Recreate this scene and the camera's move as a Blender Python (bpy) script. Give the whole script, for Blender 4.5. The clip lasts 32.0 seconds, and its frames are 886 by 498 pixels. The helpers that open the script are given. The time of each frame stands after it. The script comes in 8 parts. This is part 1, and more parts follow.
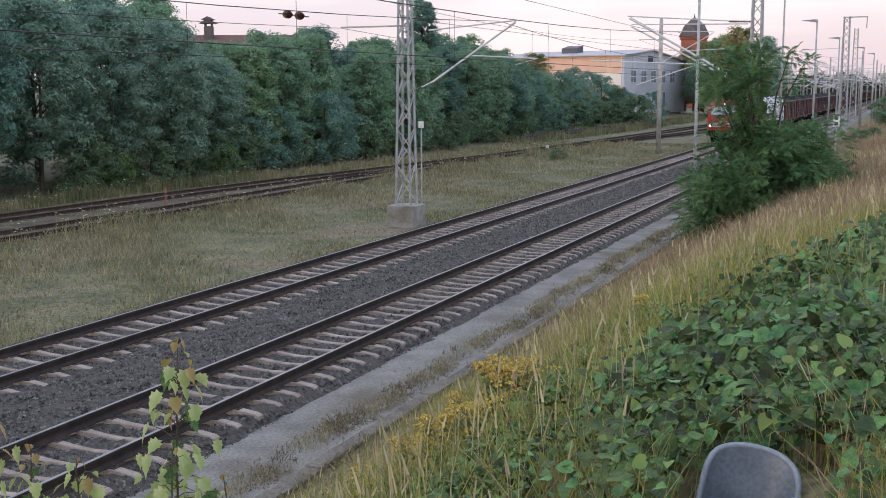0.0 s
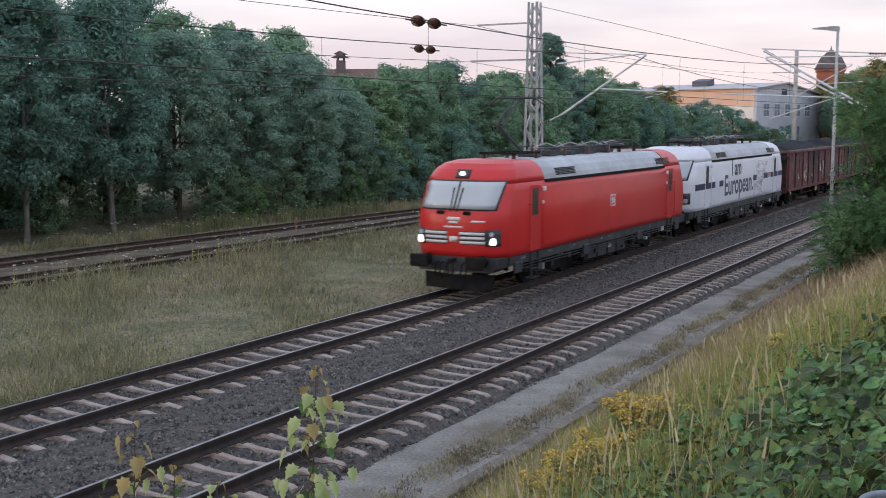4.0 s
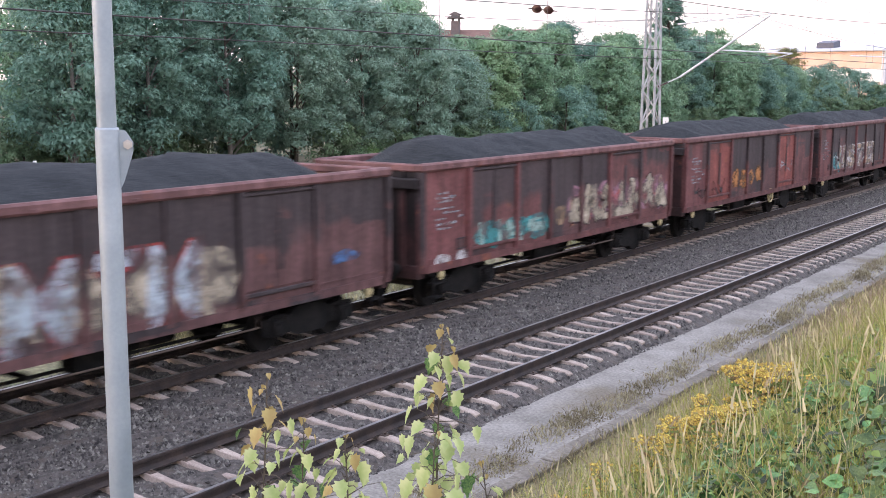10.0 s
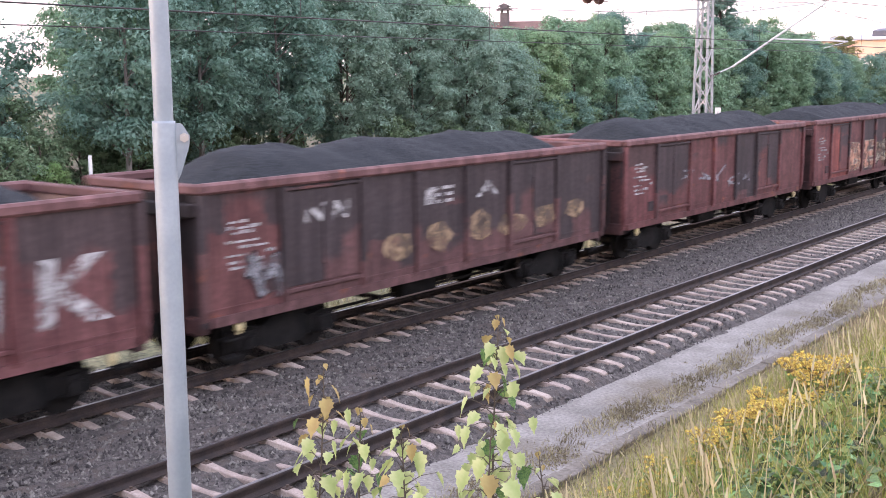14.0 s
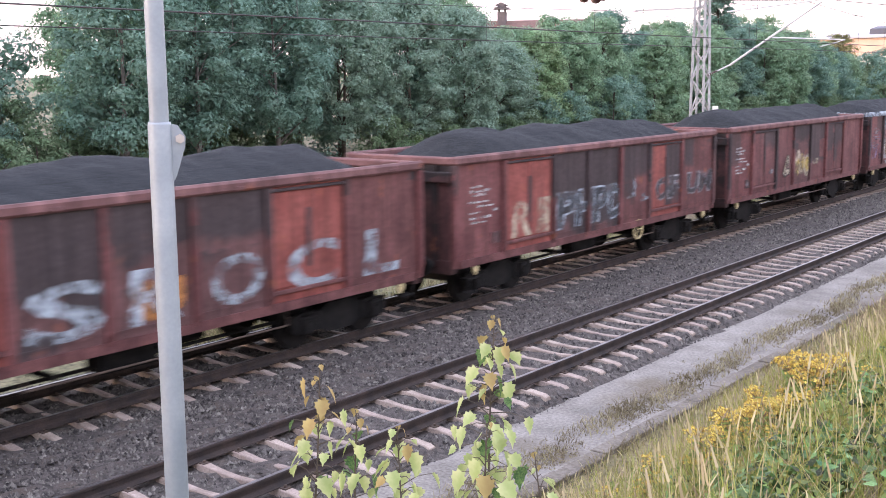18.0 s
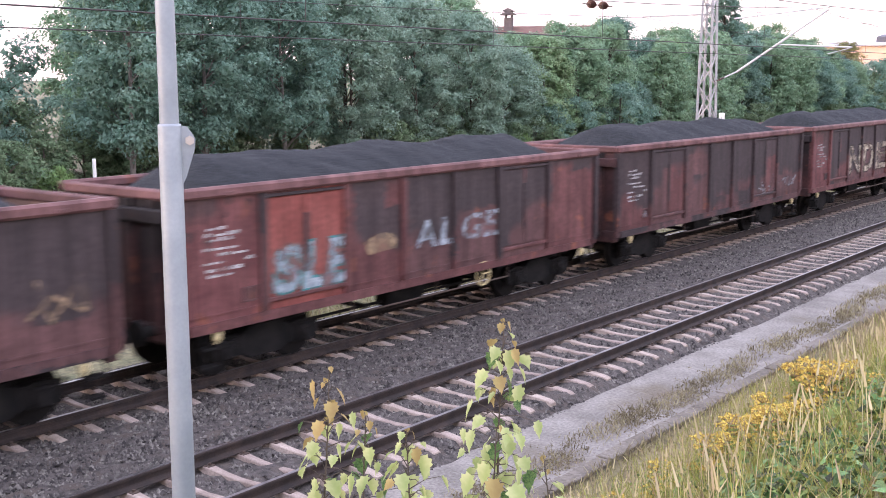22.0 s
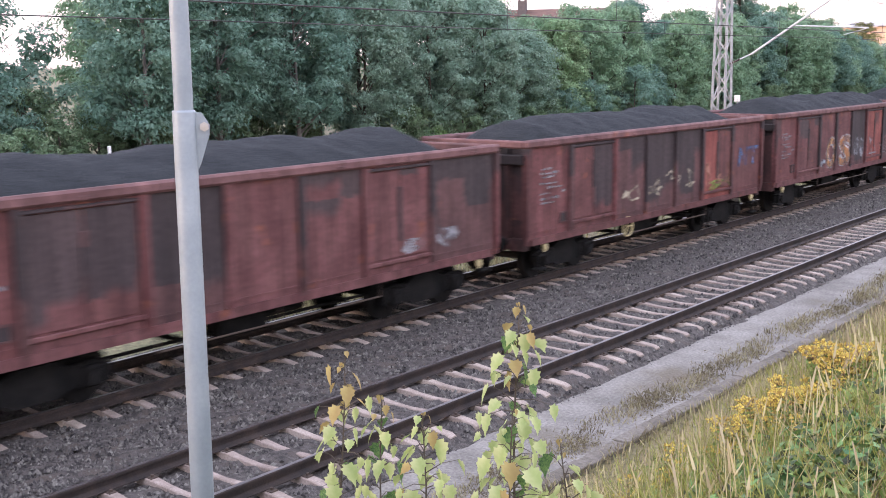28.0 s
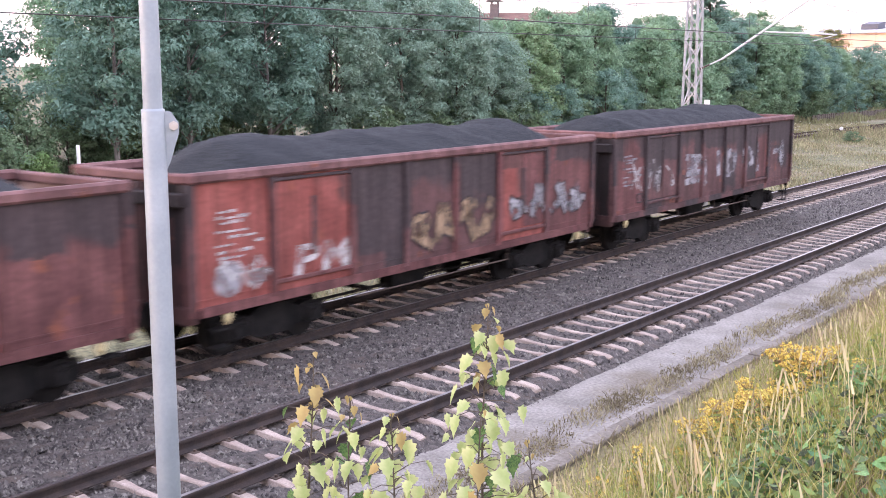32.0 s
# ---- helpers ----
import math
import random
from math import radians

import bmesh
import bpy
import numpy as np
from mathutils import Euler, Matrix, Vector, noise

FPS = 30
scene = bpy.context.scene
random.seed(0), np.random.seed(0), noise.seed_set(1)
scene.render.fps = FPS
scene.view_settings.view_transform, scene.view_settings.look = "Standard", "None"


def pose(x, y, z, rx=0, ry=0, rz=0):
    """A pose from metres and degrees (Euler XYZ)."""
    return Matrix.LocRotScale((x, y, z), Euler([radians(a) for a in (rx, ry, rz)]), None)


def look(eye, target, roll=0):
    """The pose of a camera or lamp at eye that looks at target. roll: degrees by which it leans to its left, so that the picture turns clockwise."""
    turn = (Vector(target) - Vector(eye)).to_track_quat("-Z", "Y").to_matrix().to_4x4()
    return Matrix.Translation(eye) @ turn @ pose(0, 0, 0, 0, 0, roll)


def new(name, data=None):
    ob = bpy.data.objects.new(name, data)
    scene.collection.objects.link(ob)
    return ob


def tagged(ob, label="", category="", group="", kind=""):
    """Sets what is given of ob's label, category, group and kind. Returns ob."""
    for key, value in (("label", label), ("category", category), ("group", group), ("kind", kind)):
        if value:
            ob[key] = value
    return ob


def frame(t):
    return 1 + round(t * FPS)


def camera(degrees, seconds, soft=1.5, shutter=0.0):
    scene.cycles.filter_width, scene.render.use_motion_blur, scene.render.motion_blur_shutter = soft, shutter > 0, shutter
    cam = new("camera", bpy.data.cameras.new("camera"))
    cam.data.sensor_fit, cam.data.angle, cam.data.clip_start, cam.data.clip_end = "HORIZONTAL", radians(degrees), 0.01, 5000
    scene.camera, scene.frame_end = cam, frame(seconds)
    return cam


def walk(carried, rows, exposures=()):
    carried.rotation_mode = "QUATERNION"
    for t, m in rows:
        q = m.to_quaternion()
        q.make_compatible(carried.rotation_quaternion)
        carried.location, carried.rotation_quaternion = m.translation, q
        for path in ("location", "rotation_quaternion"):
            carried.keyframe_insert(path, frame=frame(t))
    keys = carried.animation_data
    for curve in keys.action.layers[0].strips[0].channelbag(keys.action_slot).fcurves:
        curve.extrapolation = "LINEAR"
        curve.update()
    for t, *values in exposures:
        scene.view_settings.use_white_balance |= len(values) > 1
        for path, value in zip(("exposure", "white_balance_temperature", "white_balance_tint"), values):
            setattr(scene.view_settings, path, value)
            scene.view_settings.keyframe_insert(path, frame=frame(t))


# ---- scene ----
cam = camera(43.56, 32.0, soft=0.95, shutter=0.3)
PATH = [
    (0.0, pose(0.116, 0.073, 4.868, 81.71, 0.19, 22.81)),
    (0.5, pose(0.121, 0.075, 4.871, 81.75, 0.40, 22.61)),
    (1.0, pose(0.121, 0.076, 4.873, 81.63, 0.31, 23.32)),
    (1.5, pose(0.118, 0.074, 4.872, 82.11, 0.44, 23.41)),
    (2.0, pose(0.107, 0.067, 4.870, 81.94, 0.13, 23.71)),
    (2.5, pose(0.097, 0.060, 4.871, 82.34, 0.11, 24.91)),
    (3.0, pose(0.089, 0.056, 4.873, 82.68, 0.17, 26.47)),
    (3.5, pose(0.086, 0.054, 4.873, 83.26, -0.01, 27.40)),
    (4.0, pose(0.071, 0.045, 4.871, 83.40, 0.06, 29.30)),
    (4.5, pose(0.065, 0.041, 4.866, 82.97, -0.04, 31.02)),
    (6.5, pose(0.012, 0.008, 4.865, 81.53, -0.56, 34.81)),
    (7.0, pose(0.002, 0.001, 4.862, 81.10, -0.64, 35.30)),
    (7.5, pose(-0.001, -0.001, 4.861, 81.12, -0.69, 35.86)),
    (8.0, pose(0.018, 0.011, 4.868, 81.29, -0.45, 35.77)),
    (8.5, pose(0.023, 0.014, 4.869, 81.77, -0.03, 35.85)),
    (9.0, pose(0.018, 0.011, 4.864, 81.76, -0.17, 35.69)),
    (9.5, pose(0.015, 0.009, 4.864, 81.89, -0.12, 35.12)),
    (10.0, pose(0.007, 0.005, 4.866, 81.43, -0.23, 35.09)),
    (10.5, pose(0.003, 0.002, 4.867, 81.02, -0.46, 35.37)),
    (11.0, pose(0.000, 0.000, 4.862, 80.70, -0.29, 35.86)),
    (11.5, pose(0.003, 0.002, 4.862, 80.60, 0.03, 35.87)),
    (12.0, pose(-0.000, -0.000, 4.862, 80.43, -0.15, 36.15)),
    (12.5, pose(0.000, 0.000, 4.867, 80.30, 0.22, 36.39)),
    (13.0, pose(-0.007, -0.004, 4.860, 80.68, 0.28, 36.54)),
    (13.5, pose(-0.015, -0.009, 4.858, 81.06, 0.26, 37.23)),
    (15.5, pose(-0.016, -0.010, 4.856, 80.89, 0.40, 37.89)),
    (16.0, pose(-0.020, -0.013, 4.859, 81.39, 0.34, 37.79)),
    (16.5, pose(-0.021, -0.013, 4.858, 81.45, 0.35, 37.85)),
    (17.0, pose(-0.019, -0.012, 4.862, 81.31, 0.39, 37.89)),
    (17.5, pose(-0.008, -0.005, 4.863, 81.20, 0.49, 37.61)),
    (18.0, pose(-0.005, -0.003, 4.864, 81.01, 0.48, 37.46)),
    (18.5, pose(-0.000, -0.000, 4.867, 81.16, 0.76, 37.60)),
    (19.0, pose(-0.004, -0.003, 4.862, 80.98, 0.52, 37.78)),
    (19.5, pose(-0.000, -0.000, 4.861, 80.87, 0.49, 37.46)),
    (20.0, pose(-0.001, -0.001, 4.865, 80.91, 0.42, 37.53)),
    (20.5, pose(-0.009, -0.005, 4.860, 80.90, 0.05, 37.25)),
    (21.0, pose(-0.018, -0.011, 4.857, 81.10, 0.02, 37.34)),
    (21.5, pose(-0.023, -0.015, 4.852, 81.23, -0.01, 37.48)),
    (22.0, pose(-0.025, -0.016, 4.853, 81.28, 0.13, 37.77)),
    (22.5, pose(-0.021, -0.013, 4.855, 81.32, 0.31, 37.48)),
    (23.0, pose(-0.016, -0.010, 4.861, 81.34, 0.39, 37.48)),
    (23.5, pose(-0.018, -0.011, 4.856, 81.39, 0.44, 37.77)),
    (24.0, pose(-0.013, -0.008, 4.855, 81.48, 0.62, 37.80)),
    (24.5, pose(-0.013, -0.008, 4.856, 81.48, 0.53, 37.58)),
    (25.0, pose(-0.011, -0.007, 4.854, 81.33, 0.54, 37.65)),
    (25.5, pose(-0.009, -0.006, 4.855, 81.33, 0.39, 37.41)),
    (27.5, pose(-0.019, -0.012, 4.847, 81.18, 0.07, 36.98)),
    (28.0, pose(-0.025, -0.016, 4.851, 80.50, 0.62, 38.47)),
    (28.5, pose(-0.018, -0.011, 4.850, 80.10, 0.83, 38.38)),
    (29.0, pose(-0.022, -0.014, 4.848, 80.00, 0.73, 38.44)),
    (29.5, pose(-0.029, -0.018, 4.844, 80.34, 0.33, 37.71)),
    (30.0, pose(-0.027, -0.017, 4.843, 80.39, 0.25, 37.29)),
    (30.5, pose(-0.028, -0.018, 4.843, 80.58, -0.03, 37.11)),
    (31.0, pose(-0.027, -0.017, 4.845, 80.70, 0.04, 36.78)),
    (31.5, pose(-0.022, -0.014, 4.844, 80.70, 0.08, 36.79)),
    (32.0, pose(-0.020, -0.013, 4.845, 80.61, 0.01, 37.05)),
]
# seconds, stops, white balance
EXPOSURES = [(0.0, -0.04, 6350, 10), (2.0, -0.02, 6350, 10), (3.6, -0.02, 6350, 10), (4.5, -0.36, 6350, 10), (6.5, 0.05, 6300, 10), (7.0, 0.53, 6300, 11), (7.4, 0.74, 6400, 13), (8.0, 0.95, 6650, 23), (9.0, 0.95, 6600, 17), (10.0, 1.0, 6600, 17), (11.0, 1.05, 6700, 25), (13.0, 1.2, 6720, 25), (15.5, 1.17, 6680, 21),
             (18.5, 1.2, 6680, 21), (20.0, 1.2, 6650, 18), (21.0, 1.2, 6720, 25), (22.5, 1.2, 6720, 24), (24.0, 1.2, 6670, 20), (25.2, 1.2, 6670, 20), (27.0, 1.2, 6660, 20), (28.0, 1.07, 6660, 20), (29.0, 1.68, 6720, 27), (30.0, 1.75, 6720, 27), (31.0, 1.55, 6720, 26), (32.0, 1.4, 6720, 26)]
walk(cam, PATH, EXPOSURES)
SKY_STRENGTH, CLOUD_STRENGTH, SUN_STRENGTH = 0.05, 1.16, 0.5
# ---- world and sun ----
world = bpy.data.worlds.new("evening_sky")
scene.world = world
world.use_nodes = True
wn = world.node_tree.nodes
wl = world.node_tree.links
wn.clear()
sky = wn.new("ShaderNodeTexSky")
sky.sky_type = 'NISHITA'
sky.sun_disc = False
sky.sun_elevation = radians(7)
sky.sun_rotation = radians(224)
sky.air_density, sky.dust_density, sky.ozone_density = 1.0, 2.5, 1.0
# thin high cloud evens out the evening sky
geo_n = wn.new("ShaderNodeTexCoord")
sep_n = wn.new("ShaderNodeSeparateXYZ")
wl.new(geo_n.outputs["Generated"], sep_n.inputs[0])
ramp = wn.new("ShaderNodeValToRGB")
ramp.color_ramp.elements[0].position, ramp.color_ramp.elements[0].color = 0.0, (0.95, 0.74, 0.75, 1)
ramp.color_ramp.elements[1].position, ramp.color_ramp.elements[1].color = 0.45, (0.86, 0.95, 1.16, 1)
mid = ramp.color_ramp.elements.new(0.12)
mid.color = (0.98, 0.91, 0.93, 1)
wl.new(sep_n.outputs["Z"], ramp.inputs[0])
cl_map = wn.new("ShaderNodeMapping")
cl_map.inputs["Scale"].default_value = (1.2, 1.2, 9.0)
wl.new(geo_n.outputs["Generated"], cl_map.inputs[0])
cloud = wn.new("ShaderNodeTexNoise")
cloud.inputs["Scale"].default_value, cloud.inputs["Detail"].default_value = 2.2, 5.0
wl.new(cl_map.outputs[0], cloud.inputs["Vector"])
cl_ramp = wn.new("ShaderNodeValToRGB")
cl_ramp.color_ramp.elements[0].position, cl_ramp.color_ramp.elements[0].color = 0.42, (0.80, 0.80, 0.85, 1)
cl_ramp.color_ramp.elements[1].position, cl_ramp.color_ramp.elements[1].color = 0.62, (1, 1, 1, 1)
wl.new(cloud.outputs[0], cl_ramp.inputs[0])
cl_mul = wn.new("ShaderNodeMixRGB")
cl_mul.blend_type = 'MULTIPLY'
cl_mul.inputs[0].default_value = 1.0
wl.new(ramp.outputs[0], cl_mul.inputs[1])
wl.new(cl_ramp.outputs[0], cl_mul.inputs[2])
bg_sky = wn.new("ShaderNodeBackground")
bg_sky.inputs[1].default_value = SKY_STRENGTH
wl.new(sky.outputs[0], bg_sky.inputs[0])
bg_cloud = wn.new("ShaderNodeBackground")
bg_cloud.inputs[1].default_value = CLOUD_STRENGTH
wl.new(cl_mul.outputs[0], bg_cloud.inputs[0])
add_n = wn.new("ShaderNodeAddShader")
wl.new(bg_sky.outputs[0], add_n.inputs[0])
wl.new(bg_cloud.outputs[0], add_n.inputs[1])
w_out = wn.new("ShaderNodeOutputWorld")
wl.new(add_n.outputs[0], w_out.inputs[0])

sun = new("sun", bpy.data.lights.new("sun", 'SUN'))
sun.data.energy, sun.data.angle, sun.data.color = SUN_STRENGTH, radians(10.0), (1.0, 0.80, 0.64)
sun.matrix_basis = look((-64, -66, 9.0), (0, 0, 0))


# ---- materials ----
def surf(name, c1, c2, scale=3.0, rough=0.7, metal=0.0, bump=0.0, bscale=None, rnd=0.0, c3=None, fine=0.0,
         stretch=(1, 1, 1), lo=0.35, hi=0.65, island=0.0, spec=0.5, patch=(0.52, 0.64), rise=0.0, offset=None):
    """A surface of two colours mixed by noise, a third one in patches, fine grain, relief, and a shift from piece to piece."""
    m = bpy.data.materials.new(name)
    m.use_nodes = True
    n, l = m.node_tree.nodes, m.node_tree.links
    b = n["Principled BSDF"]
    b.inputs["Roughness"].default_value, b.inputs["Metallic"].default_value = rough, metal
    b.inputs["Specular IOR Level"].default_value = spec
    tc = n.new("ShaderNodeTexCoord")
    mp = n.new("ShaderNodeMapping")
    mp.inputs["Scale"].default_value = stretch
    if offset:
        mp.inputs["Location"].default_value = offset
    oi = n.new("ShaderNodeObjectInfo")
    if rnd and not offset:
        sh = n.new("ShaderNodeVectorMath")
        sh.operation = 'MULTIPLY_ADD'
        l.new(oi.outputs["Random"], sh.inputs[0])
        sh.inputs[1].default_value = (37, 53, 71)
        l.new(tc.outputs["Object"], sh.inputs[2])
        l.new(sh.outputs[0], mp.inputs[0])
    else:
        l.new(tc.outputs["Object"], mp.inputs[0])

    def noise_ramp(sc, det, a, z, ca, cz, lift=0.0):
        t = n.new("ShaderNodeTexNoise")
        t.inputs["Scale"].default_value, t.inputs["Detail"].default_value = sc, det
        l.new(mp.outputs[0], t.inputs["Vector"])
        r = n.new("ShaderNodeValToRGB")
        r.color_ramp.elements[0].position, r.color_ramp.elements[0].color = a, (*ca, 1)
        r.color_ramp.elements[1].position, r.color_ramp.elements[1].color = z, (*cz, 1)
        if lift:
            sx = n.new("ShaderNodeSeparateXYZ")
            l.new(tc.outputs["Object"], sx.inputs[0])
            ma = n.new("ShaderNodeMath")
            ma.operation = 'MULTIPLY_ADD'
            ma.inputs[1].default_value = lift
            l.new(sx.outputs["Z"], ma.inputs[0])
            l.new(t.outputs[0], ma.inputs[2])
            l.new(ma.outputs[0], r.inputs[0])
        else:
            l.new(t.outputs[0], r.inputs[0])
        return r.outputs[0]

    def mix(kind, fac, a, b_):
        x = n.new("ShaderNodeMixRGB")
        x.blend_type = kind
        if isinstance(fac, float):
            x.inputs[0].default_value = fac
        else:
            l.new(fac, x.inputs[0])
        l.new(a, x.inputs[1])
        if isinstance(b_, tuple):
            x.inputs[2].default_value = (*b_, 1)
        else:
            l.new(b_, x.inputs[2])
        return x.outputs[0]
    col = noise_ramp(scale, 6.0, lo, hi, c1, c2)
    if c3:
        col = mix('MIX', noise_ramp(scale * 0.37, 7.0, patch[0], patch[1], (0, 0, 0), (1, 1, 1), rise), col, c3)
    if fine:
        col = mix('MULTIPLY', 1.0, col, noise_ramp(scale * 14, 3.0, 0.3, 0.7, (1 - fine,) * 3, (1 + fine * 0.6,) * 3))
    if rnd or island:
        hv = n.new("ShaderNodeHueSaturation")
        mr = n.new("ShaderNodeMapRange")
        amp = rnd or island
        mr.inputs["To Min"].default_value, mr.inputs["To Max"].default_value = 1 - amp, 1 + amp
        if island:
            gi = n.new("ShaderNodeNewGeometry")
            l.new(gi.outputs["Random Per Island"], mr.inputs[0])
        else:
            l.new(oi.outputs["Random"], mr.inputs[0])
        l.new(mr.outputs[0], hv.inputs["Value"])
        mh = n.new("ShaderNodeMapRange")
        mh.inputs["To Min"].default_value, mh.inputs["To Max"].default_value = 0.5 - amp * 0.05, 0.5 + amp * 0.05
        if island:
            l.new(gi.outputs["Random Per Island"], mh.inputs[0])
        else:
            l.new(oi.outputs["Random"], mh.inputs[0])
        l.new(mh.outputs[0], hv.inputs["Hue"])
        l.new(col, hv.inputs["Color"])
        col = hv.outputs[0]
    l.new(col, b.inputs["Base Color"])
    if bump:
        bn = n.new("ShaderNodeTexNoise")
        bn.inputs["Scale"].default_value, bn.inputs["Detail"].default_value = bscale or scale * 8, 5.0
        l.new(mp.outputs[0], bn.inputs["Vector"])
        bp = n.new("ShaderNodeBump")
        bp.inputs["Strength"].default_value, bp.inputs["Distance"].default_value = min(1.0, bump), 0.02
        l.new(bn.outputs[0], bp.inputs["Height"])
        l.new(bp.outputs[0], b.inputs["Normal"])
    return m


def leafy(name, c1, c2, island=0.35, trans=0.25, scale=0.9, fine=0.0, bump=0.0):
    """Leaves: two greens, a shift from leaf to leaf, light passing through."""
    m = surf(name, c1, c2, scale=scale, rough=0.6 - 0.15 * bump, island=island, spec=0.15 + 0.2 * bump, fine=fine, bump=bump, bscale=40)
    n, l = m.node_tree.nodes, m.node_tree.links
    b = n["Principled BSDF"]
    tr = n.new("ShaderNodeBsdfTranslucent")
    l.new(b.inputs["Base Color"].links[0].from_socket, tr.inputs[0])
    mx = n.new("ShaderNodeMixShader")
    mx.inputs[0].default_value = trans
    l.new(b.outputs[0], mx.inputs[1])
    l.new(tr.outputs[0], mx.inputs[2])
    l.new(mx.outputs[0], n["Material Output"].inputs[0])
    return m


def glow(name, c, e):
    m = surf(name, c, c, rough=0.3)
    b = m.node_tree.nodes["Principled BSDF"]
    b.inputs["Emission Color"].default_value = (*c, 1)
    b.inputs["Emission Strength"].default_value = e
    return m


def worn(m, lo=0.39, hi=0.63):
    """Wears a paint through to what lies under it, in flecks."""
    n, l = m.node_tree.nodes, m.node_tree.links
    tc = n.new("ShaderNodeTexCoord")
    t = n.new("ShaderNodeTexNoise")
    t.inputs["Scale"].default_value, t.inputs["Detail"].default_value = 2.6, 9.0
    t.inputs["Roughness"].default_value = 0.7
    l.new(tc.outputs["Object"], t.inputs["Vector"])
    mr = n.new("ShaderNodeMapRange")
    mr.inputs["From Min"].default_value, mr.inputs["From Max"].default_value = lo, hi
    l.new(t.outputs[0], mr.inputs[0])
    l.new(mr.outputs[0], n["Principled BSDF"].inputs["Alpha"])
    return m


M = {}
M["ballast"] = surf("ballast", (0.042, 0.036, 0.032), (0.122, 0.106, 0.094), 9, 0.9, bump=1.0, bscale=26, fine=0.6, c3=(0.10, 0.08, 0.065))
M["stone"] = surf("ballast_stone", (0.055, 0.049, 0.044), (0.148, 0.133, 0.119), 5, 0.85, island=0.8, fine=0.3)
M["soil"] = surf("soil", (0.09, 0.07, 0.045), (0.20, 0.165, 0.11), 1.1, 0.95, bump=0.8, bscale=12, fine=0.5)
M["meadow"] = surf("meadow_turf", (0.085, 0.100, 0.046), (0.24, 0.215, 0.12), 0.6, 0.95, bump=1.0, bscale=14, fine=0.55, c3=(0.235, 0.19, 0.125), lo=0.3, hi=0.7)
M["slope"] = surf("slope_turf", (0.15, 0.135, 0.065), (0.28, 0.23, 0.125), 0.8, 0.95, bump=1.0, bscale=14, fine=0.5)
M["gravel"] = surf("path_gravel", (0.205, 0.190, 0.168), (0.31, 0.290, 0.258), 1.4, 0.94, bump=0.5, bscale=60, fine=0.3, c3=(0.185, 0.160, 0.125), spec=0.2, patch=(0.56, 0.70))
M["concrete"] = surf("concrete", (0.34, 0.32, 0.29), (0.50, 0.47, 0.43), 2.4, 0.88, bump=0.3, bscale=30, fine=0.2, rnd=0.10)
M["block"] = surf("block_concrete", (0.26, 0.25, 0.22), (0.42, 0.40, 0.36), 2.0, 0.9, bump=0.4, bscale=20, fine=0.25, c3=(0.2, 0.19, 0.15))
M["trough"] = surf("trough_concrete", (0.135, 0.115, 0.090), (0.225, 0.198, 0.165), 1.3, 0.92, bump=0.5, bscale=30, fine=0.35, c3=(0.13, 0.115, 0.08))
M["sleeper"] = surf("sleeper_concrete", (0.30, 0.238, 0.196), (0.44, 0.36, 0.305), 3.0, 0.88, bump=0.3, bscale=30, fine=0.25, rnd=0.12)
M["railside"] = surf("rail_rust", (0.022, 0.016, 0.014), (0.052, 0.034, 0.027), 4.0, 0.8, bump=0.2, fine=0.3)
M["railtop"] = surf("rail_polished_head", (0.30, 0.29, 0.29), (0.42, 0.40, 0.40), 2.0, 0.38, metal=1.0)
M["fastener"] = surf("rail_fastener", (0.05, 0.035, 0.028), (0.10, 0.07, 0.05), 9, 0.8)
M["oldwood"] = surf("old_sleeper_wood", (0.08, 0.066, 0.052), (0.17, 0.14, 0.11), 5, 0.9, bump=0.5, rnd=0.2)
M["oldrail"] = surf("old_rail_rust", (0.032, 0.019, 0.013), (0.075, 0.042, 0.028), 4, 0.85, fine=0.3)
M["galv"] = surf("galvanised_steel", (0.27, 0.315, 0.345), (0.34, 0.385, 0.415), 3, 0.5, metal=0.35, fine=0.05)
M["mast"] = surf("mast_grey_paint", (0.36, 0.37, 0.37), (0.52, 0.52, 0.51), 5, 0.6, metal=0.2, fine=0.2, rnd=0.08)
M["tube"] = surf("light_alloy_tube", (0.60, 0.60, 0.60), (0.75, 0.75, 0.74), 4, 0.45, metal=0.3)
M["wire"] = surf("catenary_wire", (0.03, 0.03, 0.03), (0.06, 0.05, 0.05), 4, 0.6)
M["insul"] = surf("insulator_brown", (0.06, 0.028, 0.022), (0.11, 0.045, 0.036), 8, 0.35)
M["bark"] = surf("bark", (0.05, 0.04, 0.03), (0.13, 0.105, 0.08), 6, 0.9, bump=0.8, stretch=(1, 1, 0.3))
M["bark_pale"] = surf("pale_bark", (0.11, 0.10, 0.09), (0.22, 0.20, 0.18), 6, 0.9, bump=0.6, stretch=(1, 1, 0.3))
M["leaf_acacia"] = leafy("leaf_acacia_green", (0.066, 0.145, 0.064), (0.155, 0.260, 0.108), 0.4)
M["leaf_weed"] = leafy("leaf_weed_green", (0.13, 0.195, 0.060), (0.26, 0.325, 0.105), 0.35, 0.3)
M["path_weed"] = leafy("path_weed_olive", (0.175, 0.145, 0.088), (0.28, 0.235, 0.145), 0.35, 0.2)
M["leaf_d"] = leafy("leaf_yellow_green", (0.195, 0.315, 0.165), (0.300, 0.42, 0.23), trans=0.35)
# Darker than tree leaves: the canopy's shade is put into the colour.
M["leaf_shrub"] = leafy("leaf_shrub_with_shade", (0.110, 0.180, 0.100), (0.190, 0.265, 0.145))
M["leaf_lime"] = leafy("leaf_fresh_lime_green", (0.11, 0.20, 0.07), (0.19, 0.29, 0.11))
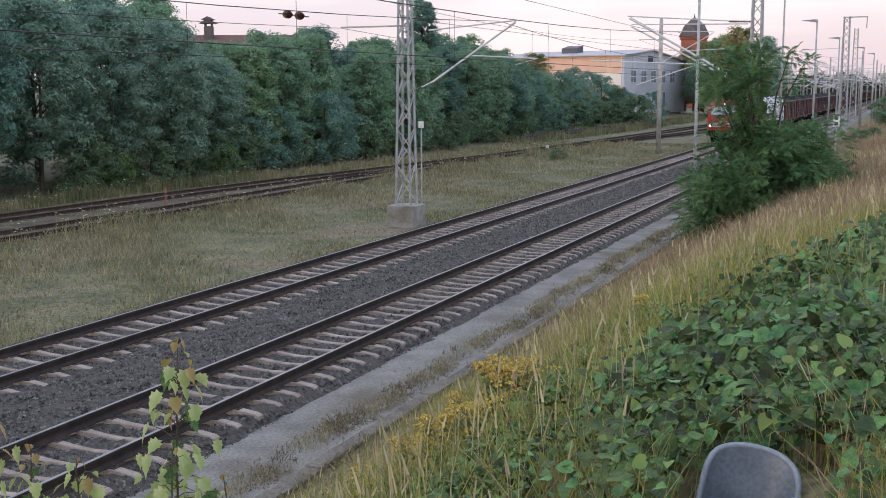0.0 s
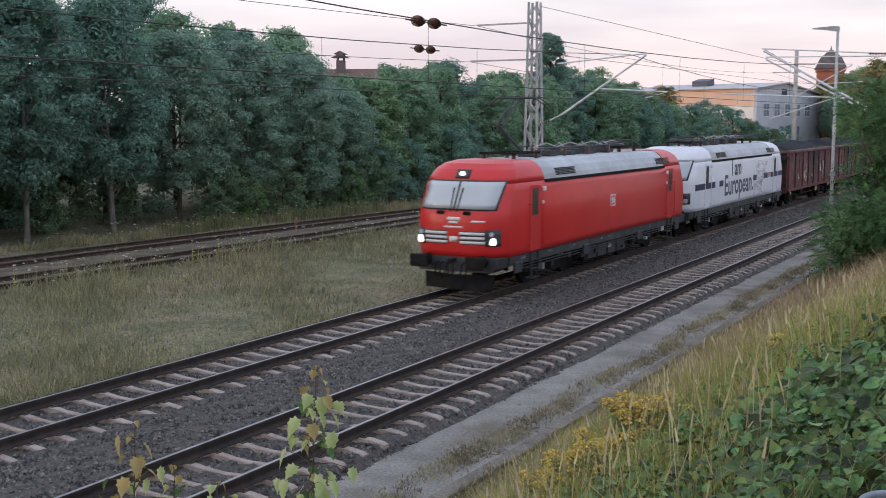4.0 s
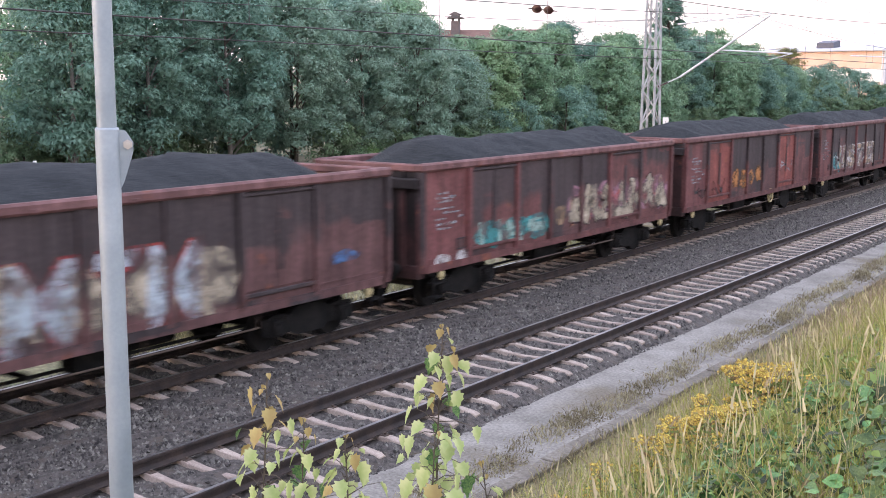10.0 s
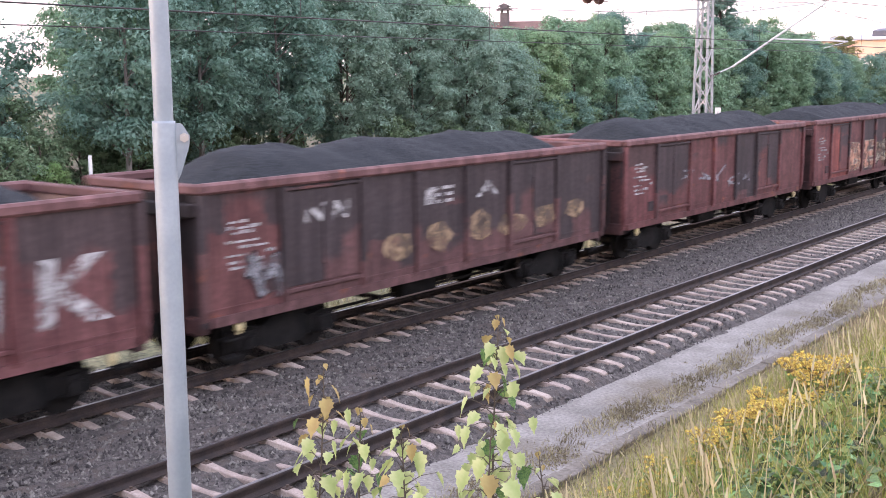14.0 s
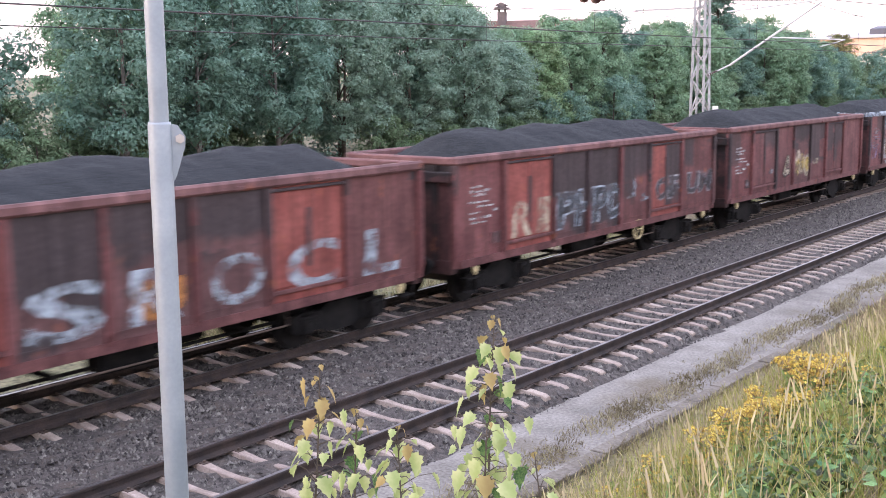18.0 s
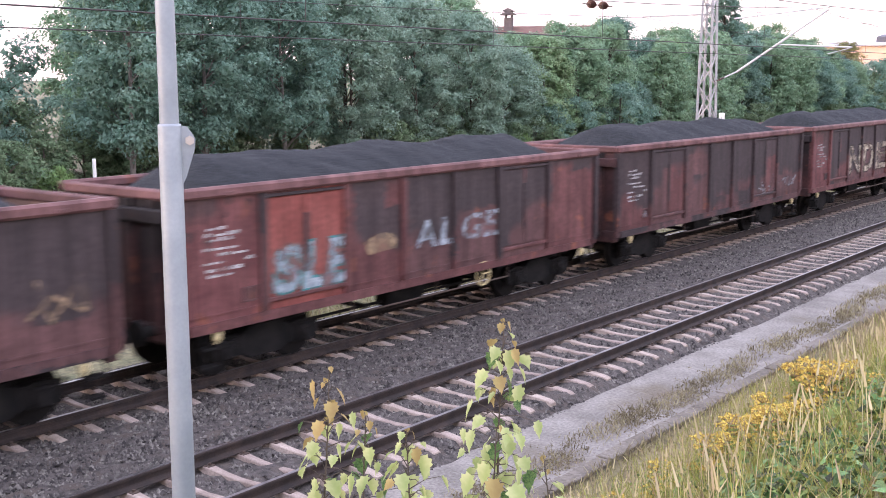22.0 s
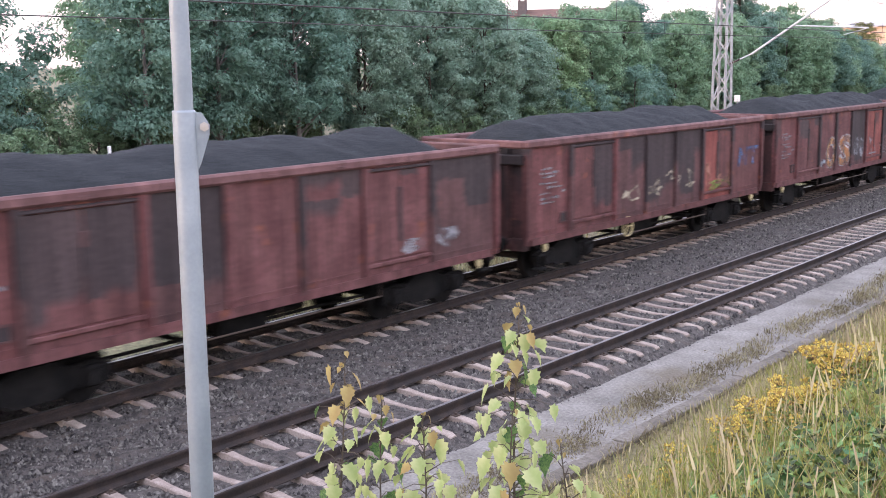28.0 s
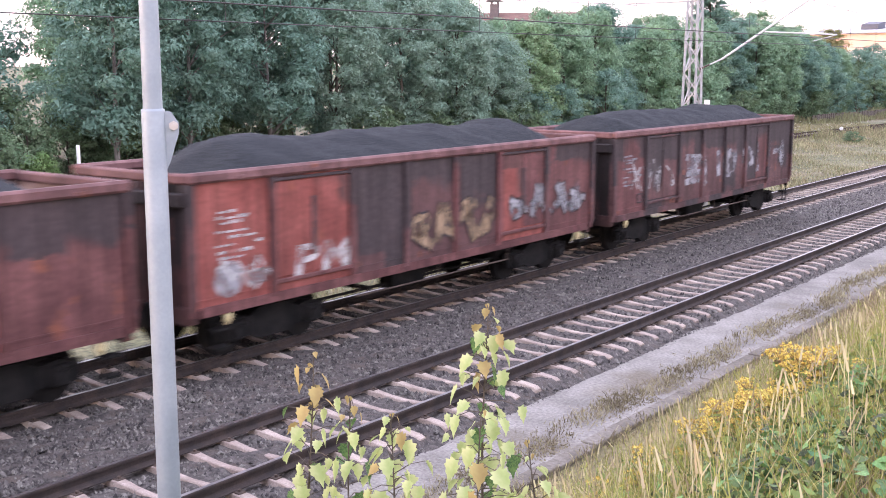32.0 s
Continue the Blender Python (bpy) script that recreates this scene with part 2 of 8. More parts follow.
M["stem_brown"] = surf("dry_stem_brown", (0.16, 0.10, 0.06), (0.26, 0.17, 0.10), 8, 0.85)
M["leaf_a"] = leafy("leaf_dark_green", (0.152, 0.272, 0.212), (0.222, 0.352, 0.272), trans=0.46)
M["leaf_b"] = leafy("leaf_mid_green", (0.195, 0.325, 0.205), (0.280, 0.415, 0.255), trans=0.42)
M["leaf_c"] = leafy("leaf_willow_grey_green", (0.214, 0.330, 0.250), (0.295, 0.412, 0.312), trans=0.47)
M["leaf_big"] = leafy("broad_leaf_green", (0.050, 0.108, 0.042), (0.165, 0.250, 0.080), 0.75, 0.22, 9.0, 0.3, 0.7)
M["leaf_sap"] = leafy("sapling_leaf_yellow_green", (0.31, 0.38, 0.14), (0.51, 0.53, 0.27), 0.3, 0.4)
M["leaf_fade"] = leafy("sapling_leaf_faded", (0.30, 0.21, 0.09), (0.42, 0.33, 0.14), 0.25, 0.3)
M["leaf_autumn"] = leafy("leaf_ochre", (0.20, 0.205, 0.080), (0.33, 0.29, 0.13), 0.3)
M["grass_dry"] = leafy("dry_grass", (0.365, 0.305, 0.148), (0.57, 0.485, 0.245), 0.35, 0.3)
M["meadow_dry"] = leafy("meadow_dry_grass", (0.27, 0.235, 0.14), (0.42, 0.365, 0.22), 0.35, 0.3)
M["meadow_green"] = leafy("meadow_green_grass", (0.185, 0.190, 0.098), (0.285, 0.280, 0.150), 0.35, 0.3)
M["grass_tan"] = leafy("tan_dead_grass", (0.28, 0.205, 0.133), (0.43, 0.325, 0.22), 0.35, 0.3)
M["grass_green"] = leafy("green_grass", (0.215, 0.235, 0.062), (0.41, 0.395, 0.115), 0.35, 0.3)
M["straw"] = leafy("seed_head_straw", (0.42, 0.35, 0.20), (0.56, 0.47, 0.29), 0.25, 0.2)
M["petal"] = leafy("yellow_flower", (0.50, 0.345, 0.075), (0.74, 0.57, 0.17), 0.4, 0.2)
M["umbel"] = leafy("white_flower", (0.55, 0.54, 0.45), (0.68, 0.67, 0.58), 0.2, 0.15)
M["red"] = surf("traffic_red_paint", (0.55, 0.020, 0.020), (0.62, 0.028, 0.026), 0.8, 0.35, fine=0.03)
M["white"] = surf("white_loco_paint", (0.68, 0.70, 0.74), (0.76, 0.77, 0.80), 0.7, 0.4, fine=0.05)
M["silver"] = surf("silver_roof_paint", (0.42, 0.45, 0.48), (0.54, 0.57, 0.60), 1.0, 0.5, metal=0.2, fine=0.1, c3=(0.36, 0.38, 0.39))
M["lgrey"] = surf("light_grey_roof_paint", (0.60, 0.61, 0.62), (0.70, 0.71, 0.72), 1.0, 0.5, fine=0.1)
M["frame"] = surf("dark_grey_frame_paint", (0.028, 0.030, 0.033), (0.058, 0.060, 0.062), 2.0, 0.65, fine=0.2)
M["black"] = surf("black_running_gear", (0.006, 0.006, 0.006), (0.018, 0.016, 0.015), 4.0, 0.8, fine=0.3, bump=0.2, spec=0.2)
M["steel"] = surf("bright_steel", (0.42, 0.40, 0.38), (0.58, 0.56, 0.54), 4, 0.35, metal=0.9)
M["glass"] = surf("cab_window_glass", (0.42, 0.46, 0.48), (0.50, 0.54, 0.56), 0.7, 0.07, spec=0.9)
M["dglass"] = surf("dark_side_glass", (0.035, 0.033, 0.028), (0.08, 0.075, 0.06), 1.5, 0.1, spec=0.8)
M["navy"] = surf("navy_stripe_paint", (0.016, 0.022, 0.07), (0.022, 0.03, 0.10), 1, 0.45)
M["slate"] = surf("dark_letter_paint", (0.05, 0.06, 0.09), (0.07, 0.08, 0.11), 1, 0.5)
M["lampglow"] = glow("lit_headlamp", (1.0, 0.97, 0.90), 1.5)
M["grille"] = surf("light_grille_slats", (0.62, 0.62, 0.60), (0.72, 0.71, 0.68), 3, 0.5)
M["coal"] = surf("heaped_coal", (0.0105, 0.0125, 0.0145), (0.038, 0.0435, 0.0485), 26, 0.9, bump=1.0, bscale=30, fine=0.5, spec=0.25)
M["brickred"] = surf("red_brick", (0.34, 0.12, 0.075), (0.46, 0.17, 0.10), 1.2, 0.9, fine=0.2)
M["slateroof"] = surf("slate_roof", (0.10, 0.085, 0.085), (0.17, 0.14, 0.135), 1.5, 0.8, fine=0.2)
M["tileroof"] = surf("clay_tile_roof", (0.15, 0.09, 0.075), (0.22, 0.125, 0.10), 1.5, 0.85, fine=0.25)
# Peach render, its saturation raised to hold the low sun on the wall.
M["plaster"] = surf("peach_render", (0.80, 0.50, 0.36), (0.86, 0.57, 0.43), 0.5, 0.9, fine=0.05)
M["plaster2"] = surf("cream_render", (0.84, 0.77, 0.70), (0.88, 0.82, 0.76), 0.5, 0.9, fine=0.05)
M["grey_render"] = surf("grey_render", (0.58, 0.585, 0.62), (0.66, 0.665, 0.70), 0.4, 0.9, fine=0.08, c3=(0.54, 0.545, 0.58))
M["offwhite"] = surf("off_white_wall", (0.62, 0.62, 0.60), (0.74, 0.73, 0.70), 0.6, 0.85, fine=0.06)
M["trimwhite"] = surf("white_trim", (0.72, 0.72, 0.70), (0.80, 0.80, 0.78), 1, 0.6)
M["winglass"] = surf("house_window_glass", (0.05, 0.06, 0.07), (0.11, 0.12, 0.14), 0.6, 0.06, spec=0.8)
M["plastic"] = surf("grey_plastic", (0.085, 0.105, 0.130), (0.160, 0.185, 0.220), 4, 0.34, fine=0.25, c3=(0.26, 0.27, 0.27), bump=0.1, patch=(0.56, 0.70))
M["plastic_rim"] = surf("pale_plastic_rim", (0.20, 0.235, 0.27), (0.30, 0.34, 0.38), 5, 0.4, fine=0.15)
M["wallbrown"] = surf("old_quay_wall", (0.075, 0.062, 0.050), (0.150, 0.125, 0.10), 2.0, 0.9, bump=0.5, fine=0.4, stretch=(1, 1, 3))
M["hook"] = surf("faded_yellow_hook_paint", (0.52, 0.42, 0.20), (0.64, 0.54, 0.30), 6, 0.55, fine=0.2)
M["sheetroof"] = surf("pale_sheet_roof", (0.42, 0.40, 0.41), (0.52, 0.50, 0.50), 0.6, 0.6, fine=0.08)
# Reflected sky is put into the pane colour; winglass stays dark.
M["litpane"] = surf("sky_lit_pane", (0.24, 0.26, 0.29), (0.36, 0.38, 0.42), 0.6, 0.08, spec=0.8)
M["hill"] = leafy("far_woods_green", (0.05, 0.075, 0.055), (0.09, 0.115, 0.08), 0.2)

def wagon_paint(name, c1, c2, soot, low, high, rust=(0.30, 0.10, 0.05)):
    """Old oxide paint: blotches, run-down streaks, a film of coal dust in squarish patches that reach down to another height on every sheet, and bare rust."""
    m = bpy.data.materials.new(name)
    m.use_nodes = True
    n, l = m.node_tree.nodes, m.node_tree.links
    b = n["Principled BSDF"]
    b.inputs["Roughness"].default_value, b.inputs["Specular IOR Level"].default_value = 0.68, 0.3
    tc, oi = n.new("ShaderNodeTexCoord"), n.new("ShaderNodeObjectInfo")

    def vec(op, a, c, d=None):
        v = n.new("ShaderNodeVectorMath")
        v.operation = op
        for k, x in enumerate((a, c, d)):
            if x is None:
                continue
            if isinstance(x, tuple):
                v.inputs[k].default_value = x
            else:
                l.new(x, v.inputs[k])
        return v.outputs[0]

    def num(op, *xs):
        v = n.new("ShaderNodeMath")
        v.operation = op
        for k, x in enumerate(xs):
            if isinstance(x, (int, float)):
                v.inputs[k].default_value = x
            else:
                l.new(x, v.inputs[k])
        return v.outputs[0]

    def grain(v, scale, detail=3.0):
        t = n.new("ShaderNodeTexNoise")
        t.inputs["Scale"].default_value, t.inputs["Detail"].default_value = scale, detail
        l.new(v, t.inputs["Vector"])
        return t

    def span(x, a, z, p, q):
        r = n.new("ShaderNodeMapRange")
        r.inputs["From Min"].default_value, r.inputs["To Min"].default_value, r.inputs["To Max"].default_value = a, p, q
        r.interpolation_type = 'SMOOTHSTEP'
        l.new(x, r.inputs[0])
        if isinstance(z, float):
            r.inputs["From Max"].default_value = z
        return r.outputs[0]

    def blend(kind, fac, a, c):
        x = n.new("ShaderNodeMixRGB")
        x.blend_type = kind
        if isinstance(fac, float):
            x.inputs[0].default_value = fac
        else:
            l.new(fac, x.inputs[0])
        for k, v in ((1, a), (2, c)):
            if isinstance(v, tuple):
                x.inputs[k].default_value = (*v, 1)
            else:
                l.new(v, x.inputs[k])
        return x.outputs[0]
    at = vec('MULTIPLY_ADD', oi.outputs["Random"], (37, 53, 71), tc.outputs["Object"])
    rag = grain(at, 6.0, 6.0)
    loose = vec('MULTIPLY_ADD', rag.outputs[1], (0.28, 0.28, 0.28), at)
    cell = vec('SNAP', loose, (1.0, 0.85, 0.62))
    squares = grain(cell, 0.9, 0.0).outputs[0]
    big = grain(at, 0.55, 4.0).outputs[0]
    col = blend('MIX', span(grain(at, 1.6, 5.0).outputs[0], 0.32, 0.68, 0.0, 1.0), c1, c2)
    col = blend('MIX', span(grain(at, 2.3, 8.0).outputs[0], 0.64, 0.72, 0.0, 0.55), col, rust)
    sep = n.new("ShaderNodeSeparateXYZ")
    l.new(tc.outputs["Object"], sep.inputs[0])
    reach = num('ADD', num('MULTIPLY', squares, 2.6), num('MULTIPLY', big, 1.8))
    reach = num('ADD', reach, num('MULTIPLY', rag.outputs[0], 0.35))
    reach = num('ADD', reach, sep.outputs["Z"])
    reach = num('SUBTRACT', reach, num('MULTIPLY_ADD', oi.outputs["Random"], high - low, low))
    col = blend('MIX', span(reach, 2.30, 2.62, 0.0, 0.88), col, soot)
    streak = grain(vec('MULTIPLY', at, (1.0, 9.0, 0.45)), 1.0, 4.0).outputs[0]
    s3 = span(streak, 0.3, 0.7, 0.66, 1.22)
    col = blend('MULTIPLY', 1.0, col, s3)
    col = blend('MULTIPLY', 1.0, col, span(grain(at, 12.0, 5.0).outputs[0], 0.3, 0.7, 0.80, 1.18))
    l.new(col, b.inputs["Base Color"])
    bp = n.new("ShaderNodeBump")
    bp.inputs["Strength"].default_value, bp.inputs["Distance"].default_value = 0.25, 0.02
    l.new(grain(at, 5.0, 6.0).outputs[0], bp.inputs["Height"])
    l.new(bp.outputs[0], b.inputs["Normal"])
    return m


# colours, dust, and the heights between which the dust ends on a sheet
for key, (wa, wb, wc, low, high) in {
        "rust": ((0.104, 0.041, 0.040), (0.158, 0.066, 0.062), (0.047, 0.040, 0.042), 1.5, 3.2),
        "maroon": ((0.122, 0.047, 0.047), (0.178, 0.077, 0.074), (0.061, 0.049, 0.050), 1.9, 3.8),
        "dark": ((0.093, 0.047, 0.046), (0.140, 0.070, 0.067), (0.043, 0.037, 0.039), 0.9, 2.4),
        "bright": ((0.205, 0.056, 0.046), (0.275, 0.085, 0.070), (0.090, 0.046, 0.043), 2.2, 4.4),
        "clean": ((0.128, 0.045, 0.045), (0.180, 0.071, 0.068), (0.070, 0.045, 0.044), 2.4, 4.4),
        "rim": ((0.125, 0.060, 0.058), (0.195, 0.100, 0.096), (0.093, 0.058, 0.058), 4.2, 5.6),
        # wagon ends: soot plus the shade of the gap between wagons, as colour
        "soot_shade": ((0.045, 0.026, 0.025), (0.085, 0.038, 0.036), (0.020, 0.018, 0.018), 1.2, 3.0),
        "inside": ((0.186, 0.106, 0.077), (0.298, 0.191, 0.151), (0.093, 0.064, 0.052), 3.0, 5.0)}.items():
    M["w_" + key] = wagon_paint("wagon_paint_" + key, wa, wb, wc, low, high)
for key, c in {"white": (0.62, 0.61, 0.60), "cream": (0.55, 0.47, 0.35), "grey": (0.36, 0.36, 0.38), "orange": (0.52, 0.22, 0.06),
               "salmon": (0.56, 0.27, 0.18), "blue": (0.07, 0.17, 0.34), "ice": (0.44, 0.52, 0.58), "teal": (0.05, 0.30, 0.31), "green": (0.26, 0.38, 0.08),
               "tan": (0.38, 0.26, 0.16), "pink": (0.42, 0.22, 0.28), "crimson": (0.36, 0.05, 0.05), "purple": (0.24, 0.19, 0.33),
               "black": (0.025, 0.025, 0.03), "mint": (0.36, 0.50, 0.44), "yellow": (0.50, 0.36, 0.09)}.items():
    M["g_" + key] = worn(surf("spray_paint_" + key, tuple(v * 0.78 for v in c), c, 2.5, 0.65, fine=0.2, rnd=0.12))


# ---- mesh helpers ----
def mesh_np(name, verts, faces, material, smooth=False):
    """A mesh from arrays: verts (n, 3), faces (m, k), all faces with k corners."""
    verts, faces = np.asarray(verts, dtype=np.float32), np.asarray(faces, dtype=np.int32)
    me = bpy.data.meshes.new(name)
    k = faces.shape[1]
    me.vertices.add(len(verts))
    me.vertices.foreach_set("co", verts.ravel())
    me.loops.add(faces.size)
    me.loops.foreach_set("vertex_index", faces.ravel())
    me.polygons.add(len(faces))
    me.polygons.foreach_set("loop_start", np.arange(0, faces.size, k, dtype=np.int32))
    me.polygons.foreach_set("loop_total", np.full(len(faces), k, dtype=np.int32))
    if smooth:
        me.polygons.foreach_set("use_smooth", np.ones(len(faces), dtype=bool))
    me.update(calc_edges=True)
    me.materials.append(material)
    return me


def to_mesh(name, bm, material, smooth=False):
    me = bpy.data.meshes.new(name)
    if smooth:
        for f in bm.faces:
            f.smooth = True
    bmesh.ops.recalc_face_normals(bm, faces=bm.faces)
    bm.to_mesh(me)
    bm.free()
    me.materials.append(material)
    return me


def hang(name, me, parent, label="", at=None):
    """A mesh as a part of its thing."""
    ob = new(name, me)
    ob.parent = parent
    if at is not None:
        ob.matrix_basis = at
    if label:
        ob["label"] = label
    return ob


def part(name, bm, material, parent, label="", smooth=False, at=None):
    return hang(name, to_mesh(name, bm, material, smooth), parent, label, at)


def empty(name, m, label, category, group=""):
    ob = new(name)
    ob.empty_display_size = 0.2
    ob.matrix_basis = m
    return tagged(ob, label, category, group)


def solo(name, me, label, category, m=None, group="", kind=""):
    ob = new(name, me)
    if m is not None:
        ob.matrix_basis = m
    return tagged(ob, label, category, group, kind)


def box(bm, x0, x1, y0, y1, z0, z1, bevel=0.0):
    v = bmesh.ops.create_cube(bm, size=1.0)["verts"]
    bmesh.ops.transform(bm, matrix=Matrix.LocRotScale(((x0 + x1) / 2, (y0 + y1) / 2, (z0 + z1) / 2), None, (x1 - x0, y1 - y0, z1 - z0)), verts=v)
    if bevel:
        e = {ed for vv in v for ed in vv.link_edges}
        bmesh.ops.bevel(bm, geom=list(e), offset=bevel, segments=1, affect='EDGES')
    return bm


def rod(bm, a, b, r0, r1=None, n=8):
    """A round bar from a to b."""
    a, b = Vector(a), Vector(b)
    d = b - a
    m = Matrix.Translation((a + b) / 2) @ d.to_track_quat('Z', 'Y').to_matrix().to_4x4()
    bmesh.ops.create_cone(bm, cap_ends=True, segments=n, radius1=r0, radius2=r0 if r1 is None else r1, depth=d.length, matrix=m)
    return bm


def bar(bm, a, b, w, h):
    """A flat bar from a to b."""
    a, b = Vector(a), Vector(b)
    d = b - a
    m = Matrix.Translation((a + b) / 2) @ d.to_track_quat('Z', 'Y').to_matrix().to_4x4()
    v = bmesh.ops.create_cube(bm, size=1.0)["verts"]
    bmesh.ops.transform(bm, matrix=m @ Matrix.Diagonal((w, h, d.length, 1)), verts=v)
    return bm


def prism(bm, pts, axis, lo, hi):
    """Extrude a flat outline: pts are pairs in the plane across the axis."""
    def put(p, h):
        return {0: (h, p[0], p[1]), 1: (p[0], h, p[1]), 2: (p[0], p[1], h)}[axis]
    a = [bm.verts.new(put(p, lo)) for p in pts]
    b = [bm.verts.new(put(p, hi)) for p in pts]
    bm.faces.new(a)
    bm.faces.new(b[::-1])
    for i in range(len(pts)):
        j = (i + 1) % len(pts)
        bm.faces.new((a[i], b[i], b[j], a[j]))
    return bm


def tube_path(pts, r, n=6):
    """Arrays of a tube along points, tapering by the radii r."""
    pts = [Vector(p) for p in pts]
    rs = r if isinstance(r, (list, tuple)) else [r] * len(pts)
    v, f = [], []
    for i, p in enumerate(pts):
        d = (pts[min(i + 1, len(pts) - 1)] - pts[max(i - 1, 0)]).normalized()
        u = d.orthogonal().normalized()
        w = d.cross(u)
        for k in range(n):
            an = 2 * math.pi * k / n
            v.append(p + (u * math.cos(an) + w * math.sin(an)) * rs[i])
    for i in range(len(pts) - 1):
        for k in range(n):
            f.append((i * n + k, i * n + (k + 1) % n, (i + 1) * n + (k + 1) % n, (i + 1) * n + k))
    return [tuple(p) for p in v], f


def tube_bm(pts, r, n=6):
    """A tube along points as a bmesh."""
    v, f = tube_path(pts, r, n)
    bm = bmesh.new()
    vs = [bm.verts.new(p) for p in v]
    for q in f:
        bm.faces.new([vs[i] for i in q])
    return bm


def tubes(name, paths, material, n=6):
    """One mesh of several tubes: (points, radius) each."""
    V, F = [], []
    for pts, r in paths:
        v, f = tube_path(pts, r, n)
        F += [tuple(i + len(V) for i in q) for q in f]
        V += v
    return mesh_np(name, V, F, material, True)


def glyph_meshes():
    """Every capital and digit that is sprayed, thin and fat, turned into meshes in one go."""
    made = {}
    for ch in "ABCDEFGHIKLMNOPRSTUVXYZ34689":
        for grow in (0.030, 0.075):
            c = bpy.data.curves.new("glyph", 'FONT')
            c.body, c.size, c.offset, c.resolution_u = ch, 1.0, grow, 3
            made[ch, grow] = bpy.data.objects.new("glyph", c)
            scene.collection.objects.link(made[ch, grow])
    dg = bpy.context.evaluated_depsgraph_get()
    meshes = {key: bpy.data.meshes.new_from_object(ob.evaluated_get(dg)) for key, ob in made.items()}
    for ob in made.values():
        bpy.data.objects.remove(ob)
    return meshes


GLYPH = glyph_meshes()

# ---- the plan: two main tracks along y, rail tops at z = 0 ----
XA, XB = -14.786, -10.405      # centre lines of the far and the near track
GAUGE = 1.505
SPACING = 0.6


def smooth(a, b, x):
    t = np.clip((x - a) / (b - a), 0, 1)
    return t * t * (3 - 2 * t)


def lie(x, y):
    """Height of the ground."""
    x, y = np.asarray(x, dtype=float), np.asarray(y, dtype=float)
    crest = 1.9 + 1.3 * (1 - smooth(7, 33, y)) + 0.3 * smooth(60, 200, y)
    bank = np.interp(x, [-8.2, -7.3, -6.5, -5.5, -4.3, -3.5, -2.0, 0.0, 4.0, 40.0], [0, 0, 0.03, 0.14, 0.345, 0.515, 0.80, 1.0, 1.1, 1.3])
    z = -0.42 + (crest + 0.42) * bank
    left = np.interp(x, [-400, -60, -42, -36, -28, -17.2, -16.6], [1.6, 0.6, -0.4, -0.62, -0.66, -0.55, -0.46])
    far = 1.6 * smooth(115, 190, y) * smooth(38, 60, -x)
    return np.where(x < -16.6, left + far, np.where(x < -8.2, -0.45, z)) + 0.05 * np.sin(x * 0.9 + 1) * np.sin(y * 0.37) * (np.abs(x + 12.6) > 5.5)


def sheet(name, xs, ys, material, dz=0.0):
    X, Y = np.meshgrid(xs, ys)
    V = np.stack([X.ravel(), Y.ravel(), (lie(X, Y) + dz).ravel()], 1)
    nx = len(xs)
    i = (np.arange(len(ys) - 1)[:, None] * nx + np.arange(nx - 1)[None]).ravel()
    return mesh_np(name, V, np.stack([i, i + 1, i + nx + 1, i + nx], 1), material, True)


ys_all = np.concatenate([np.linspace(-300, -20, 15), np.linspace(-18, 110, 129), np.geomspace(114, 4000, 40)])
ground = solo("ground", sheet("ground", np.concatenate([np.linspace(-2500, -80, 16), np.linspace(-76, -16.6, 61), [-12, -8.2]]), ys_all, M["meadow"]),
              "dry summer meadow turf beside the railway", "ground", kind="structure")
bank = solo("embankment", sheet("embankment", np.concatenate([np.linspace(-8.2, 4, 62), np.linspace(5, 40, 16), np.geomspace(45, 2500, 14)]), ys_all, M["slope"]),
            "grassy railway embankment slope with bare soil", "embankment", kind="structure")


# gravel path at the foot of the slope
def path_sheet():
    ys = np.arange(-30, 300, 0.5)
    V, F = [], []
    for y in ys:
        xs = np.linspace(-9.35, -7.39, 7)
        for k, x in enumerate(xs):
            V.append((x, y, (-0.385, -0.355, -0.355, -0.355, -0.355, -0.355, -0.349)[k]))
    for i in range(len(ys) - 1):
        for k in range(6):
            a = i * 7 + k
            F.append((a, a + 1, a + 8, a + 7))
    return mesh_np("path", V, F, M["gravel"], True)


solo("path", path_sheet(), "pale grey gravel service path beside the track", "path", kind="structure")


def drain_edge():
    bm = bmesh.new()
    for i in range(60):
        y = -4 + i * 1.0
        x = -7.30 + 0.015 * math.sin(i * 1.7)
        box(bm, x - 0.13, x + 0.13, y + 0.004, y + 0.996, -0.6, -0.336 + 0.006 * math.sin(i * 3.1) - (0.008 if (i * 7) % 11 < 3 else 0.0), 0.012)
    return to_mesh("kerb", bm, M["trough"])


solo("kerb", drain_edge(), "weathered concrete cable trough along the path", "kerb", kind="structure")


# ---- ballast ----
def ballast_height(x):
    return np.interp(x, [-17.3, -16.65, -16.2, XA - 1.2, XA - 0.85, XA - 0.6, XA, XA + 0.6, XA + 0.85, XA + 1.2, (XA + XB) / 2, XB - 1.2, XB - 0.85, XB - 0.6, XB, XB + 0.6, XB + 0.85, XB + 1.2, -9.05, -8.75],
                     [-0.6, -0.34, -0.27, -0.218, -0.255, -0.252, -0.236, -0.252, -0.255, -0.218, -0.215, -0.218, -0.255, -0.252, -0.236, -0.252, -0.255, -0.218, -0.31, -0.45])


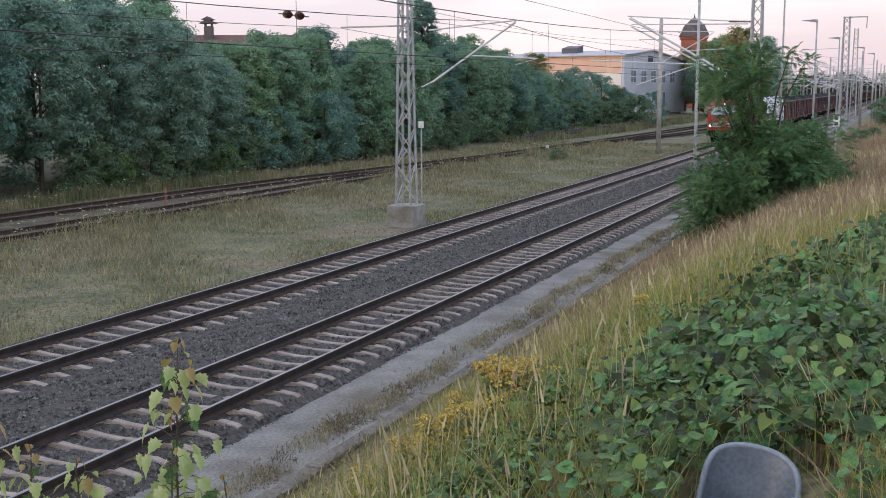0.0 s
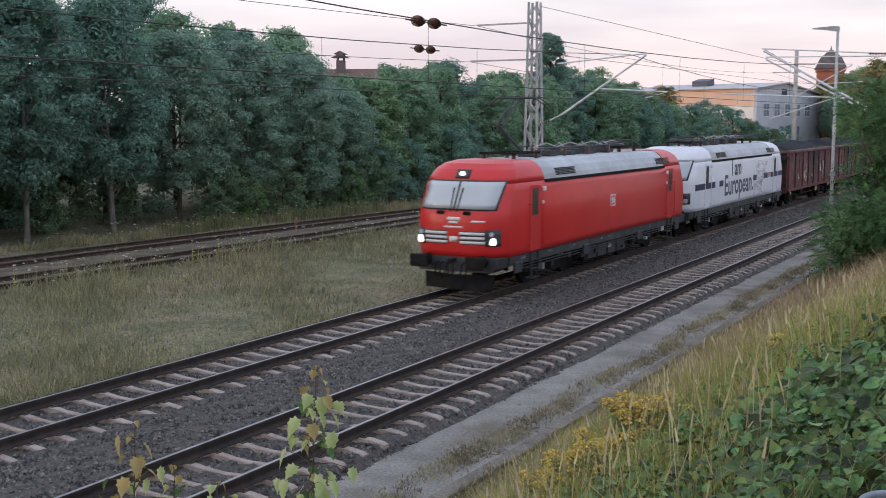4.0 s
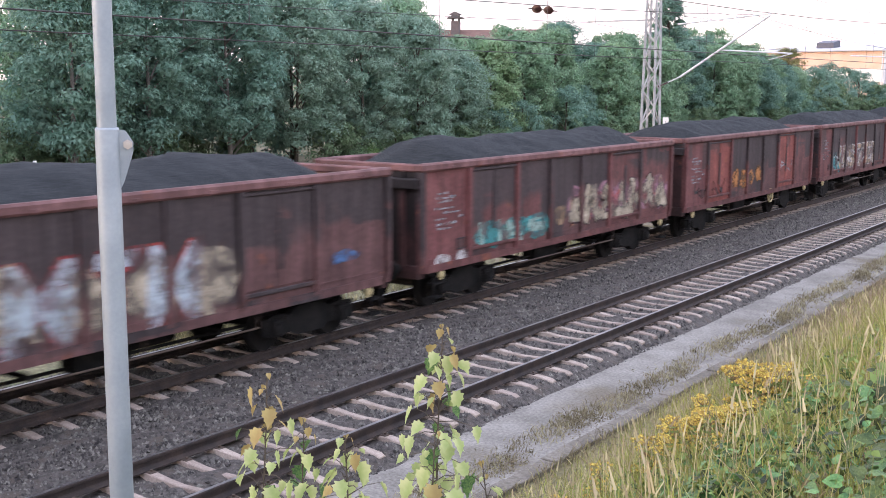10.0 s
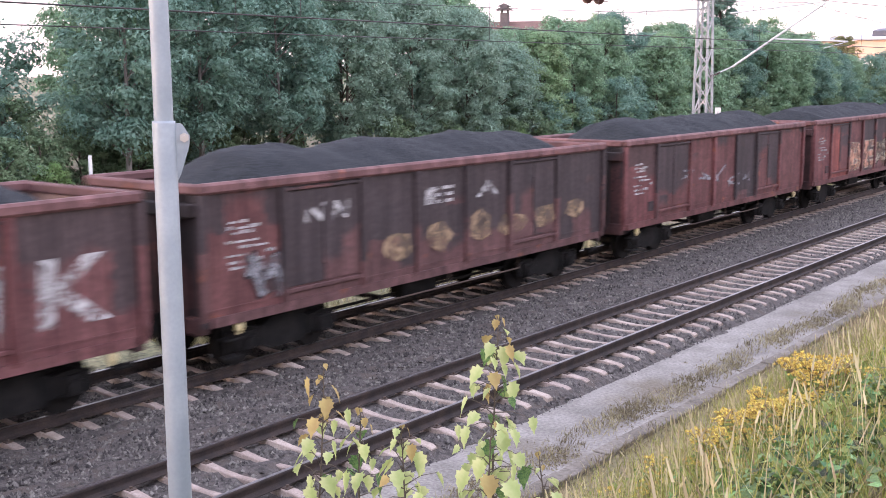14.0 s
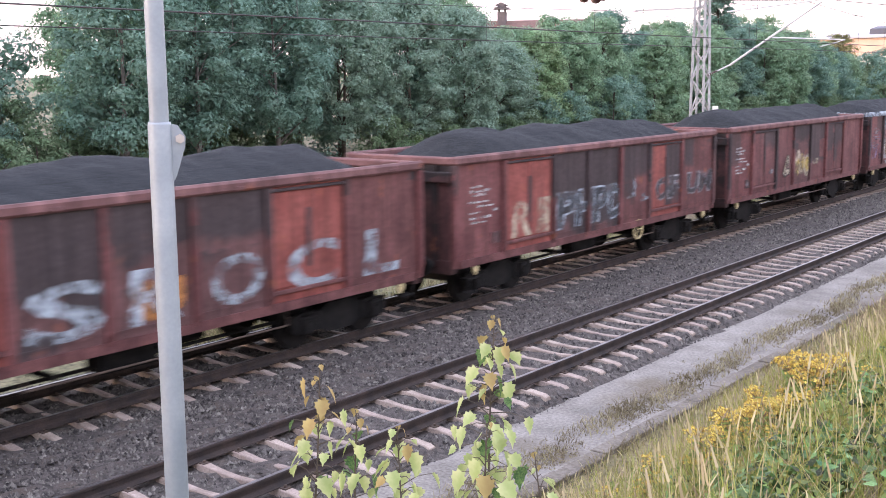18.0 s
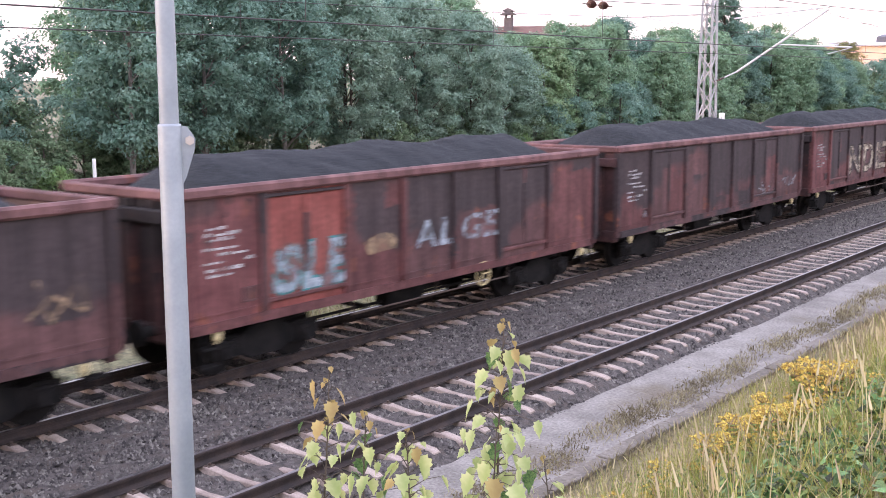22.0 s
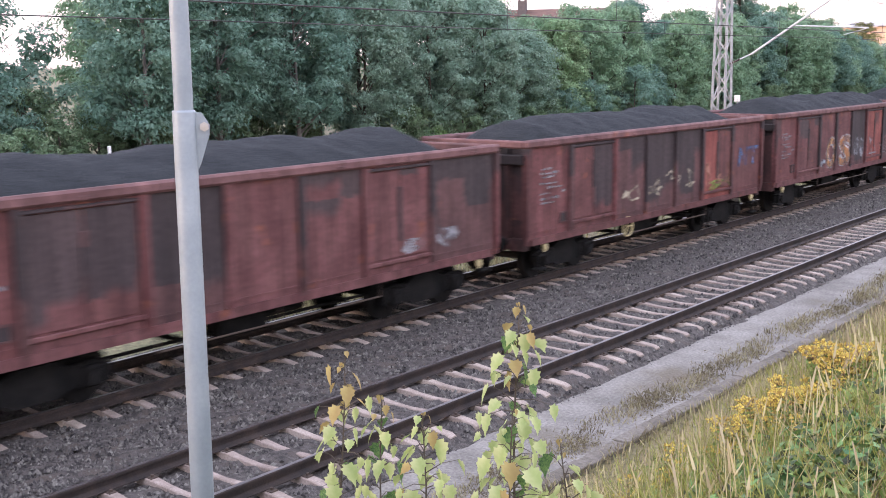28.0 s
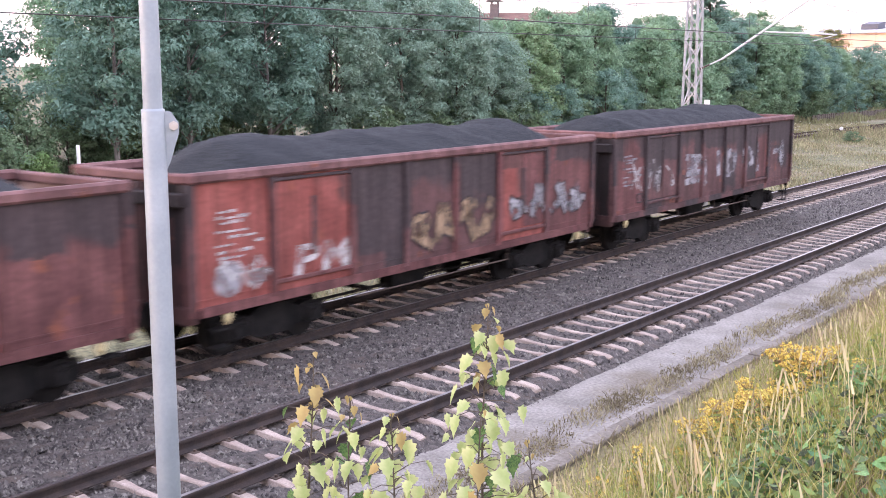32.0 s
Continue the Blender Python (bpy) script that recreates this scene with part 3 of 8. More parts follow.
def bed():
    xs = np.linspace(-17.3, -8.75, 58)
    ys = np.concatenate([np.arange(-40, 60, 0.4), np.arange(60, 900, 6.0)])
    X, Y = np.meshgrid(xs, ys)
    Z = ballast_height(X) + 0.02 * np.random.default_rng(1).normal(size=X.shape) * (Y < 60)
    V = np.stack([X.ravel(), Y.ravel(), Z.ravel()], 1)
    nx = len(xs)
    i = (np.arange(len(ys) - 1)[:, None] * nx + np.arange(nx - 1)[None]).ravel()
    return mesh_np("ballast_bed", V, np.stack([i, i + 1, i + nx + 1, i + nx], 1), M["ballast"], True)


ballast = solo("ballast_bed", bed(), "grey crushed stone ballast bed", "ballast", kind="structure")


def stones():
    rg = np.random.default_rng(2)
    n = 110000
    y = 5 + 70 * rg.random(n) ** 1.9
    x = -17.0 + 8.15 * rg.random(n)
    keep = np.ones(n, bool)
    for c, ph in ((XA, PH_A), (XB, PH_B)):
        on = (np.abs(x - c) < 1.32) & (np.abs(((y - ph + 0.3) % 0.6) - 0.3) < 0.125)
        rail = np.abs(np.abs(x - c) - GAUGE / 2) < 0.10
        keep &= ~(on | rail)
    x, y = x[keep], y[keep]
    n = len(x)
    s = rg.uniform(0.016, 0.036, (n, 1)) * rg.uniform(0.7, 1.3, (n, 3)) * (1 + (y[:, None] - 5) * 0.012)
    oc = np.array([(1, 0, -0.3), (0, 1, -0.3), (-1, 0, -0.3), (0, -1, -0.3), (0.15, 0.1, 0.9)], float)
    a = rg.uniform(0, 6.28, n)
    V = oc[None] * s[:, None, :] + rg.normal(0, 0.006, (n, 5, 3))
    ca, sa = np.cos(a)[:, None], np.sin(a)[:, None]
    V = np.stack([V[..., 0] * ca - V[..., 1] * sa, V[..., 0] * sa + V[..., 1] * ca, V[..., 2] + 0.35 * V[..., 0]], -1)
    z = ballast_height(x) + rg.uniform(-0.012, 0.012, n)
    V += np.stack([x, y, z], 1)[:, None, :]
    f = np.array([(0, 1, 4), (1, 2, 4), (2, 3, 4), (3, 0, 4)])
    F = (np.arange(n)[:, None, None] * 5 + f[None]).reshape(-1, 3)
    return mesh_np("ballast_stones", V.reshape(-1, 3), F, M["stone"])


PH_A, PH_B = 14.05, 13.958
loose = hang("ballast_stones", stones(), ballast, "loose grey ballast stones")
loose["kind"] = "stuff"


# ---- main tracks ----
def rail_mesh(name, y0, y1, material, top=None):
    """Rail in section: foot, web and head; the running surface is a strip of its own."""
    half = [(0.075, -0.172), (0.075, -0.160), (0.02, -0.135), (0.01, -0.12), (0.01, -0.055), (0.036, -0.042), (0.036, -0.008), (0.028, 0.0)]
    pts = [(x, z) for x, z in half] + [(-x, z) for x, z in half[::-1]]
    return to_mesh(name, prism(bmesh.new(), pts, 1, y0, y1), material)


def head_mesh(name, y0, y1, material):
    return to_mesh(name, box(bmesh.new(), -0.026, 0.026, y0, y1, -0.004, 0.003), material)


def sleeper_mesh():
    """Waisted concrete sleeper: high under the rails, lower between them and at the ends."""
    xs = [-1.30, -1.24, -0.98, -0.60, -0.30, 0, 0.30, 0.60, 0.98, 1.24, 1.30]
    zt = [-0.245, -0.215, -0.182, -0.174, -0.205, -0.218, -0.205, -0.174, -0.182, -0.215, -0.245]
    wt = [0.072, 0.076, 0.074, 0.070, 0.058, 0.054, 0.058, 0.070, 0.074, 0.076, 0.072]
    V, F = [], []
    for x, z, w in zip(xs, zt, wt):
        V += [(x, -w - 0.03, -0.38), (x, -w, z - 0.012), (x, -w + 0.015, z), (x, w - 0.015, z), (x, w, z - 0.012), (x, w + 0.03, -0.38)]
    for i in range(len(xs) - 1):
        for k in range(5):
            a = i * 6 + k
            F.append((a, a + 6, a + 7, a + 1))
    bm = bmesh.new()
    vs = [bm.verts.new(p) for p in V]
    for q in F:
        bm.faces.new([vs[i] for i in q])
    bm.faces.new(vs[:6])
    bm.faces.new(vs[-6:])
    return to_mesh("sleeper", bm, M["sleeper"])


SLEEPER = sleeper_mesh()


def fastener_mesh():
    bm = bmesh.new()
    for s in (-1, 1):
        for e in (-1, 1):
            x = s * GAUGE / 2 + e * 0.125
            box(bm, x - 0.05, x + 0.05, -0.055, 0.055, -0.20, -0.165)
            rod(bm, (x, 0, -0.2), (x, 0, -0.135), 0.022, n=6)
    return to_mesh("fastener", bm, M["fastener"])


FASTENER = fastener_mesh()


def main_track(x, phase, label):
    tr = empty("railway_track", pose(x, 0, 0), label, "railway track", "main tracks")
    for s in (-1, 1):
        r = hang("rail", rail_mesh("rail", -40, 900, M["railside"]), tr, "rusty steel rail", pose(s * GAUGE / 2, 0, 0))
        hang("running_surface", head_mesh("running_surface", -40, 900, M["railtop"]), r, "polished running surface")
    first = math.ceil((0 - phase) / SPACING)
    for j in range(first, first + 160):
        sl = hang("sleeper", SLEEPER, tr, "", pose(0, phase + SPACING * j, 0))
        if phase + SPACING * j < 45:
            hang("fastener", FASTENER, sl)["kind"] = "stuff"
    V, F = [], []
    src = np.array([v.co[:] for v in SLEEPER.vertices])
    fq = [tuple(p.vertices) for p in SLEEPER.polygons if len(p.vertices) == 4]
    ys = [phase + SPACING * j for j in range(first + 160, first + 620)] + [phase + SPACING * j for j in range(first - 40, first)]
    for y in ys:
        b = len(V)
        V += (src + (0, y, 0)).tolist()
        F += [tuple(i + b for i in q) for q in fq]
    rest = hang("far_sleepers", mesh_np("far_sleepers", V, F, M["sleeper"]), tr, "concrete sleepers far along the line")
    rest["kind"] = "stuff"
    return tr


main_track(XA, PH_A, "main line track on pale concrete sleepers")
main_track(XB, PH_B, "near main line track on pale concrete sleepers")


# ---- disused side tracks on the far edge of the meadow ----
def side_x(y, k):
    """Centre lines of the far siding (0), the near one that joins it (1) and the branch towards the station (2)."""
    far = float(np.interp(y, [0, 20, 35, 47, 56, 66, 82, 94, 106, 118, 132, 160, 220], [-35.9, -35.4, -34.95, -34.35, -33.6, -32.2, -30.5, -29.5, -28.8, -28.2, -27.5, -26.0, -21.5]))
    if k == 1:
        return far + 4.55 * (1 - float(smooth(34, 92, y))) ** 0.9
    if k == 2:
        return far + 3.75 * float(smooth(90, 134, y))
    return far


def side_track(k, label):
    tr = empty("siding_track", pose(0, 0, 0), label, "railway track", "sidings")
    lo, hi = ((10, 220), (10, 90), (92, 220))[k]
    ys = np.arange(lo, hi + 1, 2.5)
    for s in (-1, 1):
        V, F = [], []
        half = [(0.07, -0.15), (0.012, -0.12), (0.012, -0.05), (0.034, -0.04), (0.034, 0.0)]
        sec = half + [(-a, b) for a, b in half[::-1]]
        for y in ys:
            for a, b in sec:
                V.append((side_x(y, k) + s * GAUGE / 2 + a, y, -0.42 + 0.01 * k + b))
        m = len(sec)
        for i in range(len(ys) - 1):
            for j in range(m):
                F.append((i * m + j, i * m + (j + 1) % m, (i + 1) * m + (j + 1) % m, (i + 1) * m + j))
        hang("rail", mesh_np("rail", V, F, M["oldrail"]), tr, "brown rusted rail")
    me = to_mesh("sleeper", box(bmesh.new(), -1.25, 1.25, -0.12, 0.12, -0.72, -0.566 + 0.006 * k, 0.015), M["oldwood"])
    for j in range((170, 98, 100)[k]):
        y = (12, 12, 104)[k] + j * 0.7
        hang("sleeper", me, tr, "", pose(side_x(y, k), y, 0, 0, 0, random.uniform(-2, 2)))
    return tr


side_track(0, "rusty disused siding along the trees")
side_track(1, "rusty overgrown siding beside the meadow")
side_track(2, "rusty branch track curving towards the station")


def siding_bed():
    ys = np.arange(8, 222, 3.0)
    V, F = [], []
    for y in ys:
        x0 = side_x(y, 0) - 1.7
        x1 = side_x(y, 1 if y < 90 else 2) + 1.6
        for f, z in ((0, -0.75), (0.12, -0.585), (0.4, -0.58), (0.7, -0.575), (0.9, -0.585), (1, -0.75)):
            V.append((x0 + (x1 - x0) * f, y, z))
    for i in range(len(ys) - 1):
        for k in range(5):
            p = i * 6 + k
            F.append((p, p + 1, p + 7, p + 6))
    return mesh_np("siding_bed", V, F, M["soil"], True)


solo("siding_bed", siding_bed(), "brown earthy bed of the disused sidings", "ballast", kind="structure")


# ---- the train ----
PITCH = 13.65
BODY = 12.25
DROP = 0.46          # wheel radius
MOVERS = []          # (thing, distance behind the first wagon's leading end)
WHEELS = {}          # one wheelset of each kind, which the copies follow


def first_wagon(t):
    """Where the first wagon's leading end stands along the track at t seconds."""
    return 140.643 - 19.2524 * t + 0.027676 * t * t - 0.00058707 * t ** 3 + float(np.interp(t, [0, 1, 2, 3, 4, 6.5, 9], [-6.9, -4.1, -2.3, -1.32, -0.6, 0.14, 0]))


def painted(name, me, parent, mat, label="", at=None):
    """A part on a shared mesh with a paint of its own."""
    ob = hang(name, me, parent, label, at)
    ob.material_slots[0].link = 'OBJECT'
    ob.material_slots[0].material = mat
    return ob


def wheelset_mesh(r, half):
    bm = bmesh.new()
    rod(bm, (-half - 0.25, 0, 0), (half + 0.25, 0, 0), 0.08, n=10)
    for s in (-1, 1):
        x = s * half
        rod(bm, (x - 0.065, 0, 0), (x + 0.065, 0, 0), r, n=28)
        rod(bm, (x - s * 0.085, 0, 0), (x - s * 0.06, 0, 0), r + 0.03, n=28)
        for k in range(4):
            a = k * math.pi / 2
            box(bm, x + s * 0.066 - 0.012, x + s * 0.066 + 0.012, 0.22 * math.cos(a) - 0.07, 0.22 * math.cos(a) + 0.07, 0.22 * math.sin(a) - 0.07, 0.22 * math.sin(a) + 0.07)
    return to_mesh("wheelset", bm, M["black"])


WHEELSET = wheelset_mesh(DROP, 0.75)


def bogie_meshes():
    fr = bmesh.new()
    prof = [(-1.25, 0.40), (-1.25, 0.62), (-0.95, 0.70), (-0.55, 0.66), (-0.30, 0.78), (0.30, 0.78), (0.55, 0.66), (0.95, 0.70), (1.25, 0.62), (1.25, 0.40), (0.62, 0.36), (0.35, 0.24), (-0.35, 0.24), (-0.62, 0.36)]
    for s in (-1, 1):
        prism(fr, prof, 0, s * 1.02 - 0.07, s * 1.02 + 0.07)
    box(fr, -1.0, 1.0, -0.25, 0.25, 0.45, 0.75, 0.03)
    frame_me = to_mesh("bogie_frame", fr, M["black"])
    ab = bmesh.new()
    box(ab, -0.10, 0.14, -0.17, 0.17, -0.15, 0.17, 0.03)
    rod(ab, (0.14, 0, 0), (0.19, 0, 0), 0.11, n=12)
    for o in (-0.28, 0.28):
        rod(ab, (0.02, o, -0.12), (0.02, o, 0.20), 0.075, n=8)
    return frame_me, to_mesh("axle_box", ab, M["black"])


BOGIE_FRAME, AXLE_BOX = bogie_meshes()


def bogie(parent, y, base=0.9):
    b = hang("bogie", BOGIE_FRAME, parent, "black freight bogie", pose(0, y, 0))
    for o in (-base, base):
        w = hang("wheelset", WHEELSET, b, "dark steel wheelset", pose(0, o, DROP))
        WHEELS.setdefault(("wagon", o), []).append(w)
        for s in (-1, 1):
            hang("axle_box", AXLE_BOX, b, "", pose(s * 1.05, o, DROP, 0, 0, 0 if s > 0 else 180))
    return b


FRONT = -0.25
RIBS = [FRONT, 1.50, 3.50, 5.08, 6.68, 8.25, 10.15, BODY]
DOORS = (1, 5)


def wagon_meshes():
    m = {}
    for i, (a, b) in enumerate(zip(RIBS[:-1], RIBS[1:])):
        bm = bmesh.new()
        box(bm, 1.372, 1.40, a, b, 1.02, 3.03)
        if i in DOORS:
            c = (a + b) / 2
            for q, (u, v) in enumerate(((a + 0.10, c - 0.015), (c + 0.015, b - 0.10))):
                m["leaf", i, q] = to_mesh("door_leaf", box(bmesh.new(), 1.40, 1.418, u, v, 1.30, 2.93, 0.008), M["w_rust"])
            m["sill_bar", i] = to_mesh("door_sill", box(bmesh.new(), 1.40, 1.455, a + 0.07, b - 0.07, 1.20, 1.27, 0.01), M["w_rust"])
            m["door_rail", i] = to_mesh("door_rail", box(bmesh.new(), 1.40, 1.46, a + 0.08, b - 0.08, 2.945, 2.995, 0.01), M["w_rust"])
            m["latch", i] = to_mesh("door_latch", box(bmesh.new(), 1.418, 1.445, c - 0.05, c + 0.05, 1.6, 2.62, 0.008), M["w_rust"])
        else:
            box(bm, 1.40, 1.412, a + 0.12, b - 0.12, 1.16, 1.19)
        m["panel", i] = to_mesh("panel", bm, M["w_rust"])
    bm = bmesh.new()
    prism(bm, [(1.40, 0.93), (1.40, 3.03), (1.475, 3.03), (1.475, 1.18), (1.42, 0.93)], 1, -0.065, 0.065)
    m["rib"] = to_mesh("rib", bm, M["w_rust"])
    bm = bmesh.new()
    box(bm, -1.40, -1.372, FRONT, BODY, 1.02, 3.03)
    for y in RIBS:
        box(bm, -1.475, -1.40, y - 0.065, y + 0.065, 0.93, 3.03)
    m["far_side"] = to_mesh("far_side", bm, M["w_rust"])
    bm = bmesh.new()
    for s in (-1, 1):
        box(bm, s * 1.42 - 0.075, s * 1.42 + 0.075, FRONT - 0.06, BODY + 0.06, 3.03, 3.21, 0.04)
    for y in (FRONT, BODY):
        box(bm, -1.34, 1.34, y - 0.06, y + 0.07, 3.03, 3.195, 0.03)
    for y in (0.75, 2.5, 4.3, 6.0, 7.6, 9.4, 11.4):
        box(bm, 1.42, 1.52, y - 0.06, y + 0.06, 3.05, 3.12, 0.01)
    m["rim"] = to_mesh("top_rim", bm, M["w_rim"])
    bm = bmesh.new()
    box(bm, -1.372, 1.372, -0.015, 0.015, 1.05, 3.03)
    box(bm, -1.372, 1.372, -0.15, -0.015, 2.68, 2.90, 0.02)
    m["post"] = to_mesh("end_post", box(bmesh.new(), -0.06, 0.06, -0.10, -0.015, 0.95, 3.03), M["w_rust"])
    m["corner"] = to_mesh("corner_post", box(bmesh.new(), -0.06, 0.06, -0.05, 0.06, 0.93, 3.03), M["w_rust"])
    m["end"] = to_mesh("end_wall", bm, M["w_rust"])
    bm = bmesh.new()
    box(bm, -1.36, 1.36, -0.06, 0.16, 0.80, 1.08, 0.015)
    m["headstock"] = to_mesh("headstock", bm, M["w_rust"])
    bm = bmesh.new()
    for s in (-1, 1):
        box(bm, s * 1.40 - 0.035, s * 1.40 + 0.035, FRONT + 0.16, BODY - 0.16, 0.90, 1.06)
    m["sill"] = to_mesh("side_sill", bm, M["w_rust"])
    bm = bmesh.new()
    box(bm, -1.33, 1.33, FRONT + 0.1, BODY - 0.1, 1.06, 1.14)
    box(bm, -0.32, 0.32, FRONT + 0.1, BODY - 0.1, 0.72, 1.06)
    m["floor"] = to_mesh("underframe", bm, M["black"])
    bm = bmesh.new()
    box(bm, 0.55, 0.95, 5.2, 6.3, 0.45, 0.80, 0.03)
    rod(bm, (0.2, 6.8, 0.62), (0.2, 7.7, 0.62), 0.2, n=12)
    box(bm, -1.1, 1.1, 4.3, 4.4, 0.60, 0.68)
    box(bm, -1.1, 1.1, 8.0, 8.1, 0.60, 0.68)
    # two plain boxes added to block bright ground and darken the underside
    box(bm, -1.0, -0.75, 3.3, 9.1, 0.50, 0.80)
    box(bm, -1.2, -0.2, 4.9, 7.4, 0.42, 0.78, 0.04)
    rod(bm, (0.75, 3.2, 0.55), (0.75, 9.2, 0.55), 0.03)
    rod(bm, (-0.3, 3.2, 0.45), (-0.3, 9.2, 0.45), 0.03)
    m["brake"] = to_mesh("brake_gear", bm, M["black"])
    bm = bmesh.new()
    rod(bm, (1.34, 3.7, 0.62), (1.34, 8.7, 0.62), 0.018)
    for y in (3.7, 6.2, 8.7):
        rod(bm, (1.34, y, 0.62), (1.34, y, 0.92), 0.014)
    m["rail"] = to_mesh("brake_rail", bm, M["fastener"])
    bm = bmesh.new()
    rod(bm, (0, 0, 0), (0, -0.34, 0), 0.085, n=12)
    rod(bm, (0, -0.34, 0), (0, -0.42, 0), 0.21, 0.20, n=18)
    m["buffer"] = to_mesh("buffer", bm, M["black"])
    bm = bmesh.new()
    rod(bm, (0, -0.06, 0.98), (0, -0.45, 0.90), 0.05)
    rod(bm, (0, 0.0, 0.95), (0.12, -0.20, 0.62), 0.03)
    m["coupling"] = to_mesh("screw_coupling", bm, M["black"])
    bm = bmesh.new()
    box(bm, 1.34, 1.43, 0.42, 0.56, 0.75, 0.88, 0.02)
    box(bm, 1.36, 1.40, 0.42, 0.58, 0.86, 0.91, 0.01)
    box(bm, 1.37, 1.42, 0.44, 0.52, 0.70, 0.80, 0.015)
    m["bracket"] = to_mesh("rope_hook", bm, M["hook"])
    bm = bmesh.new()
    for z in (0.32, 0.62):
        box(bm, 1.22, 1.42, 0.18, 0.52, z, z + 0.035)
    for y in (0.2, 0.5):
        box(bm, 1.38, 1.41, y - 0.015, y + 0.015, 0.34, 0.92)
    m["step"] = to_mesh("shunter_step", bm, M["black"])
    bm = bmesh.new()
    for z0, z1, y0, y1 in ((1.28, 1.31, 1.05, 1.36), (1.50, 1.53, 1.05, 1.36), (1.28, 1.53, 1.05, 1.08), (1.28, 1.53, 1.33, 1.36)):
        box(bm, 1.40, 1.425, y0, y1, z0, z1)
    m["holder"] = to_mesh("label_holder", bm, M["w_dark"])
    m["card"] = to_mesh("label_card", box(bmesh.new(), 1.40, 1.410, 1.08, 1.33, 1.31, 1.50), M["fastener"])
    bm = bmesh.new()
    rows = random.Random(9)
    for z, y, ye in ((2.52, 0.34, 0.85), (2.42, 0.30, 1.0), (2.34, 0.36, 0.95), (2.20, 0.26, 1.15), (2.10, 0.55, 1.28), (1.98, 0.26, 1.25), (1.86, 0.30, 1.05), (1.77, 0.34, 0.9)):
        while y < ye:
            w = rows.uniform(0.08, 0.30)
            if rows.random() < 0.8:
                box(bm, 1.4005, 1.4045, y, min(1.35, y + w), z, z + rows.choice((0.035, 0.05, 0.06)))
            y += w + 0.06
    m["marks"] = to_mesh("lettering", bm, M["g_grey"])
    bm = bmesh.new()
    for k in range(20):
        a0, a1 = 2 * math.pi * k / 20, 2 * math.pi * (k + 1) / 20
        rod(bm, (0, 0.24 * math.cos(a0), 0.24 * math.sin(a0)), (0, 0.24 * math.cos(a1), 0.24 * math.sin(a1)), 0.022, n=6)
    for k in range(3):
        a0 = 2 * math.pi * k / 3
        rod(bm, (0, 0, 0), (0, 0.24 * math.cos(a0), 0.24 * math.sin(a0)), 0.016, n=6)
    m["wheel"] = to_mesh("brake_handwheel", bm, M["hook"])
    return m


WM = wagon_meshes()


def coal_mesh(seed):
    rg = np.random.default_rng(seed)
    ys = np.linspace(FRONT + 0.05, BODY - 0.05, 110)
    xs = np.linspace(-1.36, 1.36, 25)
    a, b = rg.uniform(0.2, 0.9), rg.uniform(0.2, 0.9)
    k = rg.integers(3, 6)
    ph = rg.uniform(0, 6.28)
    V, F = [], []
    for y in ys:
        env = min(1.0, max(0, (y - FRONT - 0.30) / (a + 0.9))) ** 0.75 * min(1.0, max(0, (BODY - 0.30 - y) / (b + 0.9))) ** 0.75
        peak = 2.62 + env * (0.90 + 0.085 * abs(math.sin(k * math.pi * y / BODY + ph)) + 0.03 * math.sin(2.3 * y + ph))
        for x in xs:
            q = abs(x) / 1.36
            edge = 2.62 + 0.50 * env
            z = edge + (peak - edge) * (1 - q ** 1.7)
            z += 0.06 * noise.noise((x * 1.9, y * 1.9, seed)) + 0.035 * noise.noise((x * 6, y * 6, seed)) + 0.02 * noise.noise((x * 15, y * 15, seed))
            V.append((x, y, z))
    n = len(xs)
    for i in range(len(ys) - 1):
        for j in range(n - 1):
            p = i * n + j
            F.append((p, p + 1, p + n + 1, p + n))
    return mesh_np("coal_load", V, F, M["coal"], True)


COAL = [coal_mesh(91 + i) for i in range(6)]


# spray paint on the wagon sides: flat shapes, mostly fat bars and rings, laid on the sheets
def stroke(bm, a, b, w, x):
    (ay, az), (by, bz) = a, b
    dy, dz = by - ay, bz - az
    le = math.hypot(dy, dz) or 1e-6
    ny, nz = -dz / le * w / 2, dy / le * w / 2
    ey, ez = dy / le * w * 0.25, dz / le * w * 0.25
    bm.faces.new([bm.verts.new((x, p, q)) for p, q in ((ay + ny - ey, az + nz - ez), (by + ny + ey, bz + nz + ez), (by - ny + ey, bz - nz + ez), (ay - ny - ey, az - nz - ez))])


def disc(bm, cy, cz, ry, rz, x, hole=0.0, n=18, rag=0.0, rg=random):
    k = [1 + rg.uniform(-rag, rag) for _ in range(n)]
    out = [(cy + ry * k[i] * math.cos(2 * math.pi * i / n), cz + rz * k[i] * math.sin(2 * math.pi * i / n)) for i in range(n)]
    if not hole:
        bm.faces.new([bm.verts.new((x, *p)) for p in out])
        return
    inn = [(cy + (p - cy) * hole, cz + (q - cz) * hole) for p, q in out]
    a, b = [bm.verts.new((x, *p)) for p in out], [bm.verts.new((x, *p)) for p in inn]
    for i in range(n):
        j = (i + 1) % n
        bm.faces.new((a[i], a[j], b[j], b[i]))


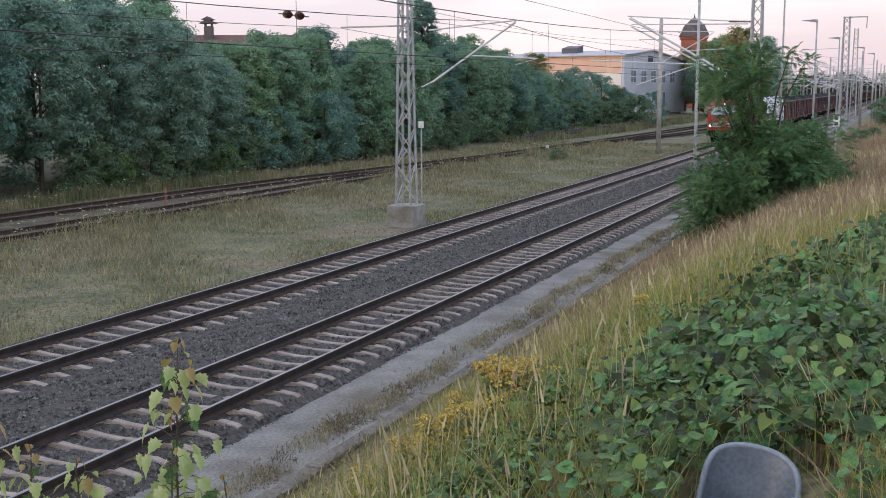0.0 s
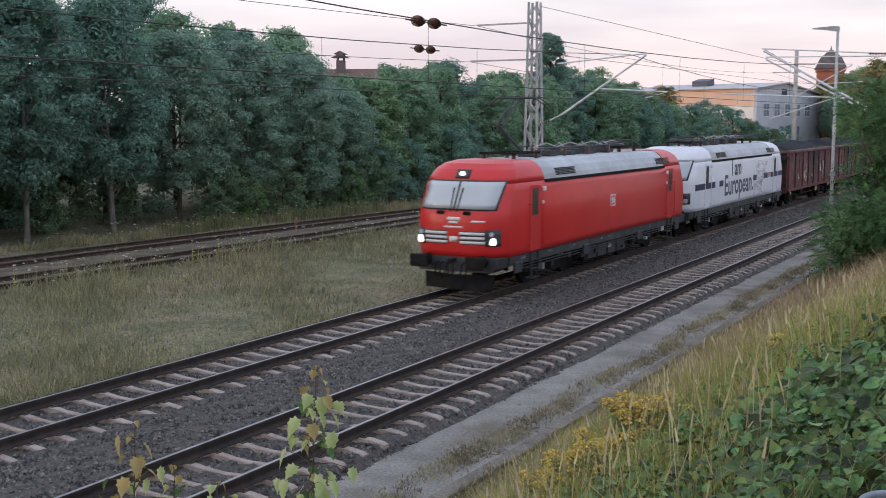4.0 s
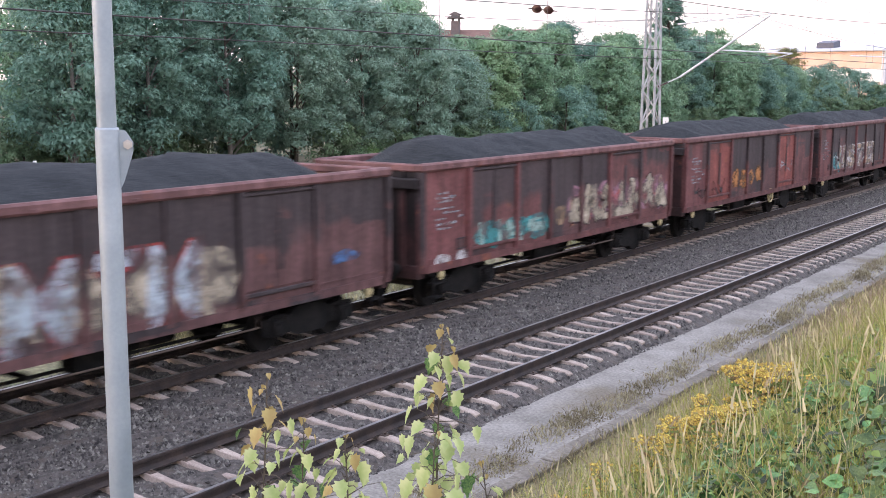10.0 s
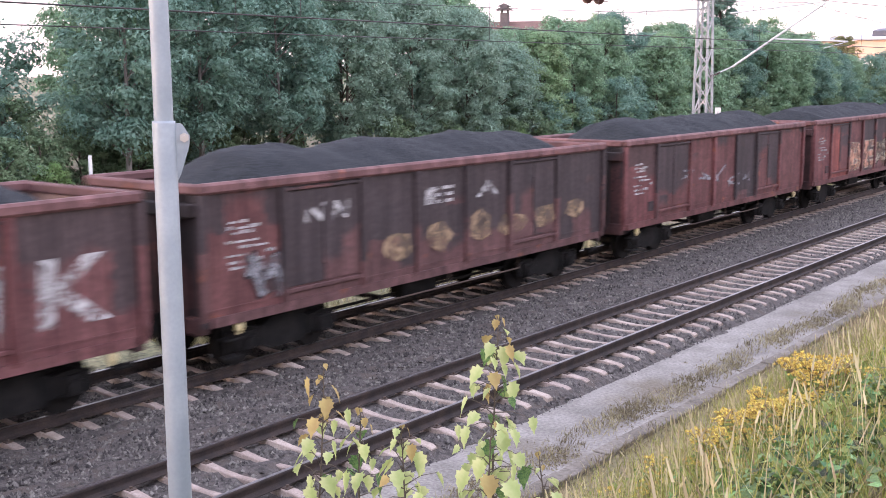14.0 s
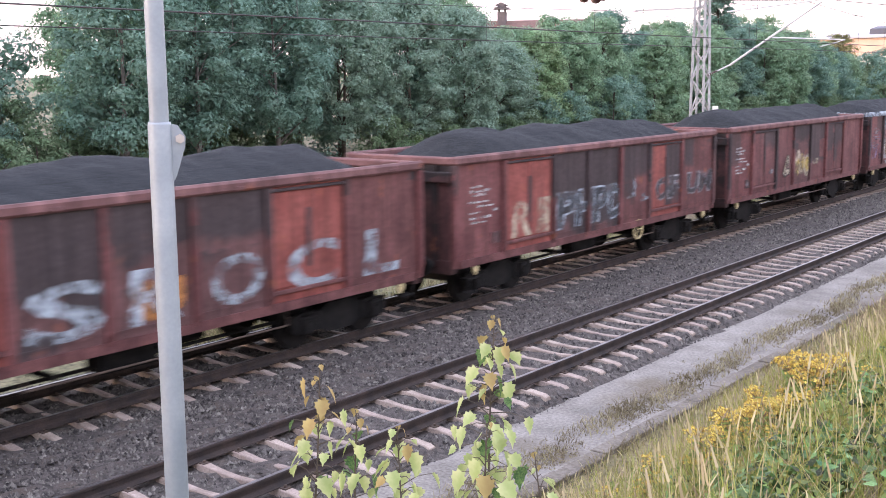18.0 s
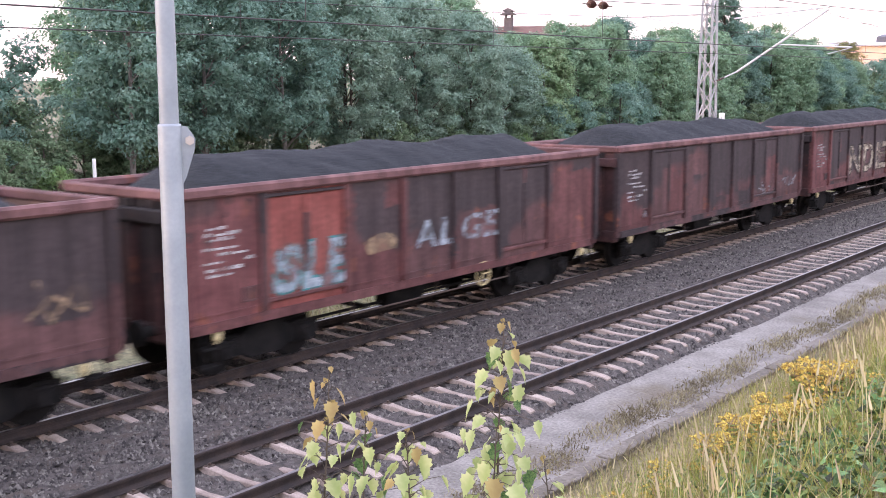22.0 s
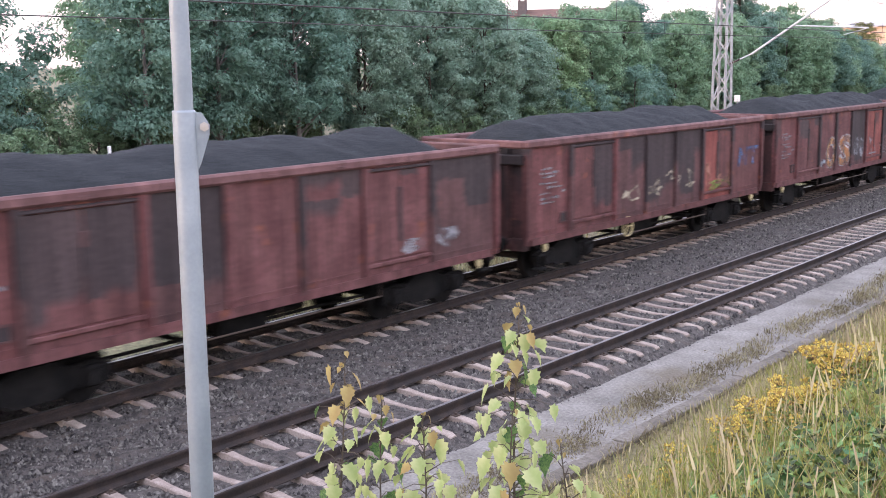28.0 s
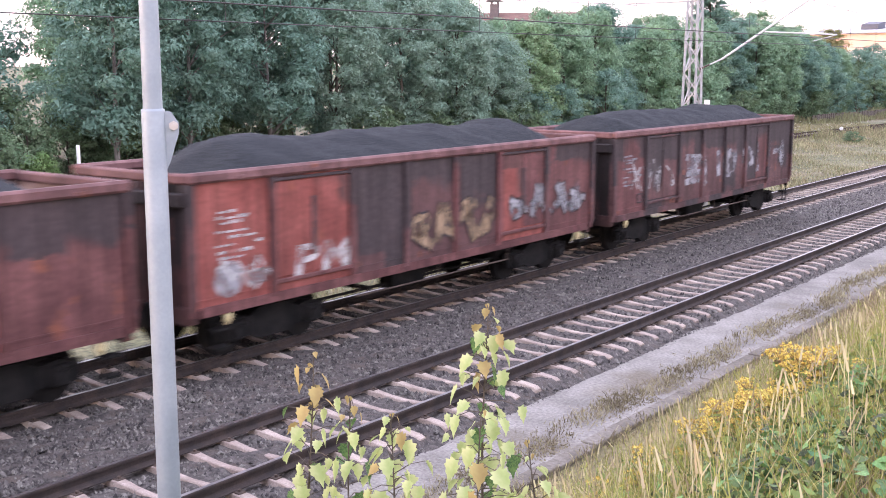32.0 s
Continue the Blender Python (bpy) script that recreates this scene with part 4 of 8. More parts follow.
def spray(w, style, y0, y1, z0, z1, fill, back="", n=5, seed=0):
    """style: bars, rings, scrawl, patch, disc."""
    rg = random.Random(seed * 31 + int(y0 * 10) + n)
    x = 1.4205
    if back:
        bm = bmesh.new()
        step = (y1 - y0) / max(1, n)
        for i in range(n):
            c = y0 + step * (i + 0.5)
            disc(bm, c, (z0 + z1) / 2 + rg.uniform(-0.08, 0.08), step * 0.62, (z1 - z0) * rg.uniform(0.52, 0.64), x + 0.0006 * i, n=14, rag=0.16, rg=rg)
        part("spray_paint", bm, M["g_" + back], w, back + " spray paint")["kind"] = "stuff"
    x += 0.004
    bm, edge = bmesh.new(), bmesh.new()
    cw = (y1 - y0) / n
    for i in range(n):
        a, b = y0 + cw * (i + 0.12), y0 + cw * (i + 0.88)
        lo, hi = z0 + rg.uniform(-0.06, 0.1), z1 + rg.uniform(-0.12, 0.06)
        t = min(cw, z1 - z0) * rg.uniform(0.20, 0.32)
        xx = x + 0.0005 * i
        if style == "disc":
            disc(bm, (a + b) / 2, (lo + hi) / 2, (b - a) / 2, (hi - lo) / 2, xx, n=26, rag=0.03, rg=rg)
        elif style == "letters":
            g = []
            for q in range(rg.choice((2, 3))):
                if rg.random() < 0.55:
                    g.append(("d", a + (b - a) * rg.uniform(0.25, 0.75), lo + (hi - lo) * rg.uniform(0.25, 0.75), (b - a) * rg.uniform(0.26, 0.42), (hi - lo) * rg.uniform(0.22, 0.42), rg.choice((0, 0.35, 0.45)), rg.random()))
                else:
                    e = rg.choice((a, b)) + rg.uniform(-0.05, 0.05)
                    g.append(("s", (e, lo), ((a + b) / 2 + rg.uniform(-0.25, 0.25) * cw, hi), t * rg.uniform(0.9, 1.4)))
            g.append(("s", (a, lo + (hi - lo) * rg.random()), (b, lo + (hi - lo) * rg.random()), t))
            for layer, grow in ((edge, 0.05), (bm, 0.0)):
                for q, item in enumerate(g):
                    xq = xx + 0.0003 * q + (0.0 if grow else 0.0015)
                    if item[0] == "d":
                        disc(layer, item[1], item[2], item[3] + grow, item[4] + grow, xq, item[5] * (1 if not grow else 0.6), 14, 0.08, random.Random(item[6]))
                    else:
                        stroke(layer, item[1], item[2], item[3] + grow * 2, xq)
        elif style == "patch":
            disc(bm, (a + b) / 2, (lo + hi) / 2, (b - a) * 0.55, (hi - lo) * 0.5, xx, n=9, rag=0.28, rg=rg)
        elif style == "scrawl":
            p = (a, rg.uniform(lo, hi))
            for k in range(5):
                q = (rg.uniform(a - 0.1, b + 0.1), rg.uniform(lo, hi))
                stroke(bm, p, q, 0.055, xx + 0.0002 * k)
                p = q
        else:
            kind = rg.choice((0, 1, 2, 3)) if style == "bars" else rg.choice((2, 2, 3, 1))
            if kind == 2:
                disc(bm, (a + b) / 2, (lo + hi) / 2, (b - a) * 0.54, (hi - lo) / 2, xx, rg.uniform(0.15, 0.5), 13, 0.20, rg)
            elif kind == 0:
                sl = rg.uniform(-0.22, 0.22)
                stroke(bm, (a, lo), (a + sl, hi), t * 1.3, xx)
                stroke(bm, (b - 0.04, lo + rg.uniform(0, 0.2)), (b + sl * 0.6, hi), t, xx + 0.0002)
            elif kind == 1:
                for f in (0.1, 0.38, 0.62, 0.9):
                    if rg.random() < 0.75:
                        stroke(bm, (a + rg.uniform(-0.05, 0.15), lo + (hi - lo) * f), (b + rg.uniform(-0.15, 0.05), lo + (hi - lo) * f + rg.uniform(-0.08, 0.08)), t * 0.7, xx + 0.0003 * f)
                disc(bm, a + (b - a) * rg.random(), (lo + hi) / 2, (b - a) * 0.22, (hi - lo) * 0.45, xx + 0.001, 0.0, 9, 0.25, rg)
            else:
                for f in (0.2, 0.75):
                    disc(bm, a + (b - a) * f, lo + (hi - lo) * rg.uniform(0.3, 0.7), (b - a) * 0.26, (hi - lo) * rg.uniform(0.30, 0.5), xx + 0.0004 * f, 0.0, 10, 0.28, rg)
    if style == "letters":
        part("spray_outline", edge, M["g_" + ("black" if fill != "black" else "white")], w, "dark sprayed outline")["kind"] = "stuff"
    part("spray_paint", bm, M["g_" + fill], w, fill + " spray paint")["kind"] = "stuff"


# base paint, doors in brighter red, extra sooty sheets
LOOK = {0: ("clean", (), (3, 4)), 1: ("rust", (1, 5), (2, 3, 4)), 2: ("rust", (1, 5), (2, 3, 4)), 3: ("rust", (), (1, 3, 4)), 4: ("dark", (), ()), 5: ("rust", (), (3, 4)),
        6: ("rust", (1, 5), (2, 3, 4)), 7: ("rust", (), (2, 3, 4, 5)), 8: ("maroon", (), ()), 9: ("maroon", (), (2,)), 10: ("dark", (), ()), 11: ("rust", (), (4,)),
        12: ("rust", (1, 5), (3,)), 13: ("rust", (), (4, 5)), 14: ("maroon", (), (2, 3)), 15: ("rust", (1, 5), (2, 3, 4)), 16: ("rust", (1, 5), (2, 3)), 17: ("maroon", (), (3,)),
        18: ("rust", (), ()), 19: ("bright", (1, 5), (2,)), 20: ("dark", (), ()), 21: ("rust", (1,), (3, 4, 5)), 22: ("dark", (), ()), 23: ("rust", (), (1, 2, 3, 4)), 24: ("rust", (), (1, 5)),
        25: ("dark", (), ()), 26: ("dark", (), ()), 27: ("maroon", (1,), (3,)), 28: ("dark", (), ()), 29: ("maroon", (), (2, 6)), 30: ("rust", (5,), (2, 3, 4)), 31: ("maroon", (5,), (4, 6)),
        32: ("rust", (5,), (3,)), 33: ("rust", (), (3, 4)), 34: ("rust", (1, 5), (2,)), 35: ("rust", (0, 1, 5), (2, 3, 4)), 36: ("dark", (), ())}
TONE = {"rust": "rust brown", "clean": "worn oxide red", "maroon": "faded oxide red", "dark": "soot darkened brown", "bright": "bright red"}


def wagon(k):
    """Open coal wagon number k of the train."""
    rg = random.Random(300 + k)
    base, doors, soot_shade = LOOK[k]
    w = empty("coal_wagon", pose(XA, first_wagon(0) + k * PITCH, 0), TONE[base] + " open wagon heaped with black coal", "freight wagon", "coal wagons")
    for i in range(len(RIBS) - 1):
        mat = "bright" if i in doors else ("dark" if i in soot_shade else base)
        if i == 0 and mat != "bright":
            mat = "clean" if base != "dark" else "rust"
        pn = painted("door_panel" if i in DOORS else "panel", WM["panel", i], w, M["w_" + mat], "double side doors" if i in DOORS else "")
        if i in DOORS:
            painted("door_leaf", WM["leaf", i, 0], pn, M["w_" + mat])
            painted("door_leaf", WM["leaf", i, 1], pn, M["w_" + (mat if rg.random() < 0.6 else "rust")])
            painted("door_sill", WM["sill_bar", i], pn, M["w_" + base])
            painted("door_rail", WM["door_rail", i], pn, M["w_dark"])
            painted("door_latch", WM["latch", i], pn, M["w_dark"])
    for i, y in enumerate(RIBS):
        painted("rib", WM["rib"], w, M["w_" + (("clean", "dark", base)[int(rg.random() * 3)] if base != "dark" else base)], "", pose(0, y, 0))
    painted("far_side", WM["far_side"], w, M["w_inside"], "far side wall")
    rim = "g_ice" if k == 18 else ("g_white" if k == 33 else "w_rim")
    painted("top_rim", WM["rim"], w, M[rim], "pale grey painted top rim" if k == 18 else ("white painted top rim" if k == 33 else "worn top rim"))
    # ends and posts painted near black for the shade between coupled wagons
    for at, mt in ((pose(0, FRONT, 0), "soot_shade"), (pose(0, BODY, 0, 0, 0, 180), "inside")):
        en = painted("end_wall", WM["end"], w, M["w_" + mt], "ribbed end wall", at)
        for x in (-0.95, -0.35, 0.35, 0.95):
            painted("end_post", WM["post"], en, M["w_soot_shade"], "", pose(x, 0, 0))
        for x in (-1.38, 1.38):
            painted("corner_post", WM["corner"], en, M["w_" + base], "", pose(x, 0, 0))
    for y, r in ((FRONT, 0), (BODY, 180)):
        # headstocks carry the same painted gap shade
        painted("headstock", WM["headstock"], w, M["w_soot_shade"], "", pose(0, y, 0, 0, 0, r))
        hang("screw_coupling", WM["coupling"], w, "", pose(0, y, 0, 0, 0, r))
        for s in (-1, 1):
            hang("buffer", WM["buffer"], w, "", pose(s * 0.88, y + (-0.02 if r == 0 else 0.02), 1.0, 0, 0, r))
    painted("side_sill", WM["sill"], w, M["w_" + base], "side sill")
    hang("underframe", WM["floor"], w, "black underframe")
    hang("brake_gear", WM["brake"], w)
    hang("brake_rail", WM["rail"], w, "thin dark brake rail")
    hang("rope_hook", WM["bracket"], w, "pale yellow hook")
    hang("rope_hook", WM["bracket"], w, "pale yellow hook", pose(0, BODY - 1.05, 0))
    hang("shunter_step", WM["step"], w)
    hang("shunter_step", WM["step"], w, "", pose(0, BODY - 0.7, 0))
    holder = hang("label_holder", WM["holder"], w, "small label frame")
    painted("label_card", WM["card"], holder, M["g_grey" if k in (17, 22, 35) else "w_dark"])
    painted("lettering", WM["marks"], w, M["g_" + rg.choice(("grey", "white", "grey"))], "rows of pale lettering bars")["kind"] = "stuff"
    if k in (0, 6, 21, 24, 16, 30):
        hang("brake_handwheel", WM["wheel"], w, "yellow brake handwheel", pose(1.40, 4.2 if k == 30 else 7.7, 0.82))
    bogie(w, 1.80)
    bogie(w, BODY - 1.95)
    hang("coal_load", COAL[k % 6], w, "heaped black coal")
    MOVERS.append((w, k * PITCH))
    return w


W = [wagon(k) for k in range(37)]


def tag(w, text, spots, z0, z1, fill, edge=""):
    """Fat sprayed capitals, each between two places along the side, with an outline of another colour under them."""
    for ch, (ya, yb) in zip(text, spots):
        for colour, grow, x in (((edge, 0.075, 1.4240),) if edge else ()) + ((fill, 0.030, 1.4275),):
            me = GLYPH[ch, grow].copy()
            me.materials.clear()
            me.materials.append(M["g_" + colour])
            lo, hi = [min(v.co[k] for v in me.vertices) for k in (0, 1)], [max(v.co[k] for v in me.vertices) for k in (0, 1)]
            pad = 0.045 if grow > 0.05 else 0.0
            sy, sz = (yb - ya + 2 * pad) / (hi[0] - lo[0]), (z1 - z0 + 2 * pad) / (hi[1] - lo[1])
            at = Matrix(((0, 0, 1, x), (sy, 0.10, 0, ya - pad - lo[0] * sy), (0, sz, 0, z0 - pad - lo[1] * sz), (0, 0, 0, 1)))
            me.transform(at)
            hang("spray_paint", me, w, colour + " spray paint")["kind"] = "stuff"


spray(W[0], "disc", 3.75, 4.95, 1.25, 2.4, "cream", n=1)
spray(W[0], "patch", 1.9, 2.7, 1.42, 1.82, "white", n=1)
spray(W[0], "scrawl", 5.3, 6.6, 1.45, 1.8, "grey", n=4)
spray(W[0], "patch", 6.9, 7.8, 1.6, 2.2, "tan", n=2)
spray(W[0], "letters", 8.6, 10.1, 1.55, 2.25, "white", n=2, seed=2)
spray(W[1], "letters", 1.6, 3.4, 1.35, 1.9, "white", n=4, seed=3)
spray(W[1], "scrawl", 3.7, 8.3, 1.25, 2.05, "grey", n=5)
tag(W[1], "ABOD", ((3.75, 4.8), (5.3, 6.3), (6.6, 7.4), (7.6, 8.3)), 1.3, 1.95, "black", "grey")
spray(W[1], "patch", 9.4, 9.9, 1.5, 1.9, "white", n=1)
spray(W[2], "patch", 3.65, 5.0, 1.65, 2.45, "salmon", n=1)
spray(W[2], "patch", 5.3, 6.5, 1.75, 2.45, "grey", n=1)
spray(W[2], "patch", 6.95, 8.0, 1.85, 2.5, "grey", n=1)
spray(W[2], "scrawl", 1.7, 3.2, 1.7, 2.2, "white", n=2)
spray(W[3], "patch", 1.9, 3.4, 1.15, 1.65, "ice", n=2)
spray(W[3], "letters", 2.8, 3.4, 1.4, 2.3, "white", n=1, seed=4)
spray(W[3], "scrawl", 4.3, 5.05, 1.2, 1.5, "ice", n=2)
spray(W[3], "letters", 5.3, 6.1, 1.25, 2.25, "white", n=1, seed=7)
spray(W[4], "patch", 3.2, 8.2, 1.1, 2.3, "cream", n=4, seed=2)
tag(W[4], "MTM", ((3.7, 4.9), (5.2, 6.0), (6.2, 7.3)), 1.05, 2.35, "ice", "crimson")
spray(W[4], "patch", 0.8, 1.3, 1.1, 1.5, "blue", n=1)
spray(W[4], "patch", 10.4, 11.4, 1.4, 1.8, "blue", n=1)
spray(W[5], "bars", 1.9, 5.0, 1.25, 1.75, "mint", "teal", n=3, seed=6)
spray(W[5], "patch", 5.2, 6.7, 1.3, 1.95, "tan", n=2)
spray(W[5], "letters", 6.0, 12.0, 1.35, 2.2, "cream", "pink", n=7, seed=6)
spray(W[5], "scrawl", 6.0, 11.6, 1.3, 2.1, "crimson", n=7)
spray(W[5], "patch", 0.2, 1.6, 1.0, 1.35, "white", n=2)
spray(W[6], "patch", 3.6, 6.6, 1.3, 2.0, "orange", n=4)
spray(W[6], "scrawl", 0.5, 3.3, 1.2, 1.9, "black", n=4)
spray(W[6], "scrawl", 8.6, 9.9, 1.5, 2.1, "grey", n=2)
spray(W[7], "patch", 1.65, 3.0, 1.15, 2.1, "teal", n=2, seed=8)
spray(W[7], "scrawl", 1.6, 8.3, 1.15, 2.25, "white", n=6, seed=8)
tag(W[7], "USTER", ((2.5, 3.4), (3.8, 5.0), (5.3, 6.4), (6.9, 7.6), (7.8, 8.3)), 1.25, 2.2, "tan", "white")
tag(W[8], "EY", ((1.9, 2.5), (2.7, 3.3)), 1.85, 2.4, "tan")
spray(W[8], "scrawl", 3.8, 8.2, 1.6, 2.4, "tan", n=5)
tag(W[9], "NZNYIK", ((5.25, 6.55), (6.9, 7.55), (7.6, 8.25), (8.55, 9.2), (9.55, 9.95), (10.5, 11.7)), 1.42, 2.40, "white")
tag(W[9], "T8BB", ((1.7, 2.5), (2.75, 3.35), (3.65, 4.3), (4.35, 5.0)), 1.45, 2.25, "grey")
spray(W[9], "scrawl", 0.5, 1.4, 1.3, 1.7, "white", n=3)
tag(W[10], "NNEA", ((2.0, 2.5), (2.7, 3.1), (5.3, 6.2), (7.0, 7.8)), 2.35, 2.68, "white")
spray(W[10], "letters", 0.6, 1.5, 1.3, 2.0, "grey", n=2, seed=11)
spray(W[10], "patch", 3.8, 11.6, 1.4, 2.0, "tan", n=6)
spray(W[11], "scrawl", 3.0, 9.0, 1.5, 2.2, "grey", n=6)
tag(W[12], "BE", ((3.7, 5.0), (5.35, 6.6)), 1.2, 2.2, "salmon", "cream")
spray(W[12], "letters", 6.9, 8.2, 1.3, 2.1, "cream", "tan", n=2, seed=12)
spray(W[12], "letters", 8.6, 12.1, 1.3, 2.1, "cream", "tan", n=4, seed=13)
spray(W[13], "bars", 1.8, 3.4, 1.3, 2.0, "cream", n=2, seed=3)
spray(W[13], "letters", 3.6, 8.2, 1.3, 2.1, "tan", "mint", n=5, seed=13)
spray(W[13], "patch", 8.8, 9.5, 1.5, 1.95, "grey", n=1)
spray(W[14], "patch", 3.7, 6.4, 1.55, 1.85, "grey", n=3)
spray(W[14], "bars", 6.9, 8.3, 1.55, 1.9, "mint", n=1)
tag(W[15], "SROCL", ((3.7, 5.0), (5.4, 6.4), (6.95, 8.1), (8.6, 9.9), (10.6, 11.6)), 1.2, 2.05, "ice")
spray(W[15], "patch", 5.3, 6.6, 1.2, 2.0, "orange", n=1)
tag(W[16], "PHPD", ((3.65, 4.5), (4.5, 5.3), (5.35, 6.0), (6.05, 6.75)), 1.3, 2.1, "black", "ice")
tag(W[16], "RI", ((1.8, 2.6), (2.8, 3.3)), 1.3, 2.1, "cream")
spray(W[16], "scrawl", 7.0, 8.3, 1.5, 2.2, "ice", n=2)
tag(W[16], "OFUM", ((8.6, 9.3), (9.4, 10.1), (10.5, 11.2), (11.3, 12.1)), 1.5, 2.05, "black", "grey")
spray(W[17], "disc", 2.85, 3.35, 1.55, 1.8, "grey", n=1)
spray(W[17], "letters", 4.2, 4.8, 1.5, 2.0, "cream", n=1, seed=16)
spray(W[17], "patch", 5.3, 6.6, 1.35, 2.05, "yellow", "cream", n=3)
spray(W[17], "patch", 6.95, 7.6, 1.5, 1.9, "cream", n=1)
spray(W[18], "patch", 1.6, 12.3, 1.2, 2.8, "grey", "grey", n=8, seed=17)
spray(W[18], "bars", 1.7, 3.4, 2.6, 2.95, "teal", n=2, seed=20)
spray(W[18], "patch", 8.5, 10.2, 2.3, 2.95, "teal", n=2, seed=20)
spray(W[18], "patch", 5.4, 8.2, 2.0, 2.75, "purple", n=4, seed=19)
tag(W[18], "ORIGS", ((1.75, 3.3), (3.7, 5.0), (5.3, 6.6), (6.95, 8.2), (10.6, 12.1)), 1.2, 2.6, "tan", "white")
tag(W[18], "N", ((8.55, 10.1),), 1.3, 2.6, "white")
spray(W[18], "scrawl", 0.0, 1.3, 1.3, 2.4, "purple", n=3)
tag(W[19], "ZONFKE", ((3.6, 4.25), (4.3, 4.95), (5.2, 5.85), (5.95, 6.6), (6.85, 7.5), (7.55, 8.2)), 1.4, 2.35, "mint", "white")
spray(W[19], "disc", 1.9, 2.6, 1.35, 2.1, "mint", n=1)
spray(W[19], "disc", 2.9, 3.2, 1.6, 1.9, "mint", n=1)
tag(W[19], "4ET", ((8.6, 9.1), (10.5, 11.1), (11.2, 11.8)), 1.65, 2.15, "mint")
spray(W[20], "letters", 3.7, 8.2, 1.3, 2.0, "tan", n=4, seed=20)
spray(W[20], "scrawl", 2.0, 11.8, 1.3, 2.3, "tan", n=9)
spray(W[20], "patch", 2.2, 2.8, 1.4, 1.9, "grey", n=1)
tag(W[21], "SLE", ((1.7, 2.3), (2.4, 2.95), (3.0, 3.45)), 1.3, 2.1, "ice", "teal")
tag(W[21], "ALGE", ((5.4, 6.1), (6.2, 6.7), (6.9, 7.6), (7.7, 8.3)), 1.6, 2.15, "ice")
spray(W[21], "patch", 3.8, 5.0, 1.7, 2.1, "tan", n=1)
spray(W[22], "scrawl", 8.6, 11.9, 1.2, 1.8, "grey", n=4)
tag(W[23], "NDE", ((3.65, 5.0), (5.25, 6.6), (6.9, 8.2)), 1.3, 2.35, "cream", "black")
tag(W[23], "SSE", ((8.6, 9.1), (9.3, 9.9), (10.6, 11.2)), 1.75, 2.3, "grey")
tag(W[24], "VH", ((1.65, 2.5), (2.6, 3.4)), 1.3, 2.2, "grey", "black")
tag(W[24], "TO8LE", ((3.7, 5.0), (5.3, 6.6), (6.95, 8.2), (8.6, 10.0), (10.6, 12.0)), 1.35, 2.25, "white", "tan")
spray(W[24], "patch", 0.6, 1.4, 1.05, 1.7, "white", n=1)
spray(W[25], "letters", 0.2, 3.4, 1.15, 1.8, "ice", "purple", n=4, seed=26)
tag(W[25], "GM", ((3.7, 5.0), (5.35, 6.6)), 1.3, 2.15, "grey", "white")
spray(W[25], "letters", 6.9, 8.2, 1.4, 2.2, "pink", n=2, seed=27)
tag(W[25], "EXUU", ((8.5, 9.3), (9.4, 10.2), (10.5, 11.2), (11.3, 12.1)), 1.35, 2.2, "ice", "grey")
tag(W[26], "4N", ((10.5, 11.1), (11.3, 12.1)), 1.85, 2.8, "white")
spray(W[26], "bars", 3.7, 8.2, 1.3, 2.2, "grey", n=4)
spray(W[26], "scrawl", 1.7, 3.3, 1.6, 2.1, "grey", n=2)
spray(W[27], "letters", 3.2, 8.6, 1.3, 2.2, "ice", n=5, seed=29)
spray(W[28], "letters", 2.2, 6.0, 1.5, 2.2, "white", n=5, seed=30)
spray(W[28], "scrawl", 6.2, 11.0, 1.6, 2.3, "white", n=6)
spray(W[29], "patch", 9.2, 11.0, 1.3, 1.7, "grey", n=2)
spray(W[30], "scrawl", 3.8, 8.2, 1.4, 2.1, "cream", n=4)
spray(W[30], "bars", 8.6, 10.1, 1.4, 2.0, "salmon", n=2, seed=31)
spray(W[30], "scrawl", 8.7, 10.2, 1.2, 1.6, "green", n=2, seed=31)
tag(W[30], "NT", ((10.6, 11.2), (11.3, 12.0)), 1.8, 2.35, "blue")
tag(W[31], "OS", ((4.2, 5.05), (5.4, 6.6)), 1.15, 2.2, "orange", "white")
spray(W[31], "patch", 6.9, 8.1, 1.3, 2.1, "grey", n=2)
spray(W[31], "patch", 3.6, 4.2, 1.15, 1.6, "ice", n=1)
spray(W[31], "scrawl", 8.6, 11.8, 1.3, 2.1, "grey", n=3)
tag(W[32], "33", ((2.0, 2.8), (4.0, 4.7)), 1.5, 2.1, "tan")
tag(W[32], "C4Z", ((8.0, 8.35), (8.6, 9.5), (9.6, 10.3)), 1.45, 2.2, "cream", "tan")
spray(W[32], "scrawl", 4.8, 7.6, 1.4, 2.0, "tan", n=3)
tag(W[33], "868", ((3.7, 4.9), (5.3, 6.4), (6.95, 8.0)), 1.15, 2.35, "grey", "black")
spray(W[33], "disc", 5.5, 6.2, 1.3, 2.0, "ice", n=1)
spray(W[33], "patch", 8.6, 10.1, 1.4, 2.4, "grey", n=2)
spray(W[33], "scrawl", 1.8, 3.4, 1.4, 2.4, "grey", n=3)
spray(W[34], "letters", 3.7, 8.2, 1.3, 2.15, "cream", "tan", n=5, seed=37)
spray(W[34], "letters", 8.5, 9.8, 1.5, 2.2, "tan", n=2, seed=12)
spray(W[34], "patch", 2.6, 3.4, 1.4, 2.2, "ice", n=1)
spray(W[35], "scrawl", 0.3, 1.4, 1.0, 1.9, "white", n=3)
spray(W[35], "disc", 0.1, 0.9, 1.05, 1.7, "grey", n=1)
tag(W[35], "PM", ((2.0, 2.6), (2.7, 3.4)), 1.25, 1.8, "white")
spray(W[35], "letters", 5.2, 8.2, 1.35, 2.1, "tan", n=4, seed=39)
